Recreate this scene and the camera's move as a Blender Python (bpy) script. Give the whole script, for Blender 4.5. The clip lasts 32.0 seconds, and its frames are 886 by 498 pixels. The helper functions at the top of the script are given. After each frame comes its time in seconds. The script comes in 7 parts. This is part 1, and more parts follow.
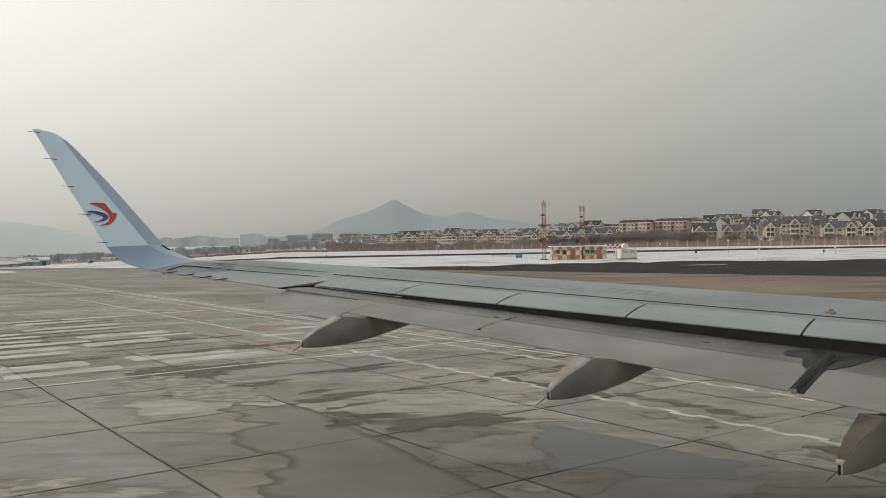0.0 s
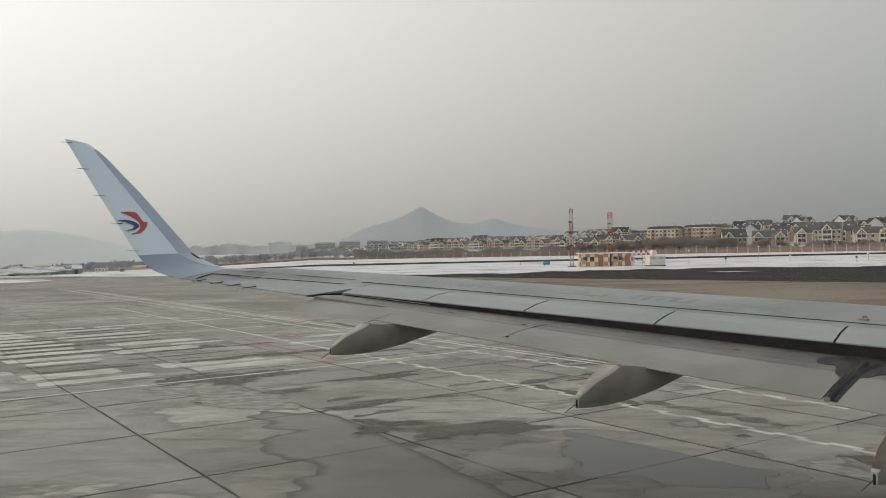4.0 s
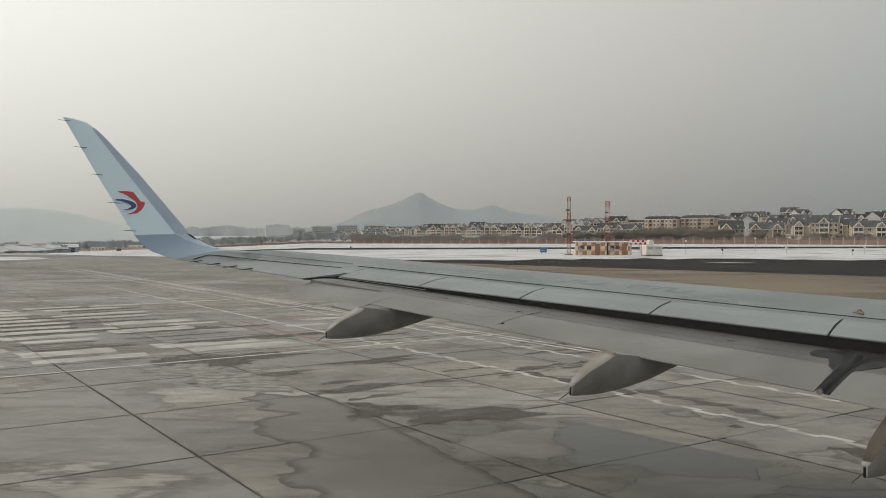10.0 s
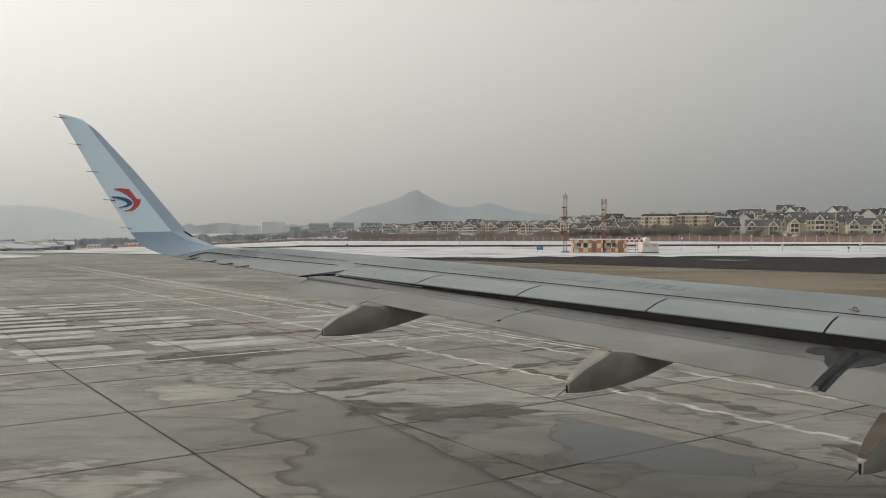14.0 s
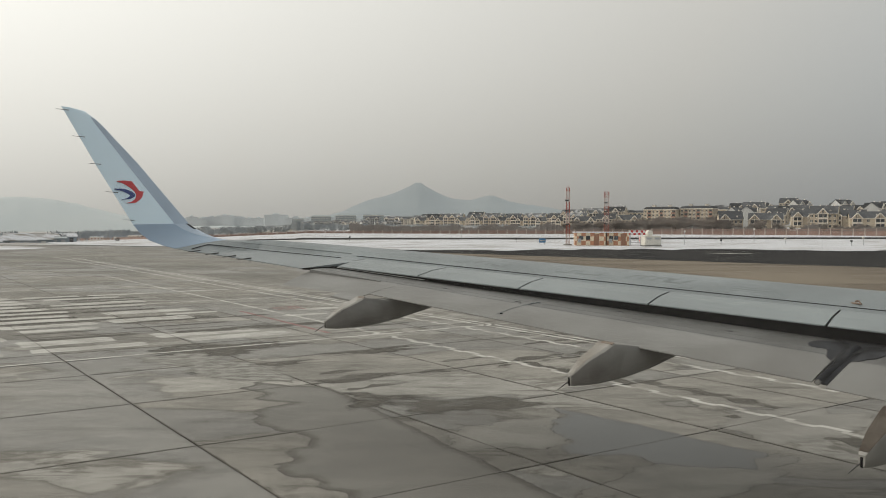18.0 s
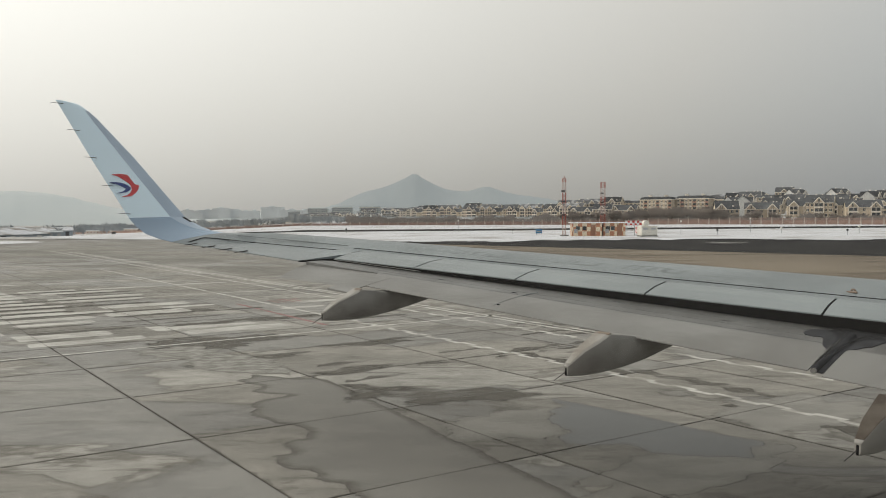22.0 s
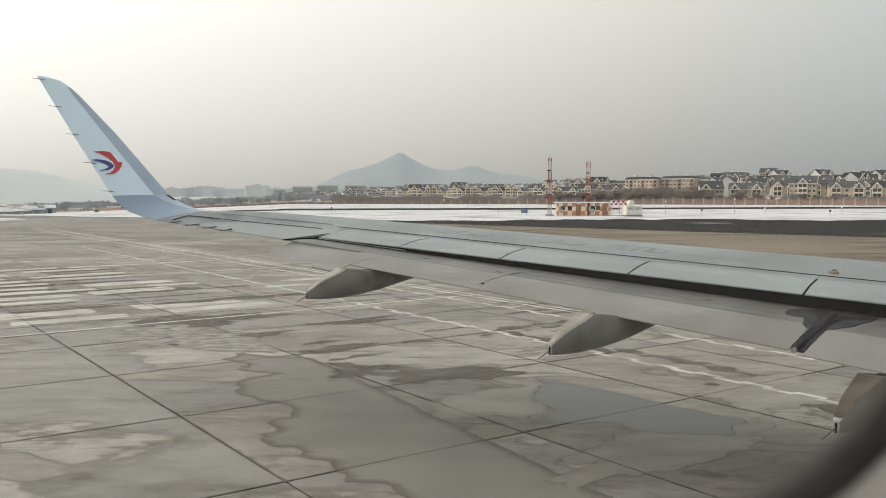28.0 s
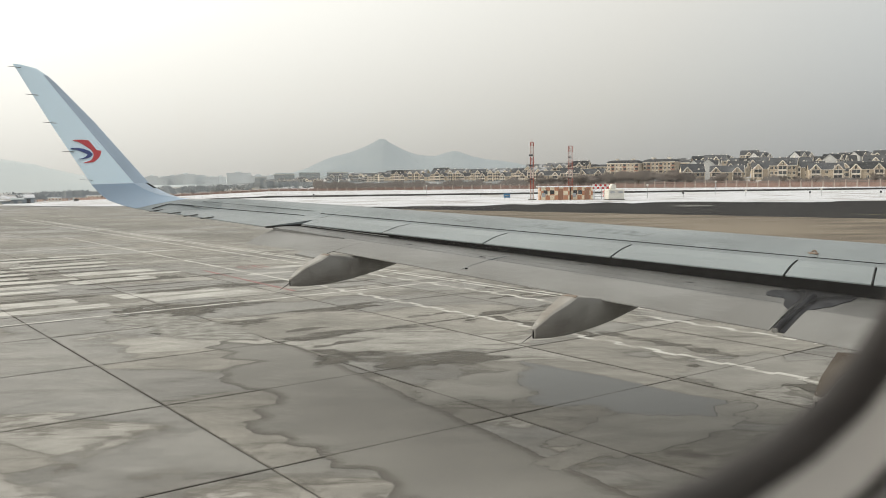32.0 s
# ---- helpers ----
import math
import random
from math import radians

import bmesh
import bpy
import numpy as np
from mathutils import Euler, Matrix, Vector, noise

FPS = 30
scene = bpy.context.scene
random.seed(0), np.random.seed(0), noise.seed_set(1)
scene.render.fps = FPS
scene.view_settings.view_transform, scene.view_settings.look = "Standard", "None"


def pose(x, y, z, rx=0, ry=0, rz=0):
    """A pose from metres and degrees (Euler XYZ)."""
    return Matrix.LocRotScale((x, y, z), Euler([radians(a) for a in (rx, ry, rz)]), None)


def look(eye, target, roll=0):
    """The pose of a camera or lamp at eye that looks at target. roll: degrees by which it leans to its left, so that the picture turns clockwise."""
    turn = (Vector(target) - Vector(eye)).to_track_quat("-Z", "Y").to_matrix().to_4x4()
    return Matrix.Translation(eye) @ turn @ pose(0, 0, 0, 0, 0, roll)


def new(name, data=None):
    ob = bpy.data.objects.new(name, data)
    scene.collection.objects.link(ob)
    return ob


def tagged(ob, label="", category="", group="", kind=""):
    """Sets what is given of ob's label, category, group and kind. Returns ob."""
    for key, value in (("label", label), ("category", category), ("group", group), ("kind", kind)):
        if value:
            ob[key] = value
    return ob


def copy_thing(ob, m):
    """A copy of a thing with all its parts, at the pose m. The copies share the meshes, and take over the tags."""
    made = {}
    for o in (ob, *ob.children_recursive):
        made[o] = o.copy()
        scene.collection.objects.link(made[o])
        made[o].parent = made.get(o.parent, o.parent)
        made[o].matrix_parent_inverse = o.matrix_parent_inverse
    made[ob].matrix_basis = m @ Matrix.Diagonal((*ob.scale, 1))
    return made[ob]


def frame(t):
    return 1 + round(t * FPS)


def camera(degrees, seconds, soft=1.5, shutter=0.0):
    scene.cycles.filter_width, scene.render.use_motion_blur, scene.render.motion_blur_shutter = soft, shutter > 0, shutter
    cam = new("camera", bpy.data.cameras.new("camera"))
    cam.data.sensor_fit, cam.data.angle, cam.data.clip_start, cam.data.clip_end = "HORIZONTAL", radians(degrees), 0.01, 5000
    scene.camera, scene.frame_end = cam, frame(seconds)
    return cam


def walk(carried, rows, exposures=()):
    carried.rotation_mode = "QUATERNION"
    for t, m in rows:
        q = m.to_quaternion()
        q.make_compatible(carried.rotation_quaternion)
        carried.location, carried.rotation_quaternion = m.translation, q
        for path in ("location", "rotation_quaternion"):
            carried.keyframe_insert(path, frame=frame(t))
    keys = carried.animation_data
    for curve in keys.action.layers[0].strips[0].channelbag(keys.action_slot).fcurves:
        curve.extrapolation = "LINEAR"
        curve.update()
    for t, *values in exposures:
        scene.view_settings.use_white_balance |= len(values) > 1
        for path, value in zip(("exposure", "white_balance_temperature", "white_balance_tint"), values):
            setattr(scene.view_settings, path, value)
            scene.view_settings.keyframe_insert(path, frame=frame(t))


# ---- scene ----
# ---- camera and walk ----
PATH = [
    (0, -0.022, 0.028, 0.011, -1.56, -0.55, 0.83),
    (0.5, -0.022, 0.029, 0.011, -1.43, -0.45, 0.65),
    (1, -0.022, 0.029, 0.011, -1.24, -0.38, 0.40),
    (1.5, -0.022, 0.028, 0.011, -1.20, -0.34, 0.40),
    (2, -0.022, 0.029, 0.011, -1.40, -0.46, 0.29),
    (2.5, -0.022, 0.029, 0.011, -1.06, -0.06, 0.30),
    (3, -0.022, 0.028, 0.011, -0.53, -0.35, 0.52),
    (3.5, -0.022, 0.029, 0.011, -0.00, 0.01, 0.88),
    (4, -0.022, 0.029, 0.011, 0.22, -0.04, 1.04),
    (4.5, -0.022, 0.028, 0.011, -1.10, -1.19, 0.51),
    (6.5, -0.022, 0.029, 0.011, -0.37, -1.05, -0.04),
    (7, -0.022, 0.028, 0.011, 0.17, -0.79, -0.00),
    (7.5, -0.022, 0.029, 0.011, 0.15, -0.78, -0.13),
    (8, -0.022, 0.028, 0.011, 0.43, -0.83, -0.06),
    (8.5, -0.022, 0.028, 0.011, 0.50, -0.65, -0.04),
    (9, -0.022, 0.028, 0.011, 0.25, -0.83, -0.11),
    (9.5, -0.022, 0.028, 0.011, 0.19, -0.89, -0.09),
    (10, -0.022, 0.029, 0.011, 0.04, -0.98, -0.07),
    (10.5, -0.022, 0.028, 0.011, -0.13, -1.05, -0.09),
    (11, -0.022, 0.029, 0.011, -0.10, -0.92, -0.06),
    (11.5, -0.022, 0.028, 0.011, -0.14, -1.00, -0.12),
    (12, -0.022, 0.028, 0.011, -0.05, -0.94, -0.01),
    (12.5, -0.022, 0.028, 0.011, -0.18, -1.04, -0.09),
    (13, -0.022, 0.028, 0.011, -0.12, -1.18, 0.00),
    (13.5, -0.022, 0.029, 0.011, -0.19, -1.10, -0.02),
    (14, -0.022, 0.029, 0.011, -0.19, -1.15, -0.07),
    (14.5, -0.022, 0.028, 0.011, -0.18, -0.93, -0.20),
    (16.5, -0.022, 0.029, 0.011, 0.12, -1.27, -0.42),
    (17, -0.022, 0.029, 0.011, -0.11, -1.56, -0.34),
    (17.5, -0.022, 0.028, 0.011, 0.11, -1.43, -0.19),
    (18, -0.022, 0.029, 0.011, -0.03, -1.63, -0.17),
    (18.5, -0.022, 0.029, 0.011, 0.06, -1.45, -0.12),
    (19, -0.022, 0.028, 0.011, 0.13, -1.26, -0.17),
    (19.5, -0.022, 0.028, 0.011, 0.03, -1.55, -0.18),
    (20, -0.022, 0.028, 0.011, -0.02, -1.67, -0.11),
    (20.5, -0.022, 0.028, 0.011, -0.20, -2.03, -0.02),
    (21, -0.022, 0.029, 0.011, -0.16, -2.07, 0.00),
    (21.5, -0.021, 0.027, 0.011, -0.07, -1.97, 0.10),
    (22, -0.019, 0.025, 0.011, -0.26, -2.19, 0.20),
    (22.5, -0.018, 0.024, 0.011, -0.28, -2.29, 0.36),
    (23, -0.017, 0.022, 0.010, -0.18, -2.21, 0.31),
    (23.5, -0.017, 0.022, 0.010, -0.04, -2.05, 0.28),
    (24, -0.016, 0.021, 0.010, -0.34, -2.28, 0.25),
    (24.5, -0.016, 0.021, 0.010, -0.54, -2.45, 0.29),
    (25, -0.016, 0.021, 0.010, -0.24, -2.19, 0.38),
    (25.5, -0.0157, 0.020, 0.0097, -0.42, -2.69, 0.47),
    (27.5, -0.0136, 0.016, 0.0106, -1.04, -3.32, -0.14),
    (28, -0.0126, 0.015, 0.0106, -1.20, -3.56, -0.06),
    (28.5, -0.0126, 0.014, 0.0106, -1.33, -3.44, -0.05),
    (29, -0.0126, 0.014, 0.0106, -1.25, -3.37, -0.02),
    (29.5, -0.0126, 0.014, 0.0106, -1.18, -3.47, 0.12),
    (30, -0.0126, 0.014, 0.0106, -1.22, -3.44, 0.03),
    (30.5, -0.0121, 0.015, 0.0101, -1.42, -3.79, 0.16),
    (31, -0.0117, 0.015, 0.0097, -1.33, -3.58, 0.13),
    (31.5, -0.0110, 0.014, 0.0090, -1.26, -3.45, 0.17),
    (32, -0.0100, 0.015, 0.0080, -2.35, -4.51, 0.52),
]
cam = camera(53.8, 32.0, soft=0.45)
# the small lens aperture, focused on the wing: only the window rim at hand falls out of focus
cam.data.dof.use_dof, cam.data.dof.focus_distance, cam.data.dof.aperture_fstop = True, 20.0, 8.0
EYE = 3.7
walk(cam, [(t, pose(x, y, EYE + z, 90 + p, r, w)) for t, x, y, z, w, p, r in PATH],
     exposures=[(0.0, 0.05), (4.0, 0.04), (9.0, 0.0), (13.0, 0.0), (17.0, 0.08), (20.0, 0.12), (25.5, 0.32), (28.0, 0.45), (32.0, 0.58)])

# ---- world, sun ----
SUN = Vector((-0.88, 0.22, 0.42)).normalized()
GLOW = Vector((-0.82, 0.20, 0.54)).normalized()
world = bpy.data.worlds.new("hazy_winter_sky")
scene.world = world
world.use_nodes = True
wn, wl = world.node_tree.nodes, world.node_tree.links
wn.clear()


def wmath(op, a, b=None, clamp=False):
    n = wn.new("ShaderNodeMath")
    n.operation, n.use_clamp = op, clamp
    for i, v in enumerate((a, b)):
        if v is None:
            continue
        if isinstance(v, (int, float)):
            n.inputs[i].default_value = v
        else:
            wl.new(v, n.inputs[i])
    return n.outputs[0]


tc = wn.new("ShaderNodeTexCoord")
dot = wn.new("ShaderNodeVectorMath")
dot.operation = "DOT_PRODUCT"
wl.new(tc.outputs["Generated"], dot.inputs[0])
dot.inputs[1].default_value = GLOW
d = dot.outputs["Value"]
d2 = wmath("MULTIPLY", d, d)
level = wmath("ADD", wmath("ADD", wmath("MULTIPLY", d, 0.46), wmath("MULTIPLY", d2, 0.42)), 0.555)
level = wmath("MAXIMUM", level, 0.25)
sep = wn.new("ShaderNodeSeparateXYZ")
wl.new(tc.outputs["Generated"], sep.inputs[0])
low = wmath("SUBTRACT", 1.0, wmath("MULTIPLY", wmath("ABSOLUTE", sep.outputs["Z"]), 3.0), True)
low = wmath("MULTIPLY", wmath("MULTIPLY", low, low), 0.48)
level = wmath("MULTIPLY", level, wmath("SUBTRACT", 1.0, low))
tint = wn.new("ShaderNodeMix")
tint.data_type = "RGBA"
tint.inputs[6].default_value = (0.82, 0.94, 1.06, 1)
tint.inputs[7].default_value = (1.0, 0.975, 0.915, 1)
wl.new(wmath("ADD", wmath("MULTIPLY", d, 1.3), 0.92, True), tint.inputs[0])
cloud = wn.new("ShaderNodeVectorMath")
cloud.operation = "SCALE"
wl.new(tint.outputs[2], cloud.inputs[0])
wl.new(level, cloud.inputs["Scale"])
bg1 = wn.new("ShaderNodeBackground")
wl.new(cloud.outputs[0], bg1.inputs[0])
sky = wn.new("ShaderNodeTexSky")
sky.sky_type, sky.sun_disc = "NISHITA", False
sky.sun_elevation, sky.sun_rotation = math.asin(SUN.z), math.atan2(SUN.x, SUN.y)
sky.dust_density = 6.0
bg2 = wn.new("ShaderNodeBackground")
bg2.inputs[1].default_value = 0.006
wl.new(sky.outputs[0], bg2.inputs[0])
addsh = wn.new("ShaderNodeAddShader")
wl.new(bg1.outputs[0], addsh.inputs[0])
wl.new(bg2.outputs[0], addsh.inputs[1])
wout = wn.new("ShaderNodeOutputWorld")
wl.new(addsh.outputs[0], wout.inputs[0])

sun = new("sun", bpy.data.lights.new("sun", "SUN"))
sun.data.energy, sun.data.angle, sun.data.color = 1.05, radians(42), (1.0, 0.90, 0.76)
sun.matrix_world = look(SUN * 100, (0, 0, 0))


# ---- materials ----
def mat(name, base, rough=0.7, other=None, scale=2.0, amount=0.5, fine=0.06, fine_scale=60.0, bump=0.1, metal=0.0,
        rand=0.0, stretch=(1, 1, 1), detail=5.0, lo=0.42, hi=0.62, coat=0.0, glow=None, spec=0.5):
    """Paint, stone or metal: a base colour that drifts to another over large stains, with fine grain and relief."""
    m = bpy.data.materials.new(name)
    m.use_nodes = True
    n, l = m.node_tree.nodes, m.node_tree.links
    p = n["Principled BSDF"]
    geo = n.new("ShaderNodeNewGeometry")
    mp = n.new("ShaderNodeMapping")
    mp.inputs["Scale"].default_value = stretch
    l.new(geo.outputs["Position"], mp.inputs[0])
    big = n.new("ShaderNodeTexNoise")
    big.inputs["Scale"].default_value, big.inputs["Detail"].default_value = scale, detail
    l.new(mp.outputs[0], big.inputs["Vector"])
    ramp = n.new("ShaderNodeMapRange")
    ramp.inputs[1].default_value, ramp.inputs[2].default_value = lo, hi
    ramp.inputs[4].default_value = amount
    l.new(big.outputs[0], ramp.inputs[0])
    mix = n.new("ShaderNodeMix")
    mix.data_type = "RGBA"
    other = other or tuple(c * 0.75 for c in base)
    mix.inputs[6].default_value, mix.inputs[7].default_value = (*base, 1), (*other, 1)
    l.new(ramp.outputs[0], mix.inputs[0])
    small = n.new("ShaderNodeTexNoise")
    small.inputs["Scale"].default_value, small.inputs["Detail"].default_value = fine_scale, 3
    l.new(geo.outputs["Position"], small.inputs["Vector"])
    sm = n.new("ShaderNodeMapRange")
    sm.inputs[3].default_value, sm.inputs[4].default_value = 1 - fine * 2, 1 + fine * 2
    l.new(small.outputs[0], sm.inputs[0])
    value = sm.outputs[0]
    if rand:
        oi = n.new("ShaderNodeObjectInfo")
        rm = n.new("ShaderNodeMapRange")
        rm.inputs[3].default_value, rm.inputs[4].default_value = 1 - rand, 1 + rand
        l.new(oi.outputs["Random"], rm.inputs[0])
        mu = n.new("ShaderNodeMath")
        mu.operation = "MULTIPLY"
        l.new(value, mu.inputs[0])
        l.new(rm.outputs[0], mu.inputs[1])
        value = mu.outputs[0]
    sc = n.new("ShaderNodeVectorMath")
    sc.operation = "SCALE"
    l.new(mix.outputs[2], sc.inputs[0])
    l.new(value, sc.inputs["Scale"])
    l.new(sc.outputs[0], p.inputs["Base Color"])
    rr = n.new("ShaderNodeMapRange")
    rr.inputs[3].default_value, rr.inputs[4].default_value = max(rough - 0.1, 0.02), min(rough + 0.1, 1)
    l.new(big.outputs[0], rr.inputs[0])
    l.new(rr.outputs[0], p.inputs["Roughness"])
    p.inputs["Metallic"].default_value = metal
    p.inputs["Specular IOR Level"].default_value = spec
    p.inputs["Coat Weight"].default_value = coat
    if bump:
        bp = n.new("ShaderNodeBump")
        bp.inputs["Strength"].default_value, bp.inputs["Distance"].default_value = bump, 0.01
        l.new(small.outputs[0], bp.inputs["Height"])
        l.new(bp.outputs[0], p.inputs["Normal"])
    # glow: emission that stands in for haze on the far ridges
    if glow:
        p.inputs["Emission Color"].default_value, p.inputs["Emission Strength"].default_value = (*glow, 1), 1.0
    return m


def node_mat(name):
    m = bpy.data.materials.new(name)
    m.use_nodes = True
    return m, m.node_tree.nodes, m.node_tree.links, m.node_tree.nodes["Principled BSDF"]


def concrete(name, rand):
    """Apron concrete: slab tones, broad damp stains with dark tide lines, pale dried strips, fine grain."""
    m, n, l, p = node_mat(name)
    geo = n.new("ShaderNodeNewGeometry")
    pos = geo.outputs["Position"]

    def noise_of(scale, detail, stretch=None, turn=0.0, rough=0.55, offset=(0, 0, 0), distort=0.0):
        src = pos
        if stretch or offset != (0, 0, 0):
            mp = n.new("ShaderNodeMapping")
            mp.inputs["Location"].default_value = offset
            mp.inputs["Rotation"].default_value = (0, 0, turn)
            mp.inputs["Scale"].default_value = stretch or (1, 1, 1)
            l.new(pos, mp.inputs[0])
            src = mp.outputs[0]
        t = n.new("ShaderNodeTexNoise")
        t.inputs["Scale"].default_value, t.inputs["Detail"].default_value = scale, detail
        t.inputs["Roughness"].default_value = rough
        t.inputs["Distortion"].default_value = distort
        l.new(src, t.inputs["Vector"])
        return t.outputs[0]

    def rng(v, a, b, c=0.0, e=1.0, smooth=True):
        r = n.new("ShaderNodeMapRange")
        r.interpolation_type = "SMOOTHSTEP" if smooth else "LINEAR"
        for i, x in enumerate((a, b, c, e)):
            r.inputs[i + 1].default_value = x
        l.new(v, r.inputs[0])
        return r.outputs[0]

    def mth(op, a, b):
        t = n.new("ShaderNodeMath")
        t.operation = op
        for i, v in enumerate((a, b)):
            if isinstance(v, (int, float)):
                t.inputs[i].default_value = v
            else:
                l.new(v, t.inputs[i])
        return t.outputs[0]

    def blend(f, a, b):
        x = n.new("ShaderNodeMix")
        x.data_type = "RGBA"
        for i, v in ((6, a), (7, b)):
            if isinstance(v, tuple):
                x.inputs[i].default_value = (*v, 1)
            else:
                l.new(v, x.inputs[i])
        if isinstance(f, (int, float)):
            x.inputs[0].default_value = f
        else:
            l.new(f, x.inputs[0])
        return x.outputs[2]

    broad = noise_of(0.09, 4, rough=0.6)
    col = blend(rng(broad, 0.35, 0.65), (0.258, 0.247, 0.222), (0.172, 0.166, 0.150))
    # each slab takes up water a little differently, so stains stop at the joints
    if rand:
        info = n.new("ShaderNodeObjectInfo")
        shift = rng(info.outputs["Random"], 0, 1, -0.085, 0.085, False)
    else:
        isl = n.new("ShaderNodeNewGeometry")
        shift = rng(isl.outputs["Random Per Island"], 0, 1, -0.085, 0.085, False)
    along = radians(-36)
    pale = mth("ADD", noise_of(0.17, 8, (0.9, 1.35, 1.0), along, 0.56, offset=(31, 12, 0), distort=0.55), shift)
    col = blend(rng(pale, 0.546, 0.553, 0, 0.38), col, (0.335, 0.330, 0.308))
    col = blend(mth("MULTIPLY", mth("MULTIPLY", rng(pale, 0.524, 0.546), rng(pale, 0.556, 0.547)), 0.55), col, (0.10, 0.093, 0.08))
    damp = mth("ADD", noise_of(0.14, 8, (0.9, 1.5, 1.0), along, 0.57, distort=0.6), mth("MULTIPLY", shift, 1.2))
    patchy = rng(noise_of(0.05, 2, offset=(7, 3, 0)), 0.36, 0.50)
    wet = mth("MULTIPLY", rng(damp, 0.538, 0.544), patchy)
    edge = mth("MULTIPLY", mth("MULTIPLY", rng(damp, 0.522, 0.541), rng(damp, 0.580, 0.542)), patchy)
    col = blend(mth("MULTIPLY", wet, 0.72), col, (0.130, 0.127, 0.117))
    col = blend(mth("MULTIPLY", edge, 0.62), col, (0.075, 0.069, 0.058))
    streak = noise_of(0.8, 7, (0.30, 2.6, 1), along, 0.68, offset=(3, 8, 0), distort=0.5)
    col = blend(rng(streak, 0.55, 0.68, 0, 0.75), col, (0.080, 0.074, 0.063))
    # thin drying lines and hair cracks
    tide = noise_of(0.33, 9, (0.8, 1.5, 1.0), along, 0.6, offset=(51, 22, 0), distort=0.8)
    col = blend(mth("MULTIPLY", mth("MULTIPLY", rng(tide, 0.497, 0.5035), rng(tide, 0.512, 0.504)), 0.5), col, (0.085, 0.079, 0.068))
    hair = noise_of(0.6, 6, offset=(71, 4, 0), rough=0.7, distort=0.3)
    col = blend(mth("MULTIPLY", mth("MULTIPLY", rng(hair, 0.448, 0.450), rng(hair, 0.4525, 0.4505)), 0.55), col, (0.07, 0.065, 0.056))
    oil = noise_of(0.45, 4, offset=(17, 5, 0))
    col = blend(rng(oil, 0.66, 0.72, 0, 0.6), col, (0.085, 0.08, 0.07))
    if rand:
        # dirt along the slab's own edges
        tcx = n.new("ShaderNodeTexCoord")
        ab = n.new("ShaderNodeVectorMath")
        ab.operation = "ABSOLUTE"
        l.new(tcx.outputs["Object"], ab.inputs[0])
        sx = n.new("ShaderNodeSeparateXYZ")
        l.new(ab.outputs[0], sx.inputs[0])
        rim = mth("MAXIMUM", sx.outputs[0], sx.outputs[1])
        wob = rng(noise_of(2.2, 7, rough=0.68), 0.3, 0.75, 0.0, 0.22, False)
        rim = rng(mth("ADD", rim, wob), 2.085, 2.125)
        col = blend(mth("MULTIPLY", rim, 0.6), col, (0.085, 0.08, 0.07))
    mottle = noise_of(1.1, 6, (0.8, 1.4, 1.0), along, 0.62, offset=(5, 2, 0))
    grain = noise_of(28, 4)
    spot = noise_of(5.0, 3)
    val = mth("MULTIPLY", mth("MULTIPLY", rng(grain, 0, 1, 0.80, 1.24, False) if rand else rng(grain, 0, 1, 0.72, 1.11, False), rng(mottle, 0.32, 0.68, 0.84, 1.13)), rng(spot, 0.3, 0.7, 0.93, 1.07))
    if rand:
        oi = n.new("ShaderNodeObjectInfo")
        val = mth("MULTIPLY", val, rng(oi.outputs["Random"], 0, 1, 0.88, 1.10, False))
    sc = n.new("ShaderNodeVectorMath")
    sc.operation = "SCALE"
    l.new(col, sc.inputs[0])
    l.new(val, sc.inputs["Scale"])
    l.new(sc.outputs[0], p.inputs["Base Color"])
    l.new(mth("SUBTRACT", 0.92, mth("MULTIPLY", wet, 0.40)), p.inputs["Roughness"])
    p.inputs["Specular IOR Level"].default_value = 0.25
    bp = n.new("ShaderNodeBump")
    bp.inputs["Strength"].default_value, bp.inputs["Distance"].default_value = 0.25, 0.01
    l.new(grain, bp.inputs["Height"])
    l.new(bp.outputs[0], p.inputs["Normal"])
    return m


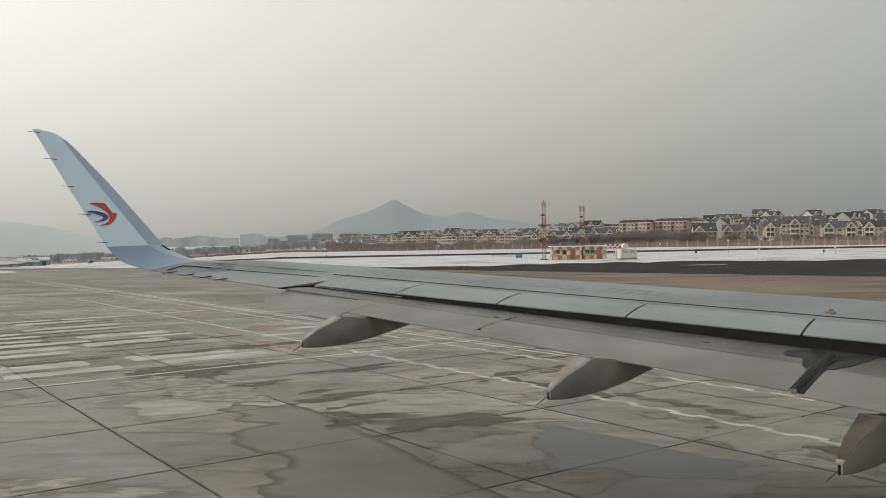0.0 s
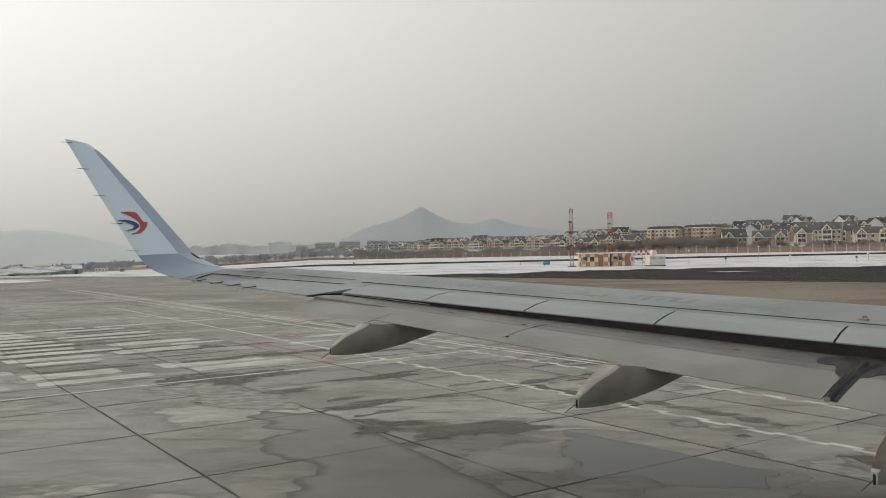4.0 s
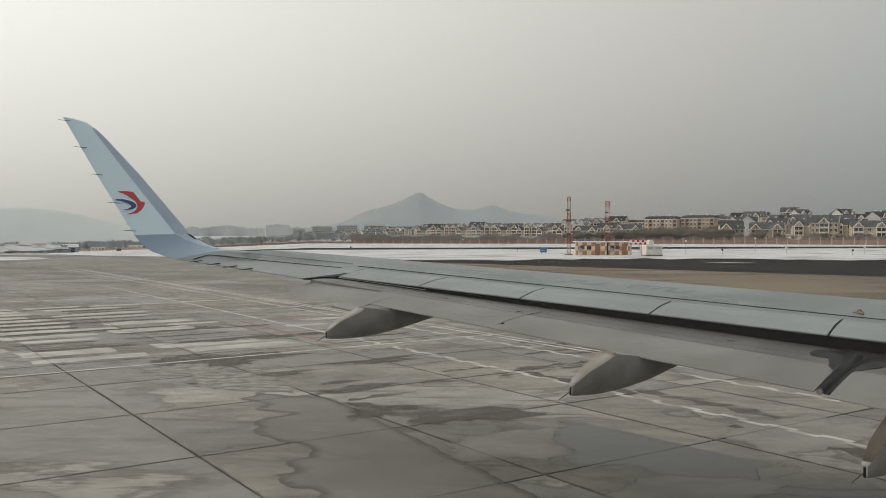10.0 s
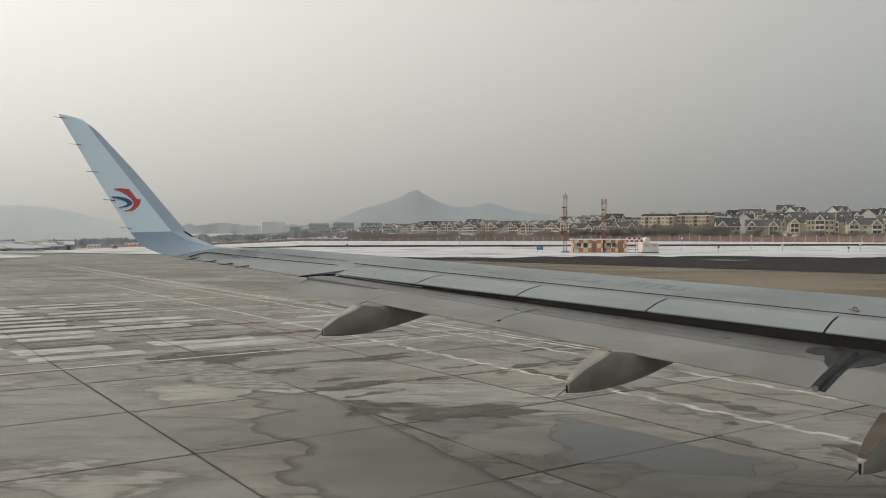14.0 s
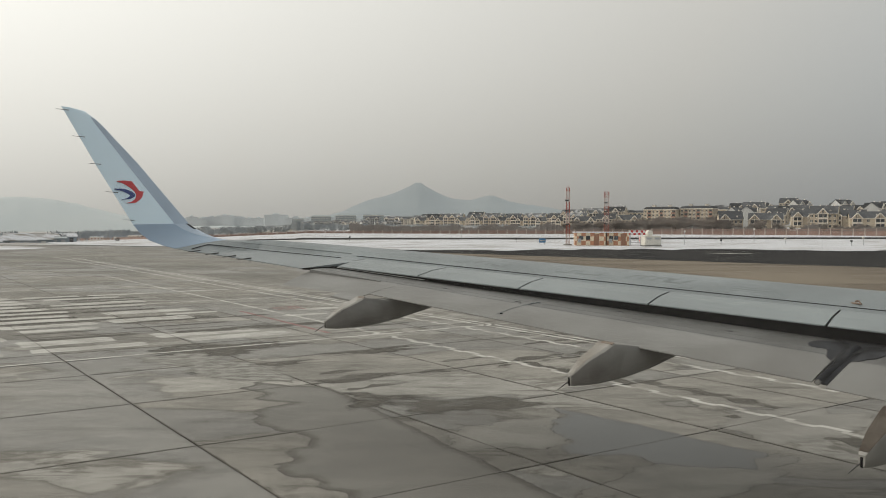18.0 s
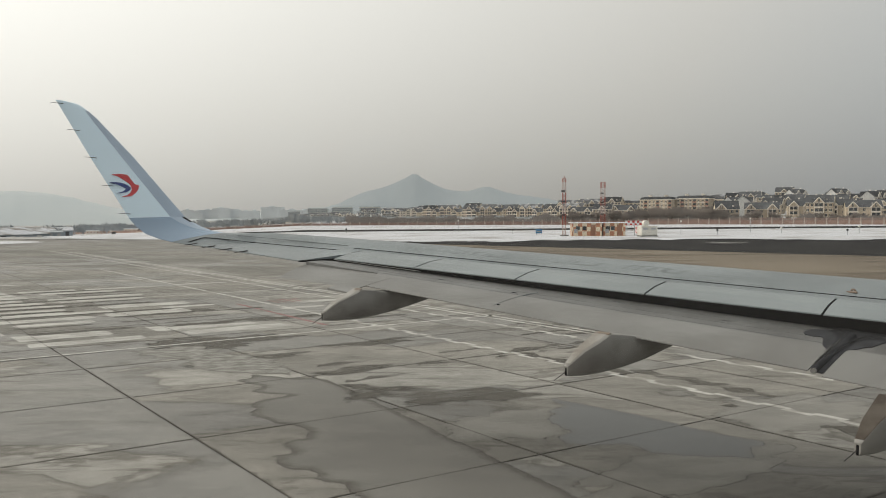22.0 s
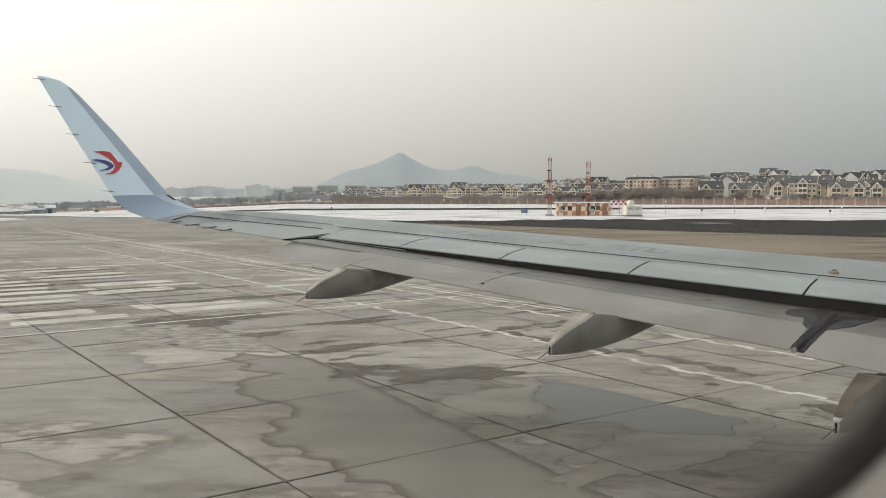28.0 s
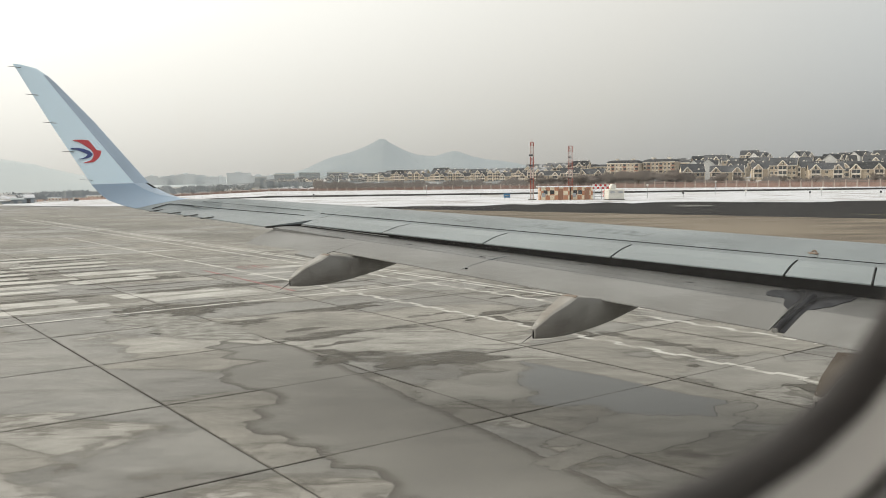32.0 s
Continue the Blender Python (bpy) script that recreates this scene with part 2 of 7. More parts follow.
def patch_mat(name, base, other, rim, rough, spec, scale=0.9, rim_amount=0.7, thin=0.0, soft=0.0):
    """A patch on the slabs: it soaks away unevenly at its edge, where a tide line of its own colour stays."""
    m, n, l, p = node_mat(name)
    geo = n.new("ShaderNodeNewGeometry")
    soak = n.new("ShaderNodeAttribute")
    soak.attribute_name = "soak"

    def noise_of(sc, detail, stretch=(0.8, 1.4, 1)):
        mp = n.new("ShaderNodeMapping")
        mp.inputs["Rotation"].default_value = (0, 0, radians(-36))
        mp.inputs["Scale"].default_value = stretch
        l.new(geo.outputs["Position"], mp.inputs[0])
        t = n.new("ShaderNodeTexNoise")
        t.inputs["Scale"].default_value, t.inputs["Detail"].default_value, t.inputs["Roughness"].default_value = sc, detail, 0.6
        l.new(mp.outputs[0], t.inputs["Vector"])
        return t.outputs[0]

    def rng(v, a, b, c=0.0, e=1.0):
        r = n.new("ShaderNodeMapRange")
        r.interpolation_type = "SMOOTHSTEP"
        for i, x in enumerate((a, b, c, e)):
            r.inputs[i + 1].default_value = x
        l.new(v, r.inputs[0])
        return r.outputs[0]

    def mth(op, a, b):
        t = n.new("ShaderNodeMath")
        t.operation = op
        for i, v in enumerate((a, b)):
            if isinstance(v, (int, float)):
                t.inputs[i].default_value = v
            else:
                l.new(v, t.inputs[i])
        return t.outputs[0]

    def blend(f, a, b):
        x = n.new("ShaderNodeMix")
        x.data_type = "RGBA"
        for i, v in ((6, a), (7, b)):
            if isinstance(v, tuple):
                x.inputs[i].default_value = (*v, 1)
            else:
                l.new(v, x.inputs[i])
        l.new(f, x.inputs[0])
        return x.outputs[2]

    body = noise_of(scale, 8)
    wob = noise_of(5.0, 6)
    a = mth("ADD", soak.outputs["Fac"], mth("MULTIPLY", mth("SUBTRACT", wob, 0.5), 0.55))
    cover = rng(a, 0.30, 0.46 + soft)
    edge = mth("MULTIPLY", rng(a, 0.34, 0.46), rng(a, 0.90, 0.48))
    col = blend(rng(body, 0.36, 0.64), base, other)
    col = blend(mth("MULTIPLY", edge, rim_amount), col, rim)
    fine = noise_of(26.0, 4)
    sc = n.new("ShaderNodeVectorMath")
    sc.operation = "SCALE"
    l.new(col, sc.inputs[0])
    l.new(rng(fine, 0.2, 0.8, 0.88, 1.12), sc.inputs["Scale"])
    l.new(sc.outputs[0], p.inputs["Base Color"])
    p.inputs["Roughness"].default_value, p.inputs["Specular IOR Level"].default_value = rough, spec
    if thin:
        cover = mth("MULTIPLY", cover, rng(body, 0.5 - thin, 0.5 + 0.5 * thin, 0.15, 1.0))
    tr = n.new("ShaderNodeBsdfTransparent")
    mx = n.new("ShaderNodeMixShader")
    l.new(cover, mx.inputs[0])
    l.new(tr.outputs[0], mx.inputs[1])
    l.new(p.outputs[0], mx.inputs[2])
    l.new(mx.outputs[0], n["Material Output"].inputs[0])
    return m


M_PUDDLE = patch_mat("puddle_water", (0.062, 0.067, 0.066), (0.048, 0.052, 0.051), (0.045, 0.042, 0.036), 0.35, 0.20, 0.5, 0.65)
M_DAMP = patch_mat("damp_concrete", (0.188, 0.183, 0.168), (0.154, 0.150, 0.138), (0.070, 0.064, 0.054), 0.8, 0.25, 0.8, 0.75)
M_SMEAR = patch_mat("dark_wet_smear", (0.135, 0.127, 0.112), (0.070, 0.065, 0.055), (0.068, 0.062, 0.052), 0.85, 0.2, 1.3, 0.30, 0.16, 0.40)
M_SMUDGE = patch_mat("soot_smudge", (0.020, 0.021, 0.024), (0.034, 0.035, 0.038), (0.03, 0.03, 0.032), 0.75, 0.1, 1.3, 0.2, 0.0, 0.45)
M_SPALL = patch_mat("spalled_concrete", (0.30, 0.295, 0.275), (0.15, 0.145, 0.13), (0.12, 0.114, 0.10), 0.95, 0.15, 3.2, 0.4)
M_PALE = patch_mat("dry_concrete", (0.25, 0.243, 0.224), (0.19, 0.185, 0.17), (0.14, 0.134, 0.12), 0.92, 0.2, 0.8, 0.35)
M_DRY_STRIP = patch_mat("dried_strip", (0.47, 0.463, 0.435), (0.33, 0.323, 0.300), (0.30, 0.293, 0.270), 0.92, 0.2, 0.8, 0.15, 0.0, 0.04)
M_CONC = concrete("slab_concrete", True)
M_CONC_FAR = concrete("apron_concrete", False)
M_JOINT = mat("joint_filler", (0.030, 0.028, 0.025), 0.9, (0.07, 0.064, 0.055), 3.0, 0.8)
M_ASPHALT = mat("taxiway_asphalt", (0.024, 0.024, 0.025), 1.0, (0.040, 0.039, 0.038), 0.15, 0.8, bump=0.3, spec=0.03)
M_SNOW = mat("snow_over_grass", (0.57, 0.58, 0.61), 0.95, (0.22, 0.20, 0.17), 0.30, 0.95, stretch=(0.25, 1.0, 1), lo=0.51, hi=0.66, bump=0.4, detail=8, fine=0.1, fine_scale=1.5, spec=0.1)
M_SNOW_CLEAN = mat("snow", (0.78, 0.80, 0.84), 0.8, (0.62, 0.64, 0.68), 0.6, 0.6, bump=0.4)
M_GRASS = mat("winter_grass", (0.20, 0.18, 0.145), 0.95, (0.50, 0.51, 0.53), 0.03, 0.85, lo=0.42, hi=0.58, bump=0.5)
M_TIDE = mat("tide_mark", (0.058, 0.053, 0.045), 0.9, (0.105, 0.098, 0.086), 2.5, 0.9, spec=0.2)
M_PLATE = mat("dark_plate", (0.036, 0.038, 0.043), 0.7, (0.022, 0.023, 0.026), 5.0, 0.8, spec=0.12)
M_TAN = mat("tan_old_concrete", (0.190, 0.160, 0.122), 0.95, (0.098, 0.080, 0.062), 0.16, 0.95, stretch=(0.4, 1.5, 1), fine=0.08, fine_scale=1.2, spec=0.15, detail=7)
M_SHED = mat("blue_grey_sheet", (0.27, 0.31, 0.34), 0.7, (0.20, 0.235, 0.26), 0.4, 0.6)
M_DRY = mat("dry_pale_concrete", (0.44, 0.432, 0.405), 0.92, (0.29, 0.282, 0.26), 0.7, 0.9, fine=0.05, fine_scale=12, bump=0.2, spec=0.2)
M_WHITE_LINE = mat("worn_white_paint", (0.50, 0.49, 0.46), 0.85, (0.25, 0.24, 0.215), 1.4, 0.95, fine=0.10, fine_scale=35)
M_RED_LINE = mat("worn_red_paint", (0.24, 0.105, 0.10), 0.85, (0.20, 0.145, 0.13), 1.2, 0.9, fine=0.10, fine_scale=35)
M_YELLOW_LINE = mat("worn_yellow_paint", (0.46, 0.37, 0.11), 0.75, (0.30, 0.26, 0.15), 1.2, 0.8, fine=0.10, fine_scale=35)
M_WING = mat("wing_grey_paint", (0.188, 0.216, 0.226), 0.42, (0.146, 0.167, 0.175), 0.9, 0.9, fine=0.05, fine_scale=7, bump=0.02, stretch=(1, 1, 1), lo=0.36, hi=0.66, detail=8, spec=0.32)
M_SPOILER = mat("spoiler_grey_paint", (0.206, 0.237, 0.246), 0.42, (0.164, 0.188, 0.195), 0.8, 0.9, fine=0.05, fine_scale=7, bump=0.02, rand=0.03, lo=0.36, hi=0.66, detail=8)
M_FLAP = mat("flap_grey_paint", (0.190, 0.190, 0.182), 0.45, (0.140, 0.137, 0.130), 1.1, 0.9, fine=0.05, fine_scale=7, bump=0.03, lo=0.36, hi=0.66, detail=8, spec=0.32)
M_FLAP_FORE = mat("flap_fore_metal", (0.136, 0.137, 0.134), 0.45, (0.086, 0.085, 0.082), 1.3, 0.9, fine=0.07, fine_scale=8, bump=0.03, lo=0.36, hi=0.66, detail=8, spec=0.32)
M_RUST = mat("rust_stain", (0.15, 0.112, 0.084), 0.8, (0.19, 0.165, 0.14), 9.0, 0.8)
# near-black: painted shade in cove, notch and slots; also joints and small fittings
M_COVE = mat("black_cove_shade_and_fittings", (0.007, 0.007, 0.008), 0.9, (0.011, 0.011, 0.012), 3.0, 0.6, spec=0.02, bump=0)
M_SEAL = mat("seal_rubber", (0.018, 0.019, 0.023), 0.7, (0.034, 0.036, 0.042), 4.0, 0.7, spec=0.10, bump=0.02)
M_LIP = mat("bare_metal_lip", (0.62, 0.62, 0.61), 0.35, (0.50, 0.50, 0.49), 3.0, 0.6, bump=0)
# paler version of the fairing paint, for tops that catch the sky light
M_FAIR_TOP = mat("fairing_lit_top_paint", (0.245, 0.237, 0.218), 0.5, (0.155, 0.133, 0.110), 2.6, 0.8, fine=0.05, fine_scale=20, bump=0.03)
M_SOOT = mat("brown_sooty_paint", (0.058, 0.047, 0.038), 0.75, (0.095, 0.083, 0.070), 3.0, 0.8, fine=0.05, fine_scale=20, bump=0.03, spec=0.12)
M_FAIR = mat("fairing_sooty_paint", (0.215, 0.210, 0.197), 0.5, (0.118, 0.110, 0.098), 1.9, 0.95, fine=0.05, fine_scale=20, bump=0.03)
M_WINGLET = mat("winglet_white_paint", (0.74, 0.89, 0.99), 0.3, (0.70, 0.85, 0.95), 0.8, 0.6, fine=0.015, bump=0.0, coat=0.2)
M_WL_BASE = mat("winglet_blue_grey_paint", (0.28, 0.375, 0.49), 0.33, (0.25, 0.335, 0.44), 1.0, 0.6, fine=0.02, bump=0.0)
M_WL_EDGE = mat("winglet_edge_metal", (0.42, 0.505, 0.61), 0.36, (0.36, 0.435, 0.53), 1.2, 0.6, fine=0.02, bump=0.0, metal=0.1)
M_LOGO_RED = mat("emblem_red", (0.58, 0.05, 0.055), 0.35, fine=0.02, bump=0)
M_LOGO_BLUE = mat("emblem_blue", (0.035, 0.06, 0.22), 0.35, fine=0.02, bump=0)
M_WICK = mat("wick_black", (0.03, 0.03, 0.03), 0.6)
M_SKIN = mat("fuselage_white_paint", (0.72, 0.73, 0.74), 0.3, (0.66, 0.67, 0.68), 0.5, 0.5, fine=0.02, bump=0)
M_TRIM = mat("cabin_plastic", (0.82, 0.81, 0.79), 0.5, (0.78, 0.77, 0.75), 4.0, 0.5, fine=0.02, bump=0.05)
M_REVEAL = mat("window_surround_plastic", (0.40, 0.39, 0.37), 0.55, (0.36, 0.35, 0.335), 4.0, 0.5, fine=0.02, bump=0.05)
M_PANEL = mat("side_panel_plastic", (0.52, 0.51, 0.50), 0.55, (0.48, 0.47, 0.46), 4.0, 0.5, fine=0.02, bump=0.05)
M_GASKET = mat("window_gasket", (0.03, 0.026, 0.024), 0.6, fine=0.05)
M_CLIP = mat("hook_brown_paint", (0.20, 0.145, 0.11), 0.5)
M_STENCIL = mat("stencil_grey_paint", (0.100, 0.117, 0.123), 0.5, (0.155, 0.178, 0.187), 7.0, 0.95)
M_CREAM = mat("cream_render", (0.50, 0.425, 0.33), 0.85, (0.40, 0.34, 0.265), 0.25, 0.8, rand=0.22)
M_CREAM_TRIM = mat("white_render", (0.78, 0.72, 0.64), 0.8, (0.64, 0.59, 0.52), 0.3, 0.6)
M_BRICK = mat("red_brown_brick", (0.27, 0.135, 0.085), 0.9, (0.33, 0.18, 0.12), 0.4, 0.7)
M_BRICK_BALC = mat("red_balcony_panel", (0.36, 0.21, 0.16), 0.85, (0.30, 0.18, 0.14), 0.4, 0.7)
M_BRICK_PALE = mat("buff_render", (0.54, 0.475, 0.405), 0.9, (0.44, 0.385, 0.325), 0.3, 0.8, rand=0.2)
M_ROOF = mat("slate_roof", (0.068, 0.071, 0.076), 0.9, (0.135, 0.137, 0.14), 0.35, 0.8, lo=0.52, hi=0.72, rand=0.4, spec=0.15)
M_ROOF_SNOW = mat("snowy_slate_roof", (0.10, 0.102, 0.106), 0.85, (0.34, 0.345, 0.355), 0.25, 0.9, lo=0.50, hi=0.60)
# window glass made paler to carry the distance haze
M_GLASS_FAR = mat("haze_paled_window_glass", (0.27, 0.28, 0.285), 0.3, fine=0.02, bump=0, rand=0.35)
M_GLASS_DARK = mat("dark_window_glass", (0.075, 0.08, 0.086), 0.12, fine=0.02, bump=0, rand=0.4)
M_YELLOW_WALL = mat("ochre_render", (0.56, 0.43, 0.24), 0.85, (0.48, 0.37, 0.21), 0.15, 0.7)
M_GREY_WALL = mat("grey_render", (0.47, 0.475, 0.47), 0.85, (0.40, 0.405, 0.40), 0.2, 0.7, rand=0.15)
# blue-grey render with the distance haze mixed into its colour
M_BLOCK = mat("hazed_blue_grey_render", (0.30, 0.335, 0.345), 0.9, (0.36, 0.39, 0.40), 0.1, 0.7)
M_FENCE = mat("red_brown_wall", (0.28, 0.185, 0.152), 0.9, (0.34, 0.235, 0.195), 0.5, 0.7)
M_POST = mat("pale_post", (0.46, 0.38, 0.32), 0.85)
M_MAST_RED = mat("mast_red", (0.29, 0.075, 0.055), 0.6, spec=0.2)
M_MAST_WHITE = mat("mast_white", (0.42, 0.33, 0.30), 0.6)
M_METAL = mat("galvanised_metal", (0.42, 0.43, 0.44), 0.45, metal=0.6)
M_BLUE = mat("sign_blue", (0.035, 0.16, 0.32), 0.5)
M_BLACK = mat("sign_black", (0.025, 0.025, 0.027), 0.5)
M_SIGN_RED = mat("sign_red", (0.50, 0.07, 0.05), 0.5)
M_CABINET = mat("white_cabinet_paint", (0.66, 0.64, 0.58), 0.5, (0.56, 0.54, 0.48), 0.8, 0.6)
M_BARK = mat("bark", (0.095, 0.075, 0.058), 0.95, (0.14, 0.115, 0.09), 3.0, 0.6)
M_TWIG = mat("bare_twigs", (0.215, 0.185, 0.165), 0.95, (0.28, 0.25, 0.225), 1.0, 0.6, rand=0.2)
# bluish pale twig colour, with the distance haze painted in
M_TWIG_PALE = mat("haze_paled_twigs", (0.37, 0.40, 0.42), 0.95, (0.44, 0.465, 0.48), 0.5, 0.7, rand=0.15)
M_TWIG_GREY = mat("grey_twigs", (0.24, 0.215, 0.20), 0.95, (0.30, 0.275, 0.255), 0.3, 0.8)
M_WOODS = mat("wooded_hill", (0.060, 0.058, 0.050), 0.95, (0.10, 0.088, 0.07), 0.03, 0.8, fine=0.2, fine_scale=0.5)
# pale base colour that carries the haze over the skyline
M_SKYLINE = mat("haze_toned_far_building", (0.66, 0.695, 0.71), 0.9, (0.58, 0.61, 0.625), 0.02, 0.8, fine=0.05, fine_scale=0.2)
# distance haze on both ridges is put in as a faint emission glow
M_RIDGE = mat("haze_glow_mountain", (0.035, 0.040, 0.040), 0.95, (0.055, 0.060, 0.057), 0.004, 0.9, fine=0.04, fine_scale=0.03, glow=(0.205, 0.225, 0.228))
M_RIDGE_PALE = mat("haze_glow_paler_mountain", (0.12, 0.14, 0.145), 0.95, (0.15, 0.165, 0.165), 0.004, 0.9, fine=0.06, fine_scale=0.03, glow=(0.26, 0.27, 0.26))


def checker(name, a, b, size):
    m, n, l, p = node_mat(name)
    tcn = n.new("ShaderNodeTexCoord")
    ch = n.new("ShaderNodeTexChecker")
    ch.inputs["Scale"].default_value = 1.0 / size
    ch.inputs[1].default_value, ch.inputs[2].default_value = (*a, 1), (*b, 1)
    mp = n.new("ShaderNodeMapping")
    mp.inputs["Location"].default_value = (0.013, 0.017, 0.011)
    l.new(tcn.outputs["Object"], mp.inputs[0])
    l.new(mp.outputs[0], ch.inputs[0])
    no = n.new("ShaderNodeTexNoise")
    no.inputs["Scale"].default_value = 1.5
    l.new(tcn.outputs["Object"], no.inputs["Vector"])
    mr = n.new("ShaderNodeMapRange")
    mr.inputs[3].default_value, mr.inputs[4].default_value = 0.75, 1.2
    l.new(no.outputs[0], mr.inputs[0])
    sc = n.new("ShaderNodeVectorMath")
    sc.operation = "SCALE"
    l.new(ch.outputs[0], sc.inputs[0])
    l.new(mr.outputs[0], sc.inputs["Scale"])
    l.new(sc.outputs[0], p.inputs["Base Color"])
    p.inputs["Roughness"].default_value = 0.7
    return m


M_CHECK_ORANGE = checker("orange_checker_paint", (0.48, 0.22, 0.125), (0.72, 0.62, 0.46), 0.8)
M_CHECK_RED = checker("red_checker_paint", (0.50, 0.04, 0.04), (0.70, 0.68, 0.66), 0.45)


def pane_glass():
    m, n, l, p = node_mat("window_pane_acrylic")
    n.remove(p)
    tr = n.new("ShaderNodeBsdfTransparent")
    tr.inputs[0].default_value = (0.97, 0.975, 0.97, 1)
    gl = n.new("ShaderNodeBsdfGlossy")
    gl.inputs["Roughness"].default_value = 0.03
    # fine scratches in the acrylic scatter a little daylight
    scat = n.new("ShaderNodeBsdfTranslucent")
    scat.inputs[0].default_value = (0.9, 0.9, 0.88, 1)
    m0 = n.new("ShaderNodeMixShader")
    m0.inputs[0].default_value = 0.007
    l.new(tr.outputs[0], m0.inputs[1])
    l.new(scat.outputs[0], m0.inputs[2])
    mx = n.new("ShaderNodeMixShader")
    mx.inputs[0].default_value = 0.012
    l.new(m0.outputs[0], mx.inputs[1])
    l.new(gl.outputs[0], mx.inputs[2])
    l.new(mx.outputs[0], n["Material Output"].inputs[0])
    return m


M_PANE = pane_glass()


# ---- mesh helpers ----
def mesh_of(name, bm, material):
    me = bpy.data.meshes.new(name)
    bm.normal_update()
    bm.to_mesh(me)
    bm.free()
    me.materials.append(material)
    return me


def part(name, bm, material, parent=None, label="", smooth=False):
    """Links a bmesh, or a mesh, as one mesh object, under a thing or a part."""
    me = bm if isinstance(bm, bpy.types.Mesh) else mesh_of(name, bm, material)
    if smooth:
        for p in me.polygons:
            p.use_smooth = True
    ob = new(name, me)
    if parent is not None:
        ob.parent = parent
    if label:
        ob["label"] = label
    return ob


def box(bm, x0, y0, z0, x1, y1, z1, bevel=0.0):
    c = bmesh.ops.create_cube(bm, size=1.0, matrix=Matrix.LocRotScale(((x0 + x1) / 2, (y0 + y1) / 2, (z0 + z1) / 2), None, (x1 - x0, y1 - y0, z1 - z0)))
    if bevel:
        edges = list({e for v in c["verts"] for e in v.link_edges})
        bmesh.ops.bevel(bm, geom=edges, offset=bevel, segments=1, affect="EDGES")
    return bm


def boxes(*args, bevel=0.0):
    bm = bmesh.new()
    for a in args:
        box(bm, *a, bevel=bevel)
    return bm


def rod(bm, a, b, r, r2=None, n=6):
    a, b = Vector(a), Vector(b)
    q = (b - a).to_track_quat("Z", "Y").to_matrix().to_4x4()
    bmesh.ops.create_cone(bm, cap_ends=True, segments=n, radius1=r, radius2=r if r2 is None else r2, depth=(b - a).length,
                          matrix=Matrix.Translation((a + b) / 2) @ q)
    return bm


def loft(rings, closed=True, caps=True, bm=None):
    """A skin over rings of points, each with the same number of points."""
    bm = bm or bmesh.new()
    vs = [[bm.verts.new(p) for p in r] for r in rings]
    k = len(vs[0])
    for a, b in zip(vs, vs[1:]):
        for i in range(k if closed else k - 1):
            j = (i + 1) % k
            bm.faces.new((a[i], a[j], b[j], b[i]))
    if caps and closed:
        bm.faces.new(list(reversed(vs[0])))
        bm.faces.new(vs[-1])
    bmesh.ops.recalc_face_normals(bm, faces=bm.faces)
    return bm


def sheet(pts, z, thick=0.03):
    """A thin solid slab over a plan outline."""
    bm = bmesh.new()
    f = bm.faces.new([bm.verts.new((x, y, z)) for x, y in pts])
    if f.normal.z < 0:
        f.normal_flip()
    bm.normal_update()
    if f.normal.z < 0:
        f.normal_flip()
    r = bmesh.ops.extrude_face_region(bm, geom=[f])
    for v in r["geom"]:
        if isinstance(v, bmesh.types.BMVert):
            v.co.z -= thick
    bmesh.ops.recalc_face_normals(bm, faces=bm.faces)
    return bm


def thing(name, label, category, at=(0, 0, 0), turn=0.0, group=""):
    e = new(name)
    e.matrix_basis = pose(*at, 0, 0, turn)
    return tagged(e, label, category, group)


# ---- ground, apron, taxiway, runway ----
U1 = Vector((0.805, 0.593))      # along the taxi direction and one set of joints
U2 = Vector((0.560, -0.828))     # along the stand lines and the other set
SLAB = Vector((0.826, 0.564))      # along the slab rows
G0 = Vector((-4.10, 14.52))      # a joint crossing


def plan(p, a, b):
    q = Vector(p[:2]) + U1 * a + U2 * b
    return (q.x, q.y)


def fall(x, y):
    """The land beyond the apron dips away behind the winglet."""
    k = max(0.0, min(1.0, (y - 160) / 110))
    return -0.045 * min(600.0, max(0.0, -x - 0.158 * y)) * k * k * (3 - 2 * k)


def drape(bm):
    """Cuts a flat sheet into strips and lets it follow the land."""
    cuts = [((0, y, 0), (0, 1, 0)) for y in (150, 160, 172, 184, 196, 208, 220, 232, 244, 256, 270, 345, 480, 900)]
    cuts += [((x, 0, 0), (1, 0, 0)) for x in (-900, -600, -300, -220, -180, -150, -130, -110, -95, -80, -65, -50, -35, -20)]
    cuts += [((0, 0, 0), (1, 0.158, 0))]
    for co, no in cuts:
        bmesh.ops.bisect_plane(bm, geom=bm.verts[:] + bm.edges[:] + bm.faces[:], plane_co=co, plane_no=no)
    bmesh.ops.triangulate(bm, faces=bm.faces[:])
    for v in bm.verts:
        v.co.z += fall(v.co.x, v.co.y)
    return bm


bm = bmesh.new()
bmesh.ops.create_circle(bm, cap_ends=True, segments=96, radius=4900)
for v in bm.verts:
    v.co.z = -0.14
drape(bm)
ground = part("ground", bm, M_GRASS)
tagged(ground, "flat winter grass ground with thin patchy snow", "ground", kind="structure")
# the snow field between the taxiway and the runway
snow = part("snow_field", drape(sheet([(-74, 163), (-60, 150), (-14, 128), (30, 138), (110, 128), (420, 60), (520, 230), (520, 345), (-112, 345), (-160, 480), (-205, 480)], -0.055, 0.05)), M_SNOW)
tagged(snow, "white snow field with thin dry grass showing through", "snow", kind="structure")
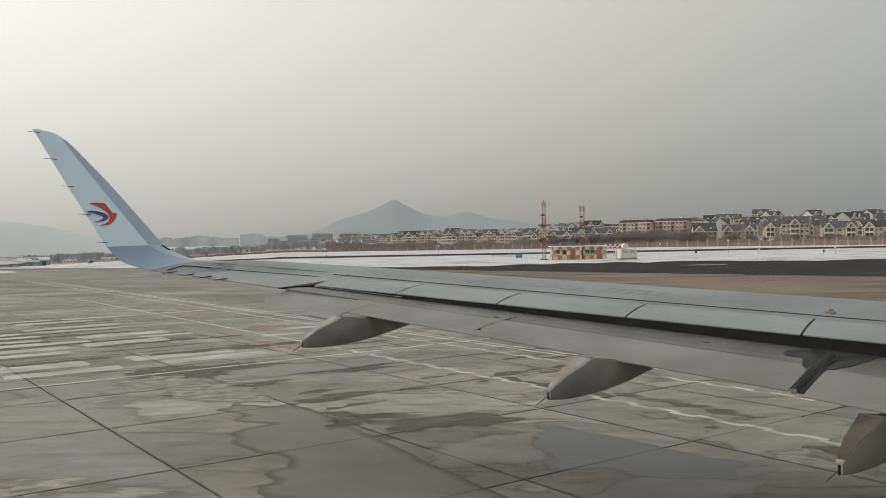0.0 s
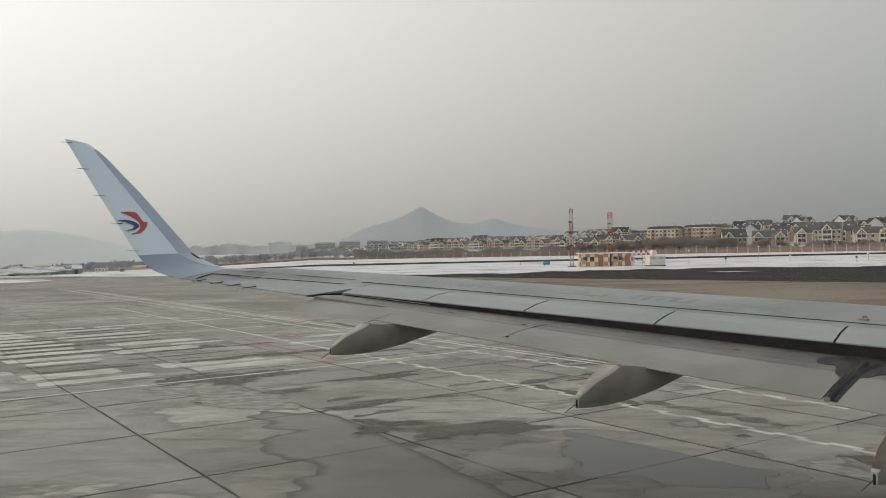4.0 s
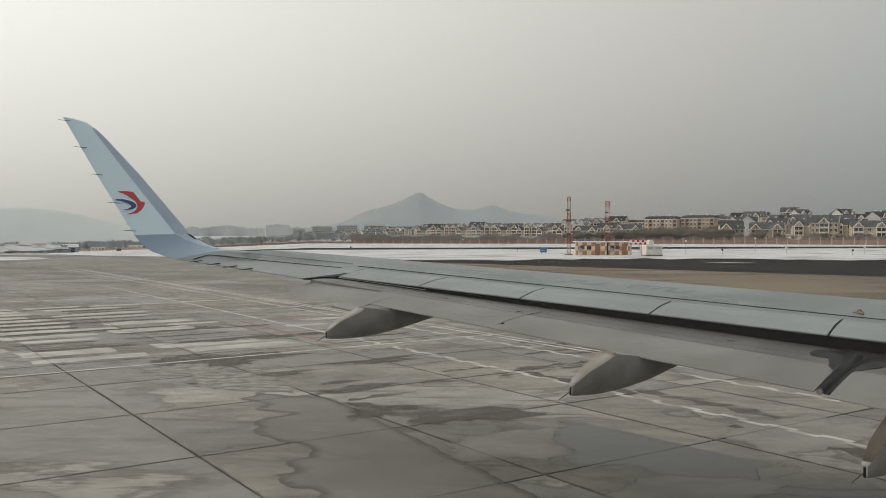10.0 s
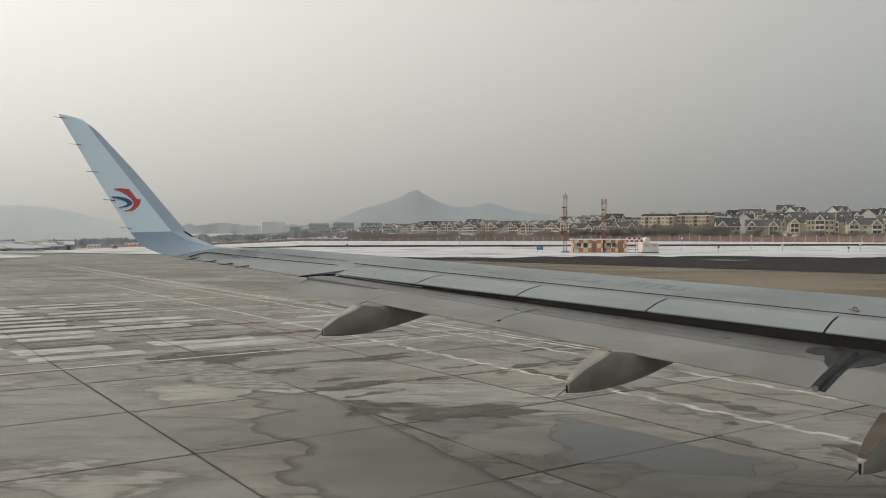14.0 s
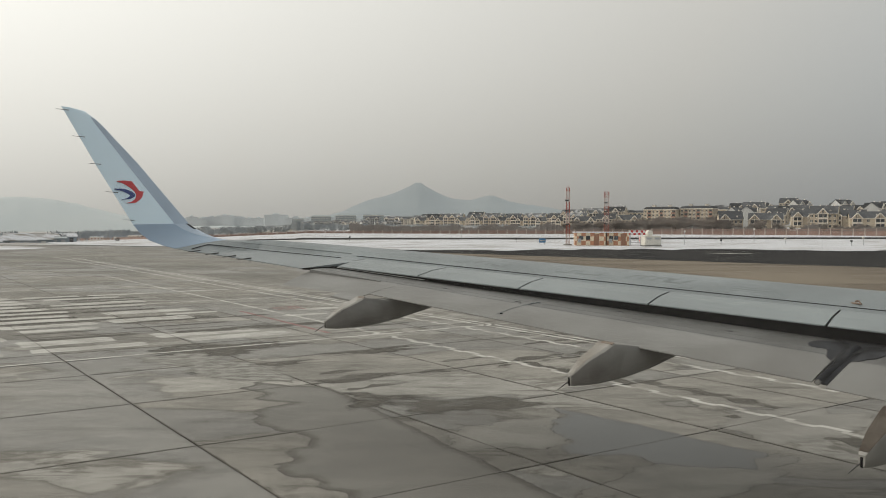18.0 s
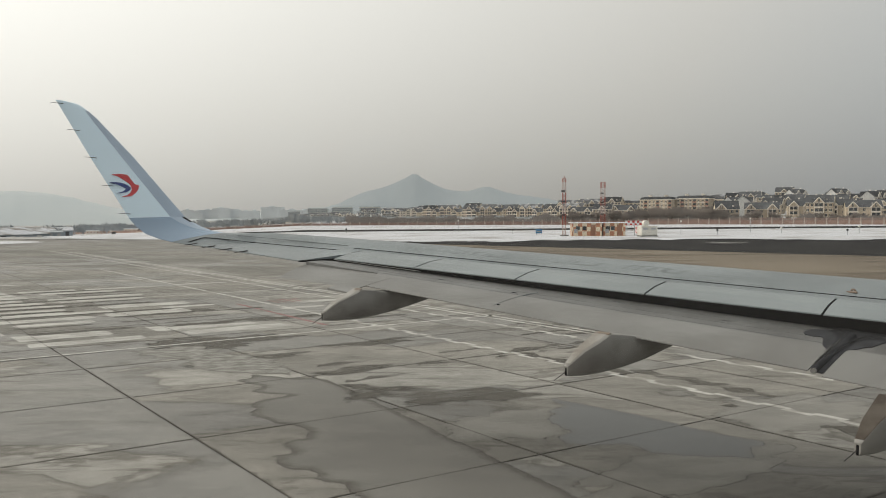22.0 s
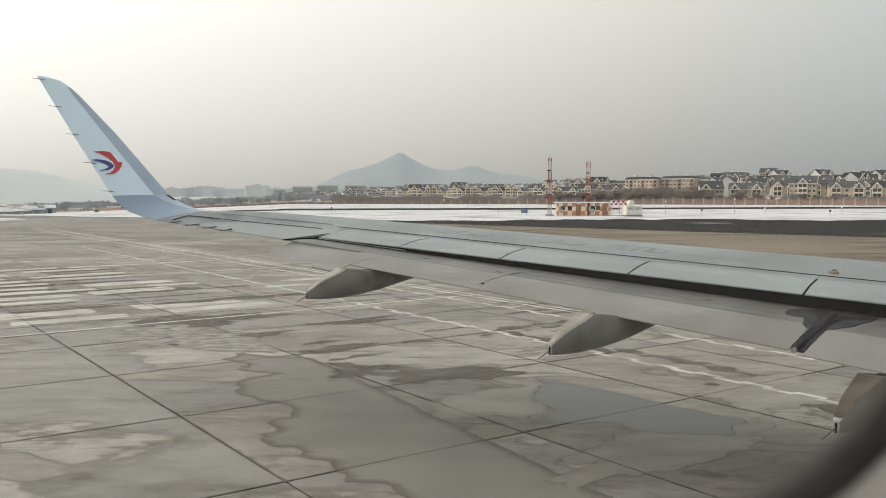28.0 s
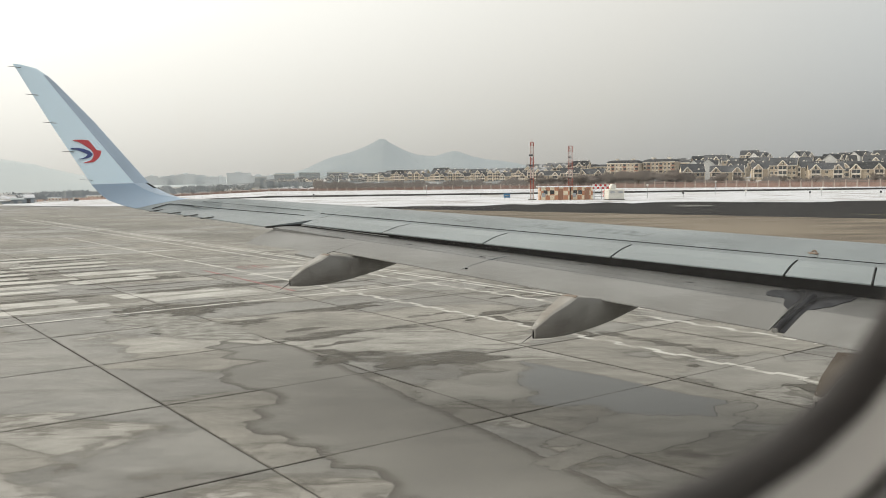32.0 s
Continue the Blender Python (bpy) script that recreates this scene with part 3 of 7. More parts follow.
runway = part("runway", drape(sheet([(-58, 202), (200, 258), (200, 292), (-62, 227)], -0.04, 0.012)), M_ASPHALT)
tagged(runway, "dark asphalt runway crossing the snow field", "runway", kind="structure")
taxi = part("taxiway", sheet([(-60, 149), (-11.5, 124.3), (39.2, 77.2), (150, -27), (190, -60), (330, 10), (110, 126), (30, 137), (-14, 127)], -0.03, 0.05), M_ASPHALT)
tagged(taxi, "dark asphalt taxiway shoulder between apron and snow", "taxiway", kind="structure")
# the ragged near edge of the snow
RIM = [(-60, 149.5), (-14, 127.5), (30, 137.5), (110, 126.5), (330, 11)]
bm = bmesh.new()
last_pair = None
for (ax, ay), (bx, by) in zip(RIM, RIM[1:]):
    k_n = int(math.hypot(bx - ax, by - ay) / 0.8)
    for k in range(k_n):
        f = k / k_n
        px, py = ax + (bx - ax) * f, ay + (by - ay) * f
        reach = max(0.05, 2.5 + 9.0 * noise.noise(Vector((px * 0.05, py * 0.05, 3))) + 5.0 * noise.noise(Vector((px * 0.22, py * 0.2, 5))) + 2.5 * noise.noise(Vector((px * 0.8, py * 0.8, 8))))
        pair = (bm.verts.new((px, py + 1.0, -0.024)), bm.verts.new((px - 0.2 * reach, py - reach, -0.024)))
        if last_pair:
            bm.faces.new((last_pair[0], last_pair[1], pair[1], pair[0]))
        last_pair = pair
bmesh.ops.recalc_face_normals(bm, faces=bm.faces)
edge_snow = part("snow_edge", bm, M_SNOW)
tagged(edge_snow, "ragged thin snow along the taxiway edge", "snow", kind="structure")
part("snow_patch", sheet([(34.5, 115.8), (36.5, 114.2), (40.5, 114.4), (41, 115.6), (37.5, 116.6)], -0.012, 0.02), M_DRY, taxi)
apron = part("apron", sheet([(-300, -90), (189, -59), (39.0, 77.0), (-11.7, 124.1), (-60, 148.8), (-300, 166)], -0.022, 0.06), M_JOINT)
tagged(apron, "concrete slab apron with damp stains and puddles", "apron", kind="structure")

old = part("old_pavement", sheet([(-14, 124.6), (-11.9, 123.8), (38.8, 76.8), (95, 24), (80, 8), (26, 47), (2, 74), (-8, 104)], 0.002, 0.004), M_TAN)
tagged(old, "tan old concrete pavement before the taxiway", "pavement", kind="structure")


# ---- the airliner: fuselage, wing, winglet ----
plane = thing("airliner", "white and grey twin-jet airliner standing on the apron, flaps extended", "aircraft", turn=37)
Z = EYE


def x_le(y):
    return 8.95 + 0.52 * (13.5 - y) + (0.42 * (4.2 - y) if y < 4.2 else 0)


def x_crest(y):
    return 8.40 + 0.50 * (13.5 - y)


def x_hinge(y):
    return 7.95 + 0.37 * (13.5 - y)


def x_sp(y):
    return 7.30 + 0.354 * (13.5 - y)


def x_te(y):
    return 6.75 + 0.29 * (13.5 - y)


def z_crest(y):
    return Z - 0.445 - 0.0655 * (12.93 - y) - 0.004 * max(y - 13, 0) ** 2


def z_hinge(y):
    return Z - 0.575 - 0.066 * (13.6 - y)


def z_sp(y):
    return Z - 0.685 - 0.0675 * (13.4 - y)


def z_te(y):
    return Z - 0.485 - 0.083 * (16 - y)


def wing_ring(y, full):
    """One section of the wing box: aft edge, upper skin, nose, lower skin."""
    c = x_le(y) - x_te(y)
    xs, xh, xc, xl = x_sp(y), x_hinge(y), x_crest(y), x_le(y)
    zs, zh, zc = z_sp(y), z_hinge(y), z_crest(y)
    if full:
        aft = (x_te(y), y, z_te(y))
        aft2 = (x_te(y), y, z_te(y) - 0.015)
    else:
        aft = (xs + 0.30 * (xh - xs), y, zs + 0.30 * (zh - zs) - 0.004)
        aft2 = (xs + 0.32 * (xh - xs), y, zs - 0.12)
    mid = ((xh + xc) / 2, y, (zh + zc) / 2 + 0.018)
    sm = (xs + 0.6 * (xh - xs), y, zs + 0.6 * (zh - zs) + 0.002) if not full else ((xs + xh) / 2, y, (zs + zh) / 2 + 0.006)
    return [aft, sm, (xh, y, zh), mid, (xc, y, zc), (xc + (xl - xc) * 0.55, y, zc - 0.012 * c), (xc + (xl - xc) * 0.88, y, zc - 0.035 * c),
            (xl, y, zc - 0.062 * c), (xc + (xl - xc) * 0.85, y, zc - 0.090 * c), (xc, y, zc - 0.125 * c), ((xh + xc) / 2, y, zc - 0.145 * c),
            (xh, y, zh - (0.075 if full else 0.125) * c), (xs + 0.15 * c, y, z_te(y) - 0.05 if full else zs - 0.105 * c), aft2]


def spread(a, b, n):
    return [a + (b - a) * i / n for i in range(n + 1)]


wing = part("wing", loft([wing_ring(y, False) for y in spread(-0.4, 13.05, 24)]), M_WING, plane, "grey painted wing box", True)
outer_wing = part("outer_wing", loft([wing_ring(y, True) for y in spread(13.055, 15.48, 8)]), M_WING, plane, smooth=True)
for o in (outer_wing, wing):
    mod = o.modifiers.new("sharp", "EDGE_SPLIT")
    mod.split_angle = radians(32)

# skin joints and stencilled marks on the upper skin


def on_top(y, u):
    """A point on the upper skin: u 0 at the spoiler's aft edge, 1 at its hinge, 2 at the crest."""
    if u <= 1:
        return Vector((x_sp(y) + (x_hinge(y) - x_sp(y)) * u, y, z_sp(y) + (z_hinge(y) - z_sp(y)) * u + 0.012 * 4 * u * (1 - u) * 0.5))
    v = u - 1
    return Vector((x_hinge(y) + (x_crest(y) - x_hinge(y)) * v, y, z_hinge(y) + (z_crest(y) - z_hinge(y)) * v + 0.018 * 4 * v * (1 - v)))


def strip(points, width, lift, across=None):
    """A narrow ribbon along points, lifted off the skin."""
    b = bmesh.new()
    row = []
    pts = [Vector(p) for p in points]
    for i, p in enumerate(pts):
        t = (pts[min(i + 1, len(pts) - 1)] - pts[max(i - 1, 0)]).normalized()
        s = Vector((t.y, -t.x, 0)).normalized() * width / 2 if across is None else Vector(across).normalized() * width / 2
        row.append((b.verts.new(p - s + Vector((0, 0, lift))), b.verts.new(p + s + Vector((0, 0, lift))),
                    b.verts.new(p + s + Vector((0, 0, lift - 0.008))), b.verts.new(p - s + Vector((0, 0, lift - 0.008)))))
    for a, c in zip(row, row[1:]):
        for i in range(4):
            j = (i + 1) % 4
            b.faces.new((a[i], a[j], c[j], c[i]))
    b.faces.new(row[0])
    b.faces.new(list(reversed(row[-1])))
    bmesh.ops.recalc_face_normals(b, faces=b.faces)
    return b


# added plate, near-black in place of the shade inside the notch
part("flap_end_plate", loft([[(x_te(13.05) - 0.01, y, z_te(13.05) + 0.002), (x_sp(13.05) + 0.1, y, z_sp(13.05) - 0.004), (x_sp(13.05) + 0.1, y, z_sp(13.05) - 0.10), (x_te(13.05) - 0.01, y, z_te(13.05) - 0.02)] for y in (12.99, 13.05)]), M_COVE, wing, "near-black plate painting the shade in the flap-end notch")
part("skin_joint", strip([on_top(y, 1.16) for y in spread(13.3, 0.5, 20)], 0.016, 0.004), M_COVE, wing)
part("skin_joint", strip([(6.997, 15.725, Z - 0.352), (7.596, 14.678, Z - 0.436), (8.091, 13.471, Z - 0.518)], 0.010, 0.0015), M_STENCIL, wing)


# faded stencil strokes on the walkway, too worn to read: flat paint on the skin
def on_skin(y, u):
    v = u - 1
    p = on_top(y, u)
    p.z += 0.036 * min(v, 1 - v) - 0.072 * v * (1 - v) + 0.001
    return p


def stroke(y0, u0, y1, u1, width, along):
    """A painted stroke between two places on the skin; along: it runs along the span."""
    b = bmesh.new()
    dy, du = (0.0, width / 2) if along else (width / 2, 0.0)
    n = 3
    row = []
    for k in range(n + 1):
        y, u = y0 + (y1 - y0) * k / n, u0 + (u1 - u0) * k / n
        row.append((b.verts.new(on_skin(y - dy, u - du)), b.verts.new(on_skin(y + dy, u + du))))
    for p, q in zip(row, row[1:]):
        b.faces.new((p[0], p[1], q[1], q[0]))
    bmesh.ops.recalc_face_normals(b, faces=b.faces)
    if b.faces[0].normal.z < 0:
        bmesh.ops.reverse_faces(b, faces=b.faces)
    part("stencil_mark", b, M_STENCIL, wing)


for y, w, kind in ((9.92, 0.20, 1), (9.62, 0.34, 2), (8.86, 0.15, 0), (8.68, 0.15, 0), (8.50, 0.15, 0), (8.30, 0.20, 2), (11.6, 0.2, 1), (11.25, 0.2, 0), (10.95, 0.2, 2)):
    for k in ((0, 1), (1,), (0, 1))[kind]:
        stroke(y - w * k, 1.42, y - w * k, 1.66, 0.05, False)
    stroke(y, 1.66 if kind == 0 else 1.43, y - w, 1.66 if kind == 0 else 1.43, 0.05, True)
for y0, y1, u in ((7.75, 6.95, 1.44), (7.60, 6.80, 1.54), (7.45, 6.75, 1.36), (8.05, 6.9, 1.25), (6.9, 6.3, 1.22)):
    stroke(y0, u, y1, u, 0.03, True)

# ground spoilers, each a thin plate with a dark slot between neighbours
EDGES = [(12.92, 13.05), (11.35, 11.48), (9.63, 9.81), (7.76, 7.96), (5.65, 5.87), (4.72, 5.0), (3.2, 3.45)]
for (a0, a1), (b0, b1) in zip(EDGES, EDGES[1:]):
    rings = []
    for k in range(7):
        f = k / 6
        g = 0.014
        ys = a0 - g + (b0 - a0 + 2 * g) * f
        yh = a1 - g + (b1 - a1 + 2 * g) * f
        ps, ph = on_top(ys, 0), on_top(yh, 1)
        ps.x -= 0.03
        ps.z += 0.004
        pm = (ps + ph) / 2 + Vector((0, 0, 0.012))
        up = Vector((0, 0, 0.016))
        rings.append([ps + Vector((0, 0, 0.006)), pm + up, ph + up * 0.8, ph + Vector((0, 0, 0.002)), pm + Vector((0, 0, 0.0)), ps - Vector((0, 0, 0.010))])
    part("spoiler", loft(rings), M_SPOILER, plane)
    # near-black strip flush with the plates, painting the gap's shade
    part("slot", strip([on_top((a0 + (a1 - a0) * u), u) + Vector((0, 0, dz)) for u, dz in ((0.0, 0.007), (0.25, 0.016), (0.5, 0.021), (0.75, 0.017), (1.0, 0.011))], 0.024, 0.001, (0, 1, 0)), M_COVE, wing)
# cove behind the spoilers, its deep shade put into a near-black colour
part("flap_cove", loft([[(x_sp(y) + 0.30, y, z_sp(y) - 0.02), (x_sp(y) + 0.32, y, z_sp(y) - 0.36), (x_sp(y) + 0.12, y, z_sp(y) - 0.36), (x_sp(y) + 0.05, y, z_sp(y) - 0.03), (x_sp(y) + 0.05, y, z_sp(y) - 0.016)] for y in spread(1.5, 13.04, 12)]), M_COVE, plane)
# aileron hinge line, and the joint at its outer end
tip_line = [(6.699, 15.698, Z - 0.421), (6.523, 15.812, Z - 0.399), (6.393, 15.903, Z - 0.388), (6.219, 15.885, Z - 0.428), (6.07, 15.866, Z - 0.467)]
part("skin_joint", strip([on_top(y, 0.88 - 0.086 * (y - 13.55)) for y in spread(13.5, 15.31, 8)] + tip_line, 0.028, 0.006), M_COVE, wing, "dark aileron hinge line")


# flaps: a dull fore panel and a paler aft panel, drooped
def x_fl(y):
    return 6.25 + 0.30 * (13.5 - y)


def z_fl(y):
    return Z - 0.865 - 0.105 * (12.77 - y)


def flap_rings(y0, y1, u0, u1, n, lift=0.0, xf=x_fl, zf=z_fl):
    rings = []
    for y_ in spread(y0, y1, n):
        top, bot = [], []
        for k in range(7):
            u = u0 + (u1 - u0) * k / 6
            # the ends at the gap between the flaps are cut at a slant
            y = y_ + max(0.0, min(1.0, (6.2 - y_) / 0.98, (y_ - 4.0) / 1.0)) * (0.24 * (1 - u) - 0.07) + max(0.0, y_ - 11.8) * 0.40 * (1 - u)
            A = Vector((x_sp(y) + 0.10, y, z_sp(y) - 0.045 - 0.0160 * max(13.0 - y, 0)))
            B = Vector((xf(y), y, zf(y)))
            p = A.lerp(B, u) + Vector((0, 0, 0.22 * u * (1 - u) + lift))
            th = 0.012 + 0.16 * (1 - u) * min(1, 0.35 + 2.2 * u)
            top.append(p)
            bot.append(p - Vector((0, 0, th)))
        rings.append(top + bot[::-1])
    return rings


flap = part("outboard_flap", loft(flap_rings(12.78, 5.165, 0.0, 0.52, 16)), M_FLAP_FORE, plane, "dull grey fore flap", True)
part("aft_flap", loft(flap_rings(12.80, 11.52, 0.525, 1.08, 5, 0, x_fl, lambda y: z_fl(y) - 0.045 * (y - 11.1))), M_FLAP, flap, smooth=True)
part("aft_flap", loft(flap_rings(11.50, 11.12, 0.525, 1.25, 3, 0.002)), M_FLAP, flap, smooth=True)
part("aft_flap", loft(flap_rings(11.10, 5.165, 0.525, 1.0, 14, 0.006)), M_FLAP, flap, "pale grey aft flap", True)
part("flap_lip", strip([Vector(flap_rings(y, y - 0.01, 0.0, 0.1, 1)[0][0]) + Vector((-0.05, 0, 0.012)) for y in spread(12.74, 11.3, 8)], 0.035, 0.016), M_LIP, flap, "pale bare metal lip along the flap nose")
for u, w_ in ((0.20, 0.014), (0.37, 0.010), (0.49, 0.012)):
    part("flap_joint", strip([Vector(flap_rings(y, y - 0.01, u, u + 0.1, 1)[0][0]) for y in spread(12.6, 5.3, 16)], w_ * 0.6, 0.002), M_STENCIL, flap)
part("flap_joint", strip([Vector(flap_rings(9.06, 9.05, u, u + 0.1, 1)[0][0]) for u in (0.30, 0.45, 0.6, 0.75, 0.9)], 0.012, 0.010, (0, 1, 0)), M_STENCIL, flap)
q = Vector(flap_rings(9.02, 9.01, 0.86, 0.96, 1)[0][0])
part("hinge_fitting", boxes((q.x - 0.03, q.y - 0.012, q.z - 0.01, q.x + 0.01, q.y + 0.012, q.z + 0.016), bevel=0.004), M_COVE, flap, "small dark hinge fitting")
for y, u in ((10.6, 0.36), (9.3, 0.44), (8.1, 0.18), (6.6, 0.30)):
    q = Vector(flap_rings(y, y - 0.01, u, u + 0.1, 1)[0][0])
    part("stencil_mark", strip([q, q + Vector((0.03, -0.09, -0.008))], 0.02, 0.005), M_PLATE, flap)


def x_fi(y):
    return x_fl(5.0) + 0.02 * (5.0 - y)


def z_fi(y):
    return z_fl(5.0) - 0.03 - 0.06 * (5.0 - y)


inflap = part("inboard_flap", loft(flap_rings(5.02, 0.9, 0.0, 0.52, 8, 0, x_fi, z_fi)), M_FLAP_FORE, plane, "", True)
part("aft_flap", loft(flap_rings(5.02, 0.9, 0.525, 1.0, 8, 0.004, x_fi, z_fi)), M_FLAP, inflap, "", True)
# seal between the flaps
seal = part("flap_seal", loft(flap_rings(5.165, 5.03, 0.02, 0.95, 2, -0.025)), M_SEAL, plane, "black rubber seal between flaps", True)


def seal_tab(cuts, xf, zf):
    """A rubber tab on the flap skin, its width changing from cut to cut."""
    rings = [[Vector(q) + Vector((0, 0, 0.005)) for q in flap_rings(y, y - 0.01, u0, u1, 1, 0.003, xf, zf)[0]] for y, u0, u1 in cuts]
    part("seal_plate", loft(rings), M_PLATE, seal)


seal_tab([(5.62, 0.20, 0.31), (5.57, 0.16, 0.36), (5.46, 0.14, 0.38), (5.38, 0.11, 0.36), (5.33, 0.08, 0.40), (5.27, 0.04, 0.54), (5.18, 0.02, 0.62)], x_fl, z_fl)
seal_tab([(5.02, 0.0, 0.55), (4.95, 0.0, 0.50), (4.90, 0.0, 0.44), (4.84, 0.02, 0.40), (4.80, 0.04, 0.27), (4.76, 0.08, 0.20)], lambda y: x_fl(5.0), lambda y: z_fl(5.0) - 0.03)
# soot blown back from the gap between the flaps
verts, faces, soak = [], [], []
n_y, n_u = 44, 24
for i in range(n_y + 1):
    for j in range(n_u + 1):
        y, u = 5.98 - 1.36 * i / n_y, 0.005 + 0.80 * j / n_u
        inner = y < 5.1
        q = Vector(flap_rings(y, y - 0.01, u, u + 0.1, 1, 0.012, x_fi if inner else x_fl, z_fi if inner else z_fl)[0][0])
        verts.append(tuple(q))
        d = abs(y - 5.12) / (0.10 + 0.62 * max(0.0, 1 - u / 0.40) ** 1.4)
        soak.append(max(0.0, min(1.0, 1.0 - 0.62 * d - 0.30 * u, (5.98 - y) * 4, (y - 4.62) * 4)))
        if i and j:
            k = i * (n_u + 1) + j
            faces.append((k, k - 1, k - n_u - 2, k - n_u - 1))
me = bpy.data.meshes.new("soot_stain")
me.from_pydata(verts, [], faces)
me.attributes.new("soak", "FLOAT", "POINT").data.foreach_set("value", soak)
me.materials.append(M_SMUDGE)
part("soot_stain", me, None, seal, "soft dark soot smudge round the seal", True)
b = bmesh.new()
rod(b, Vector(flap_rings(5.12, 5.0, 0.2, 0.3, 1)[0][0]) + Vector((0, 0, -0.01)), Vector(flap_rings(5.12, 5.0, 0.85, 0.95, 1)[0][6]) + Vector((0, 0, -0.01)), 0.05, 0.04, 10)
part("seal_tube", b, M_SEAL, seal, "", True)
q = Vector(flap_rings(5.12, 5.0, 0.85, 0.95, 1)[0][6]) + Vector((-0.035, 0.0, -0.025))
part("seal_end", rod(bmesh.new(), q, q + Vector((0.03, 0, 0)), 0.03, 0.03, 14), M_FLAP, seal, "pale round end of the seal")

for o in plane.children_recursive:
    if "flap" in o.name and o.type == "MESH":
        mod = o.modifiers.new("sharp", "EDGE_SPLIT")
        mod.split_angle = radians(30)


# flap track fairings, canoe shaped, each with a wick at its tail
def fairing(tail, size, rise, top=None):
    tx, ty, tz = tail
    prof = [(0.0, 0.030, 0.0, 0.10), (0.03, 0.045, -0.008, 0.125), (0.22, 0.085, -0.022, 0.25), (0.45, 0.118, -0.022, 0.345), (0.60, 0.130, -0.014, 0.415), (0.80, 0.150, 0.002, 0.39), (0.95, 0.155, 0.022, 0.365), (1.2, 0.16, 0.062, 0.35),
            (1.7, 0.15, 0.17, 0.36), (2.2, 0.10, 0.28, 0.38), (2.7, 0.04, 0.36, 0.40)]
    rings = []
    for s, w, lo_, hi_ in prof:
        h = hi_ - lo_
        sec = [(-1.0, hi_ - 0.12 * h), (-0.94, hi_ - 0.03 * h), (-0.80, hi_), (0.80, hi_), (0.94, hi_ - 0.03 * h), (1.0, hi_ - 0.12 * h), (1.02, lo_ + 0.5 * h), (0.90, lo_ + 0.2 * h), (0.66, lo_ + 0.05 * h), (0.3, lo_),
               (-0.3, lo_), (-0.66, lo_ + 0.05 * h), (-0.90, lo_ + 0.2 * h), (-1.02, lo_ + 0.5 * h)]
        rings.append([(tx + s * size, ty + q * w * size, tz + zz * rise) for q, zz in sec])
    fo = part("flap_track_fairing", loft(rings), M_FAIR, plane, "sooty grey canoe-shaped fairing under the flap", True)
    mod = fo.modifiers.new("sharp", "EDGE_SPLIT")
    mod.split_angle = radians(34)
    # cap painting the tail's lit top paler (sooty if given), rust at flap's edge
    lap = 0.93 if top else 0.62
    cap = [[(tx + s * size, ty - lap * w * size, tz + hi_ * rise + 0.001), (tx + s * size, ty - (lap - 0.12) * w * size, tz + hi_ * rise + 0.005), (tx + s * size, ty + 0.9 * w * size, tz + hi_ * rise + 0.004), (tx + s * size, ty + 0.9 * w * size, tz + hi_ * rise - 0.01)] for s, w, lo_, hi_ in prof[1:5]]
    part("top_panel", loft(cap), top or M_FAIR_TOP, fo, "sooty brown panel on top of the fairing" if top else "paler grey overlay painting the sky-lit top of the fairing")
    s, w, lo_, hi_ = prof[4]
    part("rust_streak", loft([[(tx + ss * size, ty - 0.85 * w * size, tz + hh * rise + 0.008), (tx + ss * size, ty + 0.5 * w * size, tz + hh * rise + 0.008), (tx + ss * size, ty + 0.5 * w * size, tz + hh * rise), (tx + ss * size, ty - 0.85 * w * size, tz + hh * rise)] for ss, hh in ((0.565, 0.3995), (0.60, 0.415))]), top or M_RUST, fo, "brown rust streak at the flap edge")
    bb = bmesh.new()
    rod(bb, (tx + 0.03, ty, tz + 0.06), (tx - 0.13, ty + 0.06, tz - 0.05), 0.008, 0.004, 5)
    part("wick", bb, M_WICK, fo, "black static discharge wick")
    part("tail_cap", boxes((tx - 0.004, ty - 0.014, tz - 0.004, tx + 0.010, ty + 0.014, tz + 0.085 * rise), bevel=0.004), M_COVE, fo, "dark rubber tail end")
    return fo


fairing((6.09, 10.87, Z - 1.463), 1.0, 1.0)
fairing((7.19, 7.15, Z - 1.84), 1.06, 1.08)
fairing((8.08, 4.18, Z - 2.27), 1.1, 1.15, M_SOOT)

# winglet: blended base, white blade, metal leading edge
WL = [(6.18, 7.90, 15.45, -0.535, -0.345), (6.03, 7.36, 15.80, -0.512, -0.340), (5.815, 6.92, 16.02, -0.461, -0.313), (5.617, 6.70, 16.15, -0.397, -0.276), (5.416, 6.52, 16.27, -0.307, -0.20),
      (5.28, 6.363, 16.36, -0.176, -0.102), (5.165, 6.23, 16.42, -0.015, 0.0), (4.597, 5.361, 16.70, 1.061, 1.124),
      (4.20, 4.755, 16.90, 1.862, 1.835), (4.115, 4.62, 16.93, 2.03, 1.96), (4.067, 4.46, 16.95, 2.114, 2.075), (4.05, 4.20, 16.955, 2.135, 2.128)]


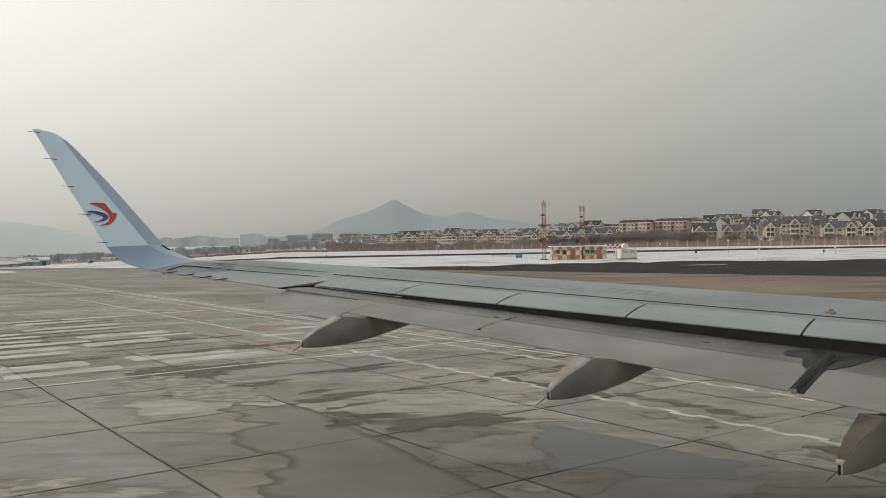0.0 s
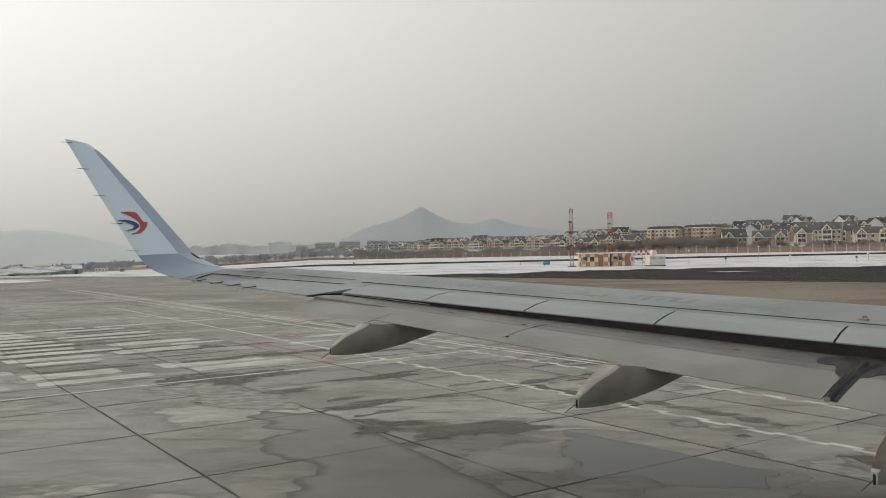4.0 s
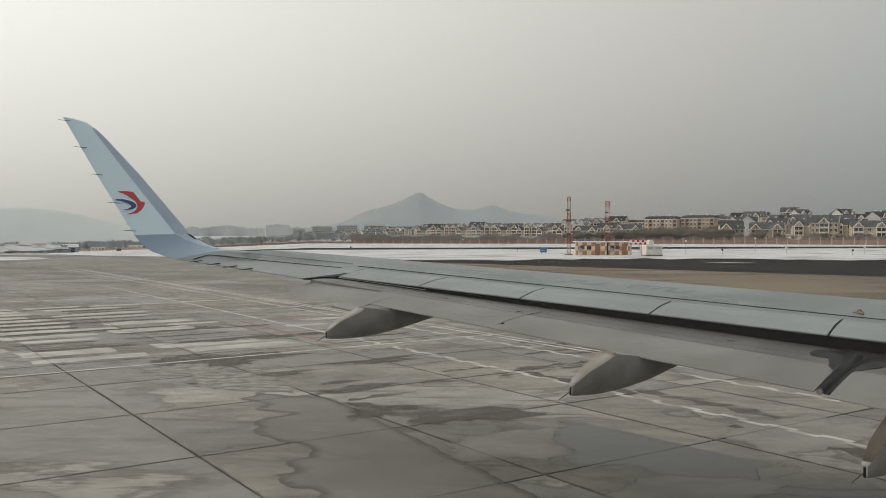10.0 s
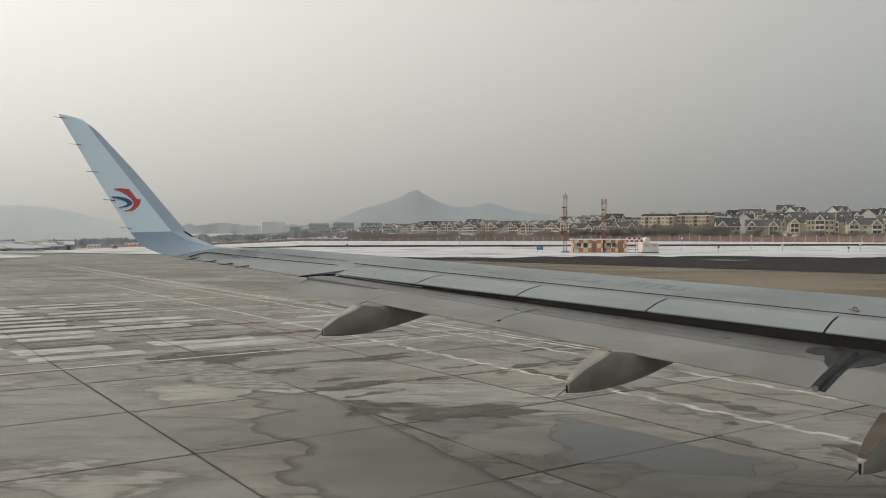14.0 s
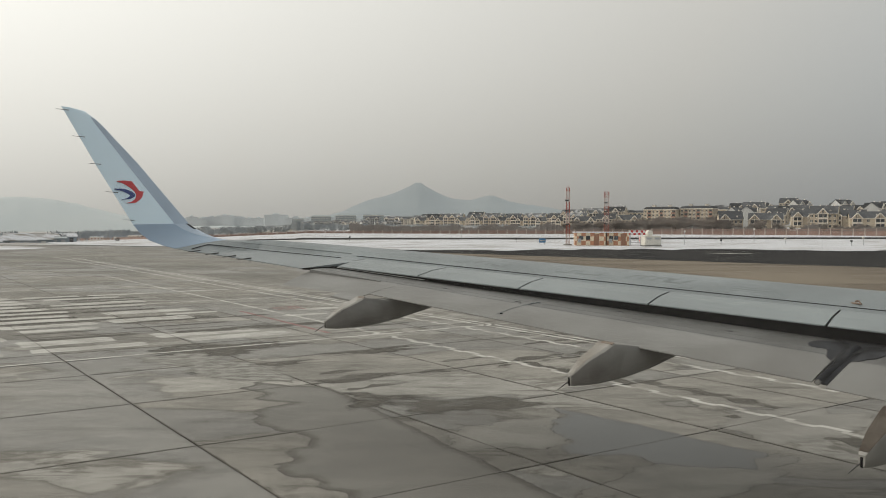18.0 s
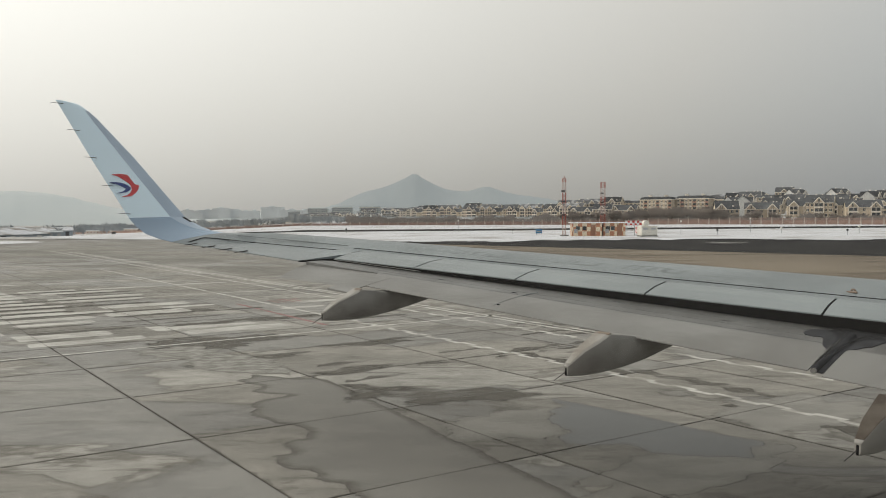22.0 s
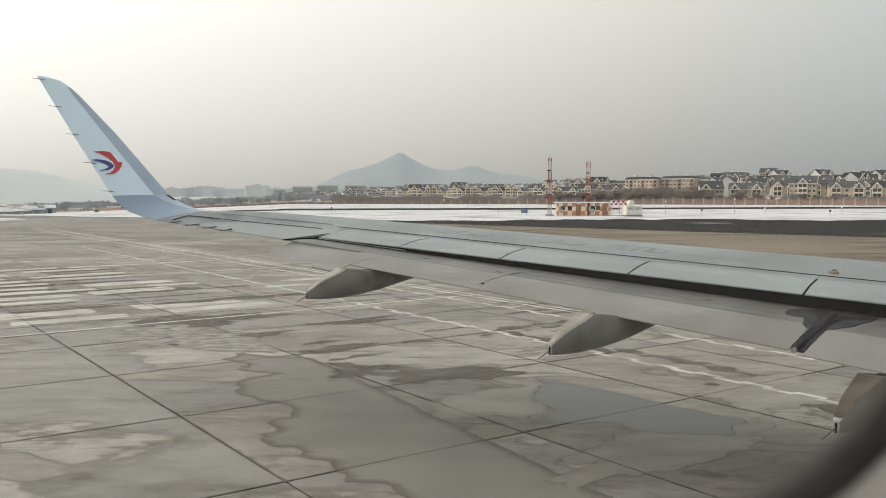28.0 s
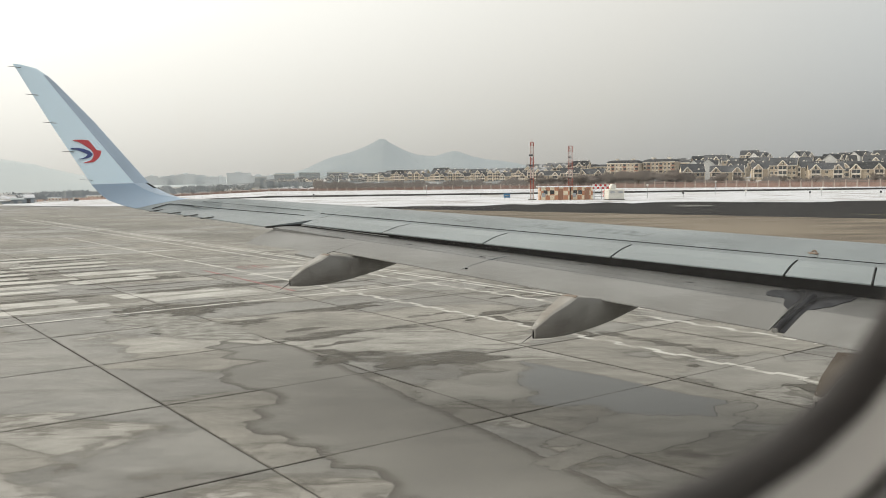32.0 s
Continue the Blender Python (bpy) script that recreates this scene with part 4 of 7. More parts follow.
def wl_section(i, u0, u1, n=7, grow=0.0):
    xt, xl, y, zt, zl = WL[i]
    a, b_ = max(i - 1, 0), min(i + 1, len(WL) - 1)
    span = Vector((0, WL[b_][2] - WL[a][2], (WL[b_][3] + WL[b_][4] - WL[a][3] - WL[a][4]) / 2)).normalized()
    nrm = Vector((0, span.z, -span.y))
    T, L = Vector((xt, y, Z + zt)), Vector((xl, y, Z + zl))
    c = (L - T).length
    out, inn = [], []
    for k in range(n):
        u = u0 + (u1 - u0) * k / (n - 1)
        th = c * 0.105 * (math.sqrt(max(1 - u, 0)) * 1.35 * (u + 0.02) ** 0.9 + 0.01) + grow
        p = T.lerp(L, u)
        out.append(p + nrm * th * 0.5)
        inn.append(p - nrm * th * 0.5)
    return out + inn[::-1]


def wl_as_wing(i, fat):
    """The winglet's section with the wing ring's order of points."""
    xt, xl, y, zt, zl = WL[i]
    T, L = Vector((xt, y, Z + zt)), Vector((xl, y, Z + zl))
    c = (L - T).length
    out = []
    for u, side in ((0, 1), (0.3, 1), (0.55, 1), (0.66, 1), (0.76, 1), (0.88, 1), (0.96, 1), (1, 0), (0.95, -1), (0.76, -1), (0.66, -1), (0.55, -1), (0.25, -1), (0.0, -1)):
        th = c * 0.105 * fat * (math.sqrt(1 - u) * 1.35 * (u + 0.02) ** 0.9 + 0.01)
        out.append(T.lerp(L, u) + Vector((0, 0, side * th / 2)))
    return out


part("winglet_root", loft([wing_ring(15.478, True), wl_as_wing(1, 1.25), wl_as_wing(2, 1.0)]), M_WING, plane, "", True)
part("winglet_base", loft([wl_section(i, 0, 1, 12) for i in range(2, 7)]), M_WL_BASE, plane, "blue-grey blended winglet root", True)
blade = part("winglet", loft([wl_section(i, 0, 1, 14) for i in range(6, len(WL))]), M_WINGLET, plane, "pale white painted winglet blade", True)
part("leading_edge", loft([wl_section(i, u, 1, 9, 0.005) for i, u in ((6, 0.72), (7, 0.71), (8, 0.78), (9, 0.86))]), M_WL_EDGE, blade, "blue-grey metal leading edge", True)
part("leading_edge", loft([wl_section(i, u, 1, 9, 0.005) for i, u in ((3, 0.86), (4, 0.80), (5, 0.75), (6, 0.72))]), M_WL_EDGE, blade, "", True)
part("access_panel", loft([[Vector(p) for p in wl_section(i, 0.93, 0.99, 4, 0.012)] for i in (5, 6)]), M_PLATE, blade)
for o in plane.children_recursive:
    if o.name.startswith(("winglet", "leading_edge")):
        mod = o.modifiers.new("sharp", "EDGE_SPLIT")
        mod.split_angle = radians(40)


def on_blade(x, z):
    """A point on the winglet's inner face."""
    y = 16.44 + (16.95 - 16.44) * z / 2.1
    return Vector((x, y - 0.040, Z + z))


def emblem(outline, material, name):
    bb = bmesh.new()
    vs = [bb.verts.new(on_blade(x, z)) for x, z in outline]
    vb = [bb.verts.new(on_blade(x, z) + Vector((0, 0.03, 0))) for x, z in outline]
    k = len(vs)
    for i in range(k // 2 - 1):
        bb.faces.new((vs[i], vs[i + 1], vs[k - 2 - i], vs[k - 1 - i]))
    for i in range(k):
        bb.faces.new((vs[i], vs[(i + 1) % k], vb[(i + 1) % k], vb[i]))
    bmesh.ops.recalc_face_normals(bb, faces=bb.faces)
    part(name, bb, material, blade)


# a red swept crescent over a smaller dark blue one: plain shapes
red_out = [(4.924, 0.796), (5.069, 0.806), (5.203, 0.794), (5.268, 0.70), (5.324, 0.616), (5.407, 0.607), (5.379, 0.521), (5.331, 0.457), (5.242, 0.392), (5.075, 0.379)]
red_in = [(4.934, 0.784), (5.024, 0.757), (5.102, 0.712), (5.181, 0.655), (5.229, 0.614), (5.256, 0.561), (5.257, 0.508), (5.226, 0.455), (5.171, 0.412), (5.086, 0.39)]
emblem(red_out + red_in[::-1], M_LOGO_RED, "red_emblem")
blue_out = [(4.872, 0.648), (4.995, 0.651), (5.096, 0.637), (5.187, 0.602), (5.245, 0.551), (5.231, 0.508), (5.154, 0.464), (4.988, 0.446)]
blue_in = [(4.881, 0.632), (4.981, 0.614), (5.061, 0.584), (5.12, 0.553), (5.15, 0.533), (5.137, 0.506), (5.083, 0.474), (4.999, 0.453)]
emblem(blue_out + blue_in[::-1], M_LOGO_BLUE, "blue_emblem")
for k, u in enumerate((0.985, 0.755, 0.52, 0.275, 0.03)):
    z = 2.1 * u
    x = 5.135 + (4.067 - 5.135) * z / 2.114
    y = 16.44 + 0.51 * z / 2.1
    bb = bmesh.new()
    rod(bb, (x + 0.09, y - 0.03, Z + z), (x - 0.13, y - 0.02, Z + z + 0.012), 0.007, 0.004, 5)
    part("wick", bb, M_WICK, blade, "black static discharge wick")
for y in (15.72, 15.25, 14.8, 14.4):
    zz = z_te(y)
    bb = bmesh.new()
    rod(bb, (x_te(y) + 0.10, y, zz + 0.02), (x_te(y) - 0.16, y, zz - 0.005), 0.012, 0.006, 5)
    part("wick", bb, M_WICK, wing, "black static discharge wick")
# escape rope hook on the upper skin
q = on_top(5.88, 1.30)
bb = bmesh.new()
for k in range(10):
    a, c2 = math.pi * k / 10, math.pi * (k + 1) / 10
    rod(bb, q + Vector((0.02, -0.032 * math.cos(a), 0.040 * math.sin(a))), q + Vector((0.02, -0.032 * math.cos(c2), 0.040 * math.sin(c2))), 0.013, n=6)
rod(bb, q + Vector((-0.01, -0.07, 0.004)), q + Vector((-0.01, 0.07, 0.004)), 0.014)
part("rope_hook", bb, M_CLIP, plane, "small brown rope hook on the wing")

# fuselage shell with one window opening, cabin wall behind it
WX, WZ, WA, WB, WD = 0.1154, Z + 0.1387, 0.1668, 0.1934, 0.12


def oval(t, a, b, p=2.9):
    c, s = math.cos(t), math.sin(t)
    return (WX + math.copysign(abs(c) ** (2 / p), c) * a, WZ + math.copysign(abs(s) ** (2 / p), s) * b)


def oval_ring(y, a, b, n=48):
    return [(oval(2 * math.pi * k / n, a, b)[0], y, oval(2 * math.pi * k / n, a, b)[1]) for k in range(n)]


def frame_ring(y, x0, z0, x1, z1, n=48):
    out = []
    for k in range(n):
        t = 2 * math.pi * k / n
        c, s = math.cos(t), math.sin(t)
        m = max(abs(c), abs(s))
        out.append(((x0 + x1) / 2 + c / m * (x1 - x0) / 2, y, (z0 + z1) / 2 + s / m * (z1 - z0) / 2))
    return out


wx0, wx1, wz0, wz1 = WX - 0.34, WX + 0.34, WZ - 0.40, WZ + 0.40
win = part("window_reveal", loft([oval_ring(WD - 0.009, WA + 0.0038, WB + 0.0038), oval_ring(WD - 0.013, WA + 0.0058, WB + 0.0058), oval_ring(WD - 0.019, WA + 0.0078, WB + 0.0078)], True, False), M_REVEAL, plane,
           "grey plastic cabin window surround", True)
part("window_gasket", loft([oval_ring(WD - 0.009, WA + 0.0040, WB + 0.0040), oval_ring(WD - 0.007, WA + 0.002, WB + 0.002), oval_ring(WD - 0.003, WA, WB), oval_ring(WD, WA - 0.001, WB - 0.001), oval_ring(WD + 0.004, WA + 0.02, WB + 0.02)], True, False), M_GASKET, win, "dark rubber window gasket", True)
part("panel_groove", loft([oval_ring(WD - 0.019, WA + 0.0076, WB + 0.0076), oval_ring(WD - 0.016, WA + 0.0088, WB + 0.0088), oval_ring(WD - 0.019, WA + 0.0096, WB + 0.0096), oval_ring(WD - 0.021, WA + 0.0093, WB + 0.0093)], True, False), M_GASKET, win, "dark groove round the surround", True)
part("panel", loft([oval_ring(WD - 0.0205, WA + 0.0094, WB + 0.0094), oval_ring(WD - 0.024, WA + 0.0150, WB + 0.0150), oval_ring(WD - 0.032, WA + 0.04, WB + 0.04), frame_ring(WD - 0.038, wx0, wz0, wx1, wz1)], True, False), M_PANEL, win, "pale grey cabin side panel", True)
pane = part("window_pane", loft([oval_ring(WD + 0.006, WA + 0.02, WB + 0.02), oval_ring(WD + 0.009, WA + 0.02, WB + 0.02)]), M_PANE, win, "clear acrylic window pane")
pane.visible_shadow = False
# outer skin and lining: a barrel with a hole at the window
R, CY, CZ = 1.88, 0.16 - 1.87, Z - 0.22


def barrel(r, x0, x1, a0, a1, n):
    return [[(x, CY + r * math.cos(radians(a)), CZ + r * math.sin(radians(a))) for a in spread(a0, a1, n)] for x in (x0, x1)]


def a_of(z, r):
    return math.degrees(math.asin((z - CZ) / r))


PITCH = 0.508
for name, r, m in (("skin", R, M_SKIN), ("lining", R - 0.085, M_TRIM)):
    lo, hi = a_of(wz0, R), a_of(wz1, R)
    far_lo, far_hi = 180 - a_of(WZ + 0.30, R), 180 - a_of(WZ - 0.28, R)
    pieces = [(-9, 14, hi, far_lo, 26), (-9, 14, far_hi, 360 + lo, 30)]
    # unseen, oversized window openings, added to let daylight onto the cabin trim
    for k in range(45):
        x0 = -9 + PITCH * k
        pieces.append((x0 + 0.40, x0 + PITCH, far_lo, far_hi, 4))
        if x0 + 0.40 < wx0 - 0.05 or x0 > wx1:
            pieces.append((max(x0 + 0.40, wx1) if x0 > wx0 else x0 + 0.40, x0 + PITCH, lo, hi, 4))
    pieces += [(wx0 - 0.22, wx0, lo, hi, 4), (wx1, wx1 + 0.2, lo, hi, 4)]
    bb = bmesh.new()
    for x0, x1, a0, a1, n in pieces:
        loft(barrel(r, x0, x1, a0, a1, n), False, False, bb)
    o = part("fuselage_" + name, bb, m, plane, "", True)
    mod = o.modifiers.new("wall", "SOLIDIFY")
    mod.thickness = 0.012
part("window_frame", loft([frame_ring(0.16, wx0, wz0, wx1, wz1), oval_ring(0.158, WA + 0.14, WB + 0.10), oval_ring(0.136, WA + 0.06, WB + 0.05), oval_ring(0.122, WA + 0.012, WB + 0.012)], True, False), M_SKIN, plane)
part("cabin_floor", boxes((-9, CY - 1.7, Z - 1.12, 14, CY + 1.7, Z - 1.06)), M_TRIM, plane)
for x in (-9, 14):
    bb = bmesh.new()
    bmesh.ops.create_circle(bb, cap_ends=True, segments=40, radius=R, matrix=pose(x, CY, CZ, 0, 90, 0))
    part("bulkhead", bb, M_TRIM, plane)
# main gear, out of sight below
for sx in (7.6,):
    bb = bmesh.new()
    rod(bb, (sx + 1.0, 0.75, Z - 2.0), (sx + 1.0, 0.75, 0.55), 0.11, n=14)
    part("gear_leg", bb, M_METAL, plane)
    for dy in (-0.42, 0.42):
        bb = bmesh.new()
        rod(bb, (sx + 1.0, 0.75 + dy - 0.2, 0.56), (sx + 1.0, 0.75 + dy + 0.2, 0.56), 0.56, n=28)
        part("gear_wheel", bb, M_BLACK, plane)


# ---- far mountains, skyline ----
def polar(az, r):
    return (r * math.sin(radians(az)), r * math.cos(radians(az)))


def ridge(name, label, r, az0, az1, bumps, material, depth=500, seed=1.0, rough=3.0):
    """A mountain ridge: a long mesh whose crest is a sum of rounded summits with small spurs."""
    bm = bmesh.new()
    n, rows = 420, 7
    grid = []
    for i in range(n + 1):
        az = az0 + (az1 - az0) * i / n
        swell = [(a * math.exp(-abs((az - c) / (w if az < c else w2)) ** p), w > 0.5) for c, w, w2, a, p in bumps]
        h, knob = sum(a for a, wide in swell if wide), sum(a for a, wide in swell if not wide)
        crag = rough * (noise.noise(Vector((az * 1.3, seed, 0))) + 0.5 * noise.noise(Vector((az * 4.0, seed, 3))) + 1.0 * noise.noise(Vector((az * 11.0, seed, 5))) + 0.7 * noise.noise(Vector((az * 27.0, seed, 9))))
        col = []
        for j in range(rows):
            f = j / (rows - 1)
            spur = 1 + 0.06 * noise.noise(Vector((az * 1.1, f * 2.0, seed))) * math.sin(f * math.pi)
            x, y = polar(az, r - depth * (1 - f) * (0.6 + 0.4 * spur))
            col.append(bm.verts.new((x, y, max(h, 0) * (f ** 0.85) * spur + (crag + knob) * f ** 6 - 40 * (1 - f) ** 4)))
        x, y = polar(az, r + depth * 0.8)
        col.append(bm.verts.new((x, y, -40)))
        grid.append(col)
    for a, b in zip(grid, grid[1:]):
        for j in range(rows):
            bm.faces.new((a[j], b[j], b[j + 1], a[j + 1]))
    bmesh.ops.recalc_face_normals(bm, faces=bm.faces)
    o = part(name, bm, material, smooth=True)
    return tagged(o, label, "mountain", kind="structure")


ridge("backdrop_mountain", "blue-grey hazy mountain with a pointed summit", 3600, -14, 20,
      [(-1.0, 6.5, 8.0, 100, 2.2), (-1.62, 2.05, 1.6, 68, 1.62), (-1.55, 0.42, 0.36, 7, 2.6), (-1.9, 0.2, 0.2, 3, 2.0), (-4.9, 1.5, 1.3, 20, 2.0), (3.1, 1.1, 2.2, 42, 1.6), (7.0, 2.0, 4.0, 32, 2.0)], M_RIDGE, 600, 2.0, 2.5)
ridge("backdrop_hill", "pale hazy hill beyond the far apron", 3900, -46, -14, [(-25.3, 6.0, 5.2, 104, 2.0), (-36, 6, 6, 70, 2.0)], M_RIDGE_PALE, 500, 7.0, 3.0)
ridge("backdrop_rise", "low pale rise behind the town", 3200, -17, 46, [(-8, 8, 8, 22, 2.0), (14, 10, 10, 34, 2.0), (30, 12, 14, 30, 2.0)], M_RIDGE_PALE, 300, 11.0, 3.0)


def window_mesh(w, h, name):
    b = bmesh.new()
    box(b, -w / 2, -0.03, 0, w / 2, 0.06, h)
    return mesh_of(name, b, M_GLASS_DARK)


def gable_block(bm, x0, x1, y0, y1, z, rise, along="x", eave=0.4):
    """A pitched roof with eaves and thickness over a rectangle."""
    t = 0.22
    if along == "x":
        ym = (y0 + y1) / 2
        sec = [(y0 - eave, z - 0.12), (ym, z + rise), (y1 + eave, z - 0.12), (y1 + eave, z - 0.12 + t), (ym, z + rise + t), (y0 - eave, z - 0.12 + t)]
        loft([[(x, y, zz) for y, zz in sec] for x in (x0 - eave, x1 + eave)], bm=bm)
    else:
        xm = (x0 + x1) / 2
        sec = [(x0 - eave, z - 0.12), (xm, z + rise), (x1 + eave, z - 0.12), (x1 + eave, z - 0.12 + t), (xm, z + rise + t), (x0 - eave, z - 0.12 + t)]
        loft([[(x, y, zz) for x, zz in sec] for y in (y0 - eave, y1 + eave)], bm=bm)
    return bm


def prism(bm, x0, x1, y0, y1, z, rise, along="y"):
    """Triangular wall under a gable."""
    if along == "y":
        xm = (x0 + x1) / 2
        loft([[(x0, y, z), (x1, y, z), (xm, y, z + rise)] for y in (y0, y1)], bm=bm)
    else:
        ym = (y0 + y1) / 2
        loft([[(x, y0, z), (x, y1, z), (x, ym, z + rise)] for x in (x0, x1)], bm=bm)
    return bm


W_SMALL = window_mesh(1.3, 1.5, "window")
W_WIDE = window_mesh(2.3, 1.6, "window")
W_GABLE = mesh_of("window", boxes((-2.1, -0.03, 0, -0.15, 0.06, 1.8), (0.15, -0.03, 0, 2.1, 0.06, 1.8)), M_GLASS_DARK)
W_TALL = window_mesh(1.0, 2.1, "window")
SILL = mesh_of("window_frame", boxes((-0.80, -0.09, -0.14, 0.80, 0.0, 0.0), (-0.80, -0.07, 1.5, 0.80, 0.0, 1.64), (-0.05, -0.07, 0.0, 0.05, 0.0, 1.5)), M_CREAM_TRIM)


W_FAR = mesh_of("window", boxes((-0.75, -0.03, 0, 0.75, 0.06, 1.5)), M_GLASS_FAR)


def add_window(parent, me, x, y, z, trim=True, turn=0):
    w = part("window", me, None, parent)
    w.matrix_basis = pose(x, y, z, 0, 0, turn)
    if trim and me is W_SMALL:
        part("window_frame", SILL, None, w)
    return w


def town_house(at, turn, w, d, storeys, gables, roof_m, wall_m, label, far=False, group="town houses", sc=0.78):
    """A terrace house: steep slate roof along its front, trussed white gables on posts, close rows of windows, loggias."""
    h = storeys * 3.0
    rise = d * 0.40
    e = thing("town_house", label, "house", at, turn, group)
    e.scale = (sc, sc, sc)
    part("wall", boxes((-w / 2, -d / 2, -3.0, w / 2, d / 2, h)), wall_m, e)
    part("roof", gable_block(bmesh.new(), -w / 2, w / 2, -d / 2, d / 2, h, rise), roof_m, e)
    part("gutter", boxes((-w / 2 - 0.4, -d / 2 - 0.62, h - 0.24, w / 2 + 0.4, -d / 2 - 0.40, h + 0.02)), M_CREAM_TRIM, e, "white eaves gutter")
    for x in (-w / 2, w / 2 - 0.3):
        part("gable_wall", prism(bmesh.new(), x, x + 0.3, -d / 2, d / 2, h, rise, "x"), wall_m, e)
    b = bmesh.new()
    for s in (-1, 1):
        rod(b, (w / 2 + 0.42, s * (d / 2 + 0.4), h - 0.1), (w / 2 + 0.42, 0, h + rise + 0.1), 0.16, n=4)
    part("barge_board", b, M_CREAM_TRIM, e, "white gable boards")
    gw, gr = 5.2, 2.9
    for gx in gables:
        part("gable", prism(boxes((gx - gw / 2, -d / 2 - 0.9, -3.0, gx + gw / 2, -d / 2, h)), gx - gw / 2, gx + gw / 2, -d / 2 - 0.9, 0, h, gr), wall_m, e)
        part("roof", gable_block(bmesh.new(), gx - gw / 2, gx + gw / 2, -d / 2 - 0.9, 0.0, h, gr, "y", 0.35), roof_m, e)
        y = -d / 2 - 1.3
        b = bmesh.new()
        for s in (-1, 1):
            rod(b, (gx + s * (gw / 2 + 0.45), y, h - 0.28), (gx, y, h + gr + 0.12), 0.26, n=4)
            rod(b, (gx + s * (gw / 2 - 0.05), y + 0.3, -1), (gx + s * (gw / 2 - 0.05), y + 0.3, h), 0.20, n=4)
        rod(b, (gx - gw / 2, y + 0.2, h - 0.1), (gx + gw / 2, y + 0.2, h - 0.1), 0.18, n=4)
        rod(b, (gx, y + 0.1, h - 0.1), (gx, y + 0.1, h + gr), 0.10, n=4)
        rod(b, (gx, y + 0.25, 0), (gx, y + 0.25, h), 0.13, n=4)
        part("gable_frame", b, M_CREAM_TRIM, e, "white trussed gable front on posts")
        for s in range(storeys):
            if s and not far:
                part("loggia_rail", boxes((gx - gw / 2 + 0.15, y + 0.1, s * 3.0 - 0.1, gx + gw / 2 - 0.15, y + 0.3, s * 3.0 + 0.75)), M_CREAM_TRIM, e)
            add_window(e, W_GABLE, gx, -d / 2 - 0.94, s * 3.0 + 0.85, False)
        if not far:
            add_window(e, W_TALL, gx, -d / 2 - 0.94, h + 0.1, False)
    k = int(w / 2.45)
    for i in range(k):
        x = -w / 2 + (i + 0.5) * w / k
        if any(abs(x - gx) < gw / 2 + 0.8 for gx in gables):
            continue
        for s in range(storeys):
            add_window(e, W_SMALL, x, -d / 2 - 0.02, s * 3.0 + 0.9, not far)
    for i in range(2):
        x = -w / 2 + (i + 0.5) * w / 2
        b = boxes((x - 0.45, -d / 2 + 1.4, h + 1.0, x + 0.45, -d / 2 + 3.0, h + 1.75))
        gable_block(b, x - 0.45, x + 0.45, -d / 2 + 1.4, -d / 2 + 3.0, h + 1.75, 0.45, "y", 0.12)
        part("dormer", b, M_CREAM_TRIM if i % 2 else roof_m, e, "small roof dormer")
    for x in (-w * 0.30, w * 0.22):
        part("chimney", boxes((x + 1.8, 0.2, h + 1.0, x + 2.5, 0.9, h + rise + 0.9)), M_CREAM_TRIM, e)
    for s in range(storeys):
        add_window(e, W_SMALL, w / 2 + 0.02, -d * 0.22, s * 3.0 + 0.9, False, 90)
    return e


def apartment(at, turn, w, d, storeys, wall_m, roof_m, label, name="apartment_block", cupola=0, far=False, group="apartment blocks"):
    """A long slab of flats: hipped mansard roof, string courses, balconies, rows of windows."""
    h = storeys * 3.0
    e = thing(name, label, "building", at, turn, group)
    part("wall", boxes((-w / 2, -d / 2, -4.0, w / 2, d / 2, h)), wall_m, e)
    part("cornice", boxes((-w / 2 - 0.4, -d / 2 - 0.4, h, w / 2 + 0.4, d / 2 + 0.4, h + 0.4)), M_CREAM_TRIM, e)
    rings = []
    for f, zz in ((0.3, h + 0.4), (-0.9, h + 2.0), (-3.2, h + 2.6)):
        rings.append([(-w / 2 - f, -d / 2 - f, zz), (w / 2 + f, -d / 2 - f, zz), (w / 2 + f, d / 2 + f, zz), (-w / 2 - f, d / 2 + f, zz)])
    part("roof", loft(rings), roof_m, e)
    for s in range(1, storeys):
        part("string_course", boxes((-w / 2 - 0.05, -d / 2 - 0.12, s * 3.0 - 0.12, w / 2 + 0.05, -d / 2, s * 3.0 + 0.08)), M_CREAM_TRIM, e)
    k = max(3, int(w / 3.2))
    for i in range(k):
        x = -w / 2 + (i + 0.5) * w / k
        for s in range(storeys):
            add_window(e, W_FAR if far else W_WIDE if i % 3 == 1 else W_SMALL, x, -d / 2 - 0.02, s * 3.0 + 0.9, not far and i % 3 != 1)
        if i % 3 == 1 and not far:
            for s in range(1, storeys):
                part("balcony", boxes((x - 1.5, -d / 2 - 1.1, s * 3.0 - 0.1, x + 1.5, -d / 2, s * 3.0 + 0.05), (x - 1.5, -d / 2 - 1.1, s * 3.0, x + 1.5, -d / 2 - 1.0, s * 3.0 + 0.95)), M_BRICK_BALC, e)
    for i in range(2):
        for s in range(storeys):
            add_window(e, W_SMALL, -w / 2 - 0.02, -d / 4 + i * d / 2, s * 3.0 + 0.9, False, -90)
    for i in range(cupola):
        x = -w / 2 + (i + 0.5) * w / cupola
        b = boxes((x - 1.2, -1.2, h + 2.0, x + 1.2, 1.2, h + 3.7), (x - 1.5, -1.5, h + 3.7, x + 1.5, 1.5, h + 3.95))
        part("cupola", b, M_CREAM_TRIM, e)
    return e


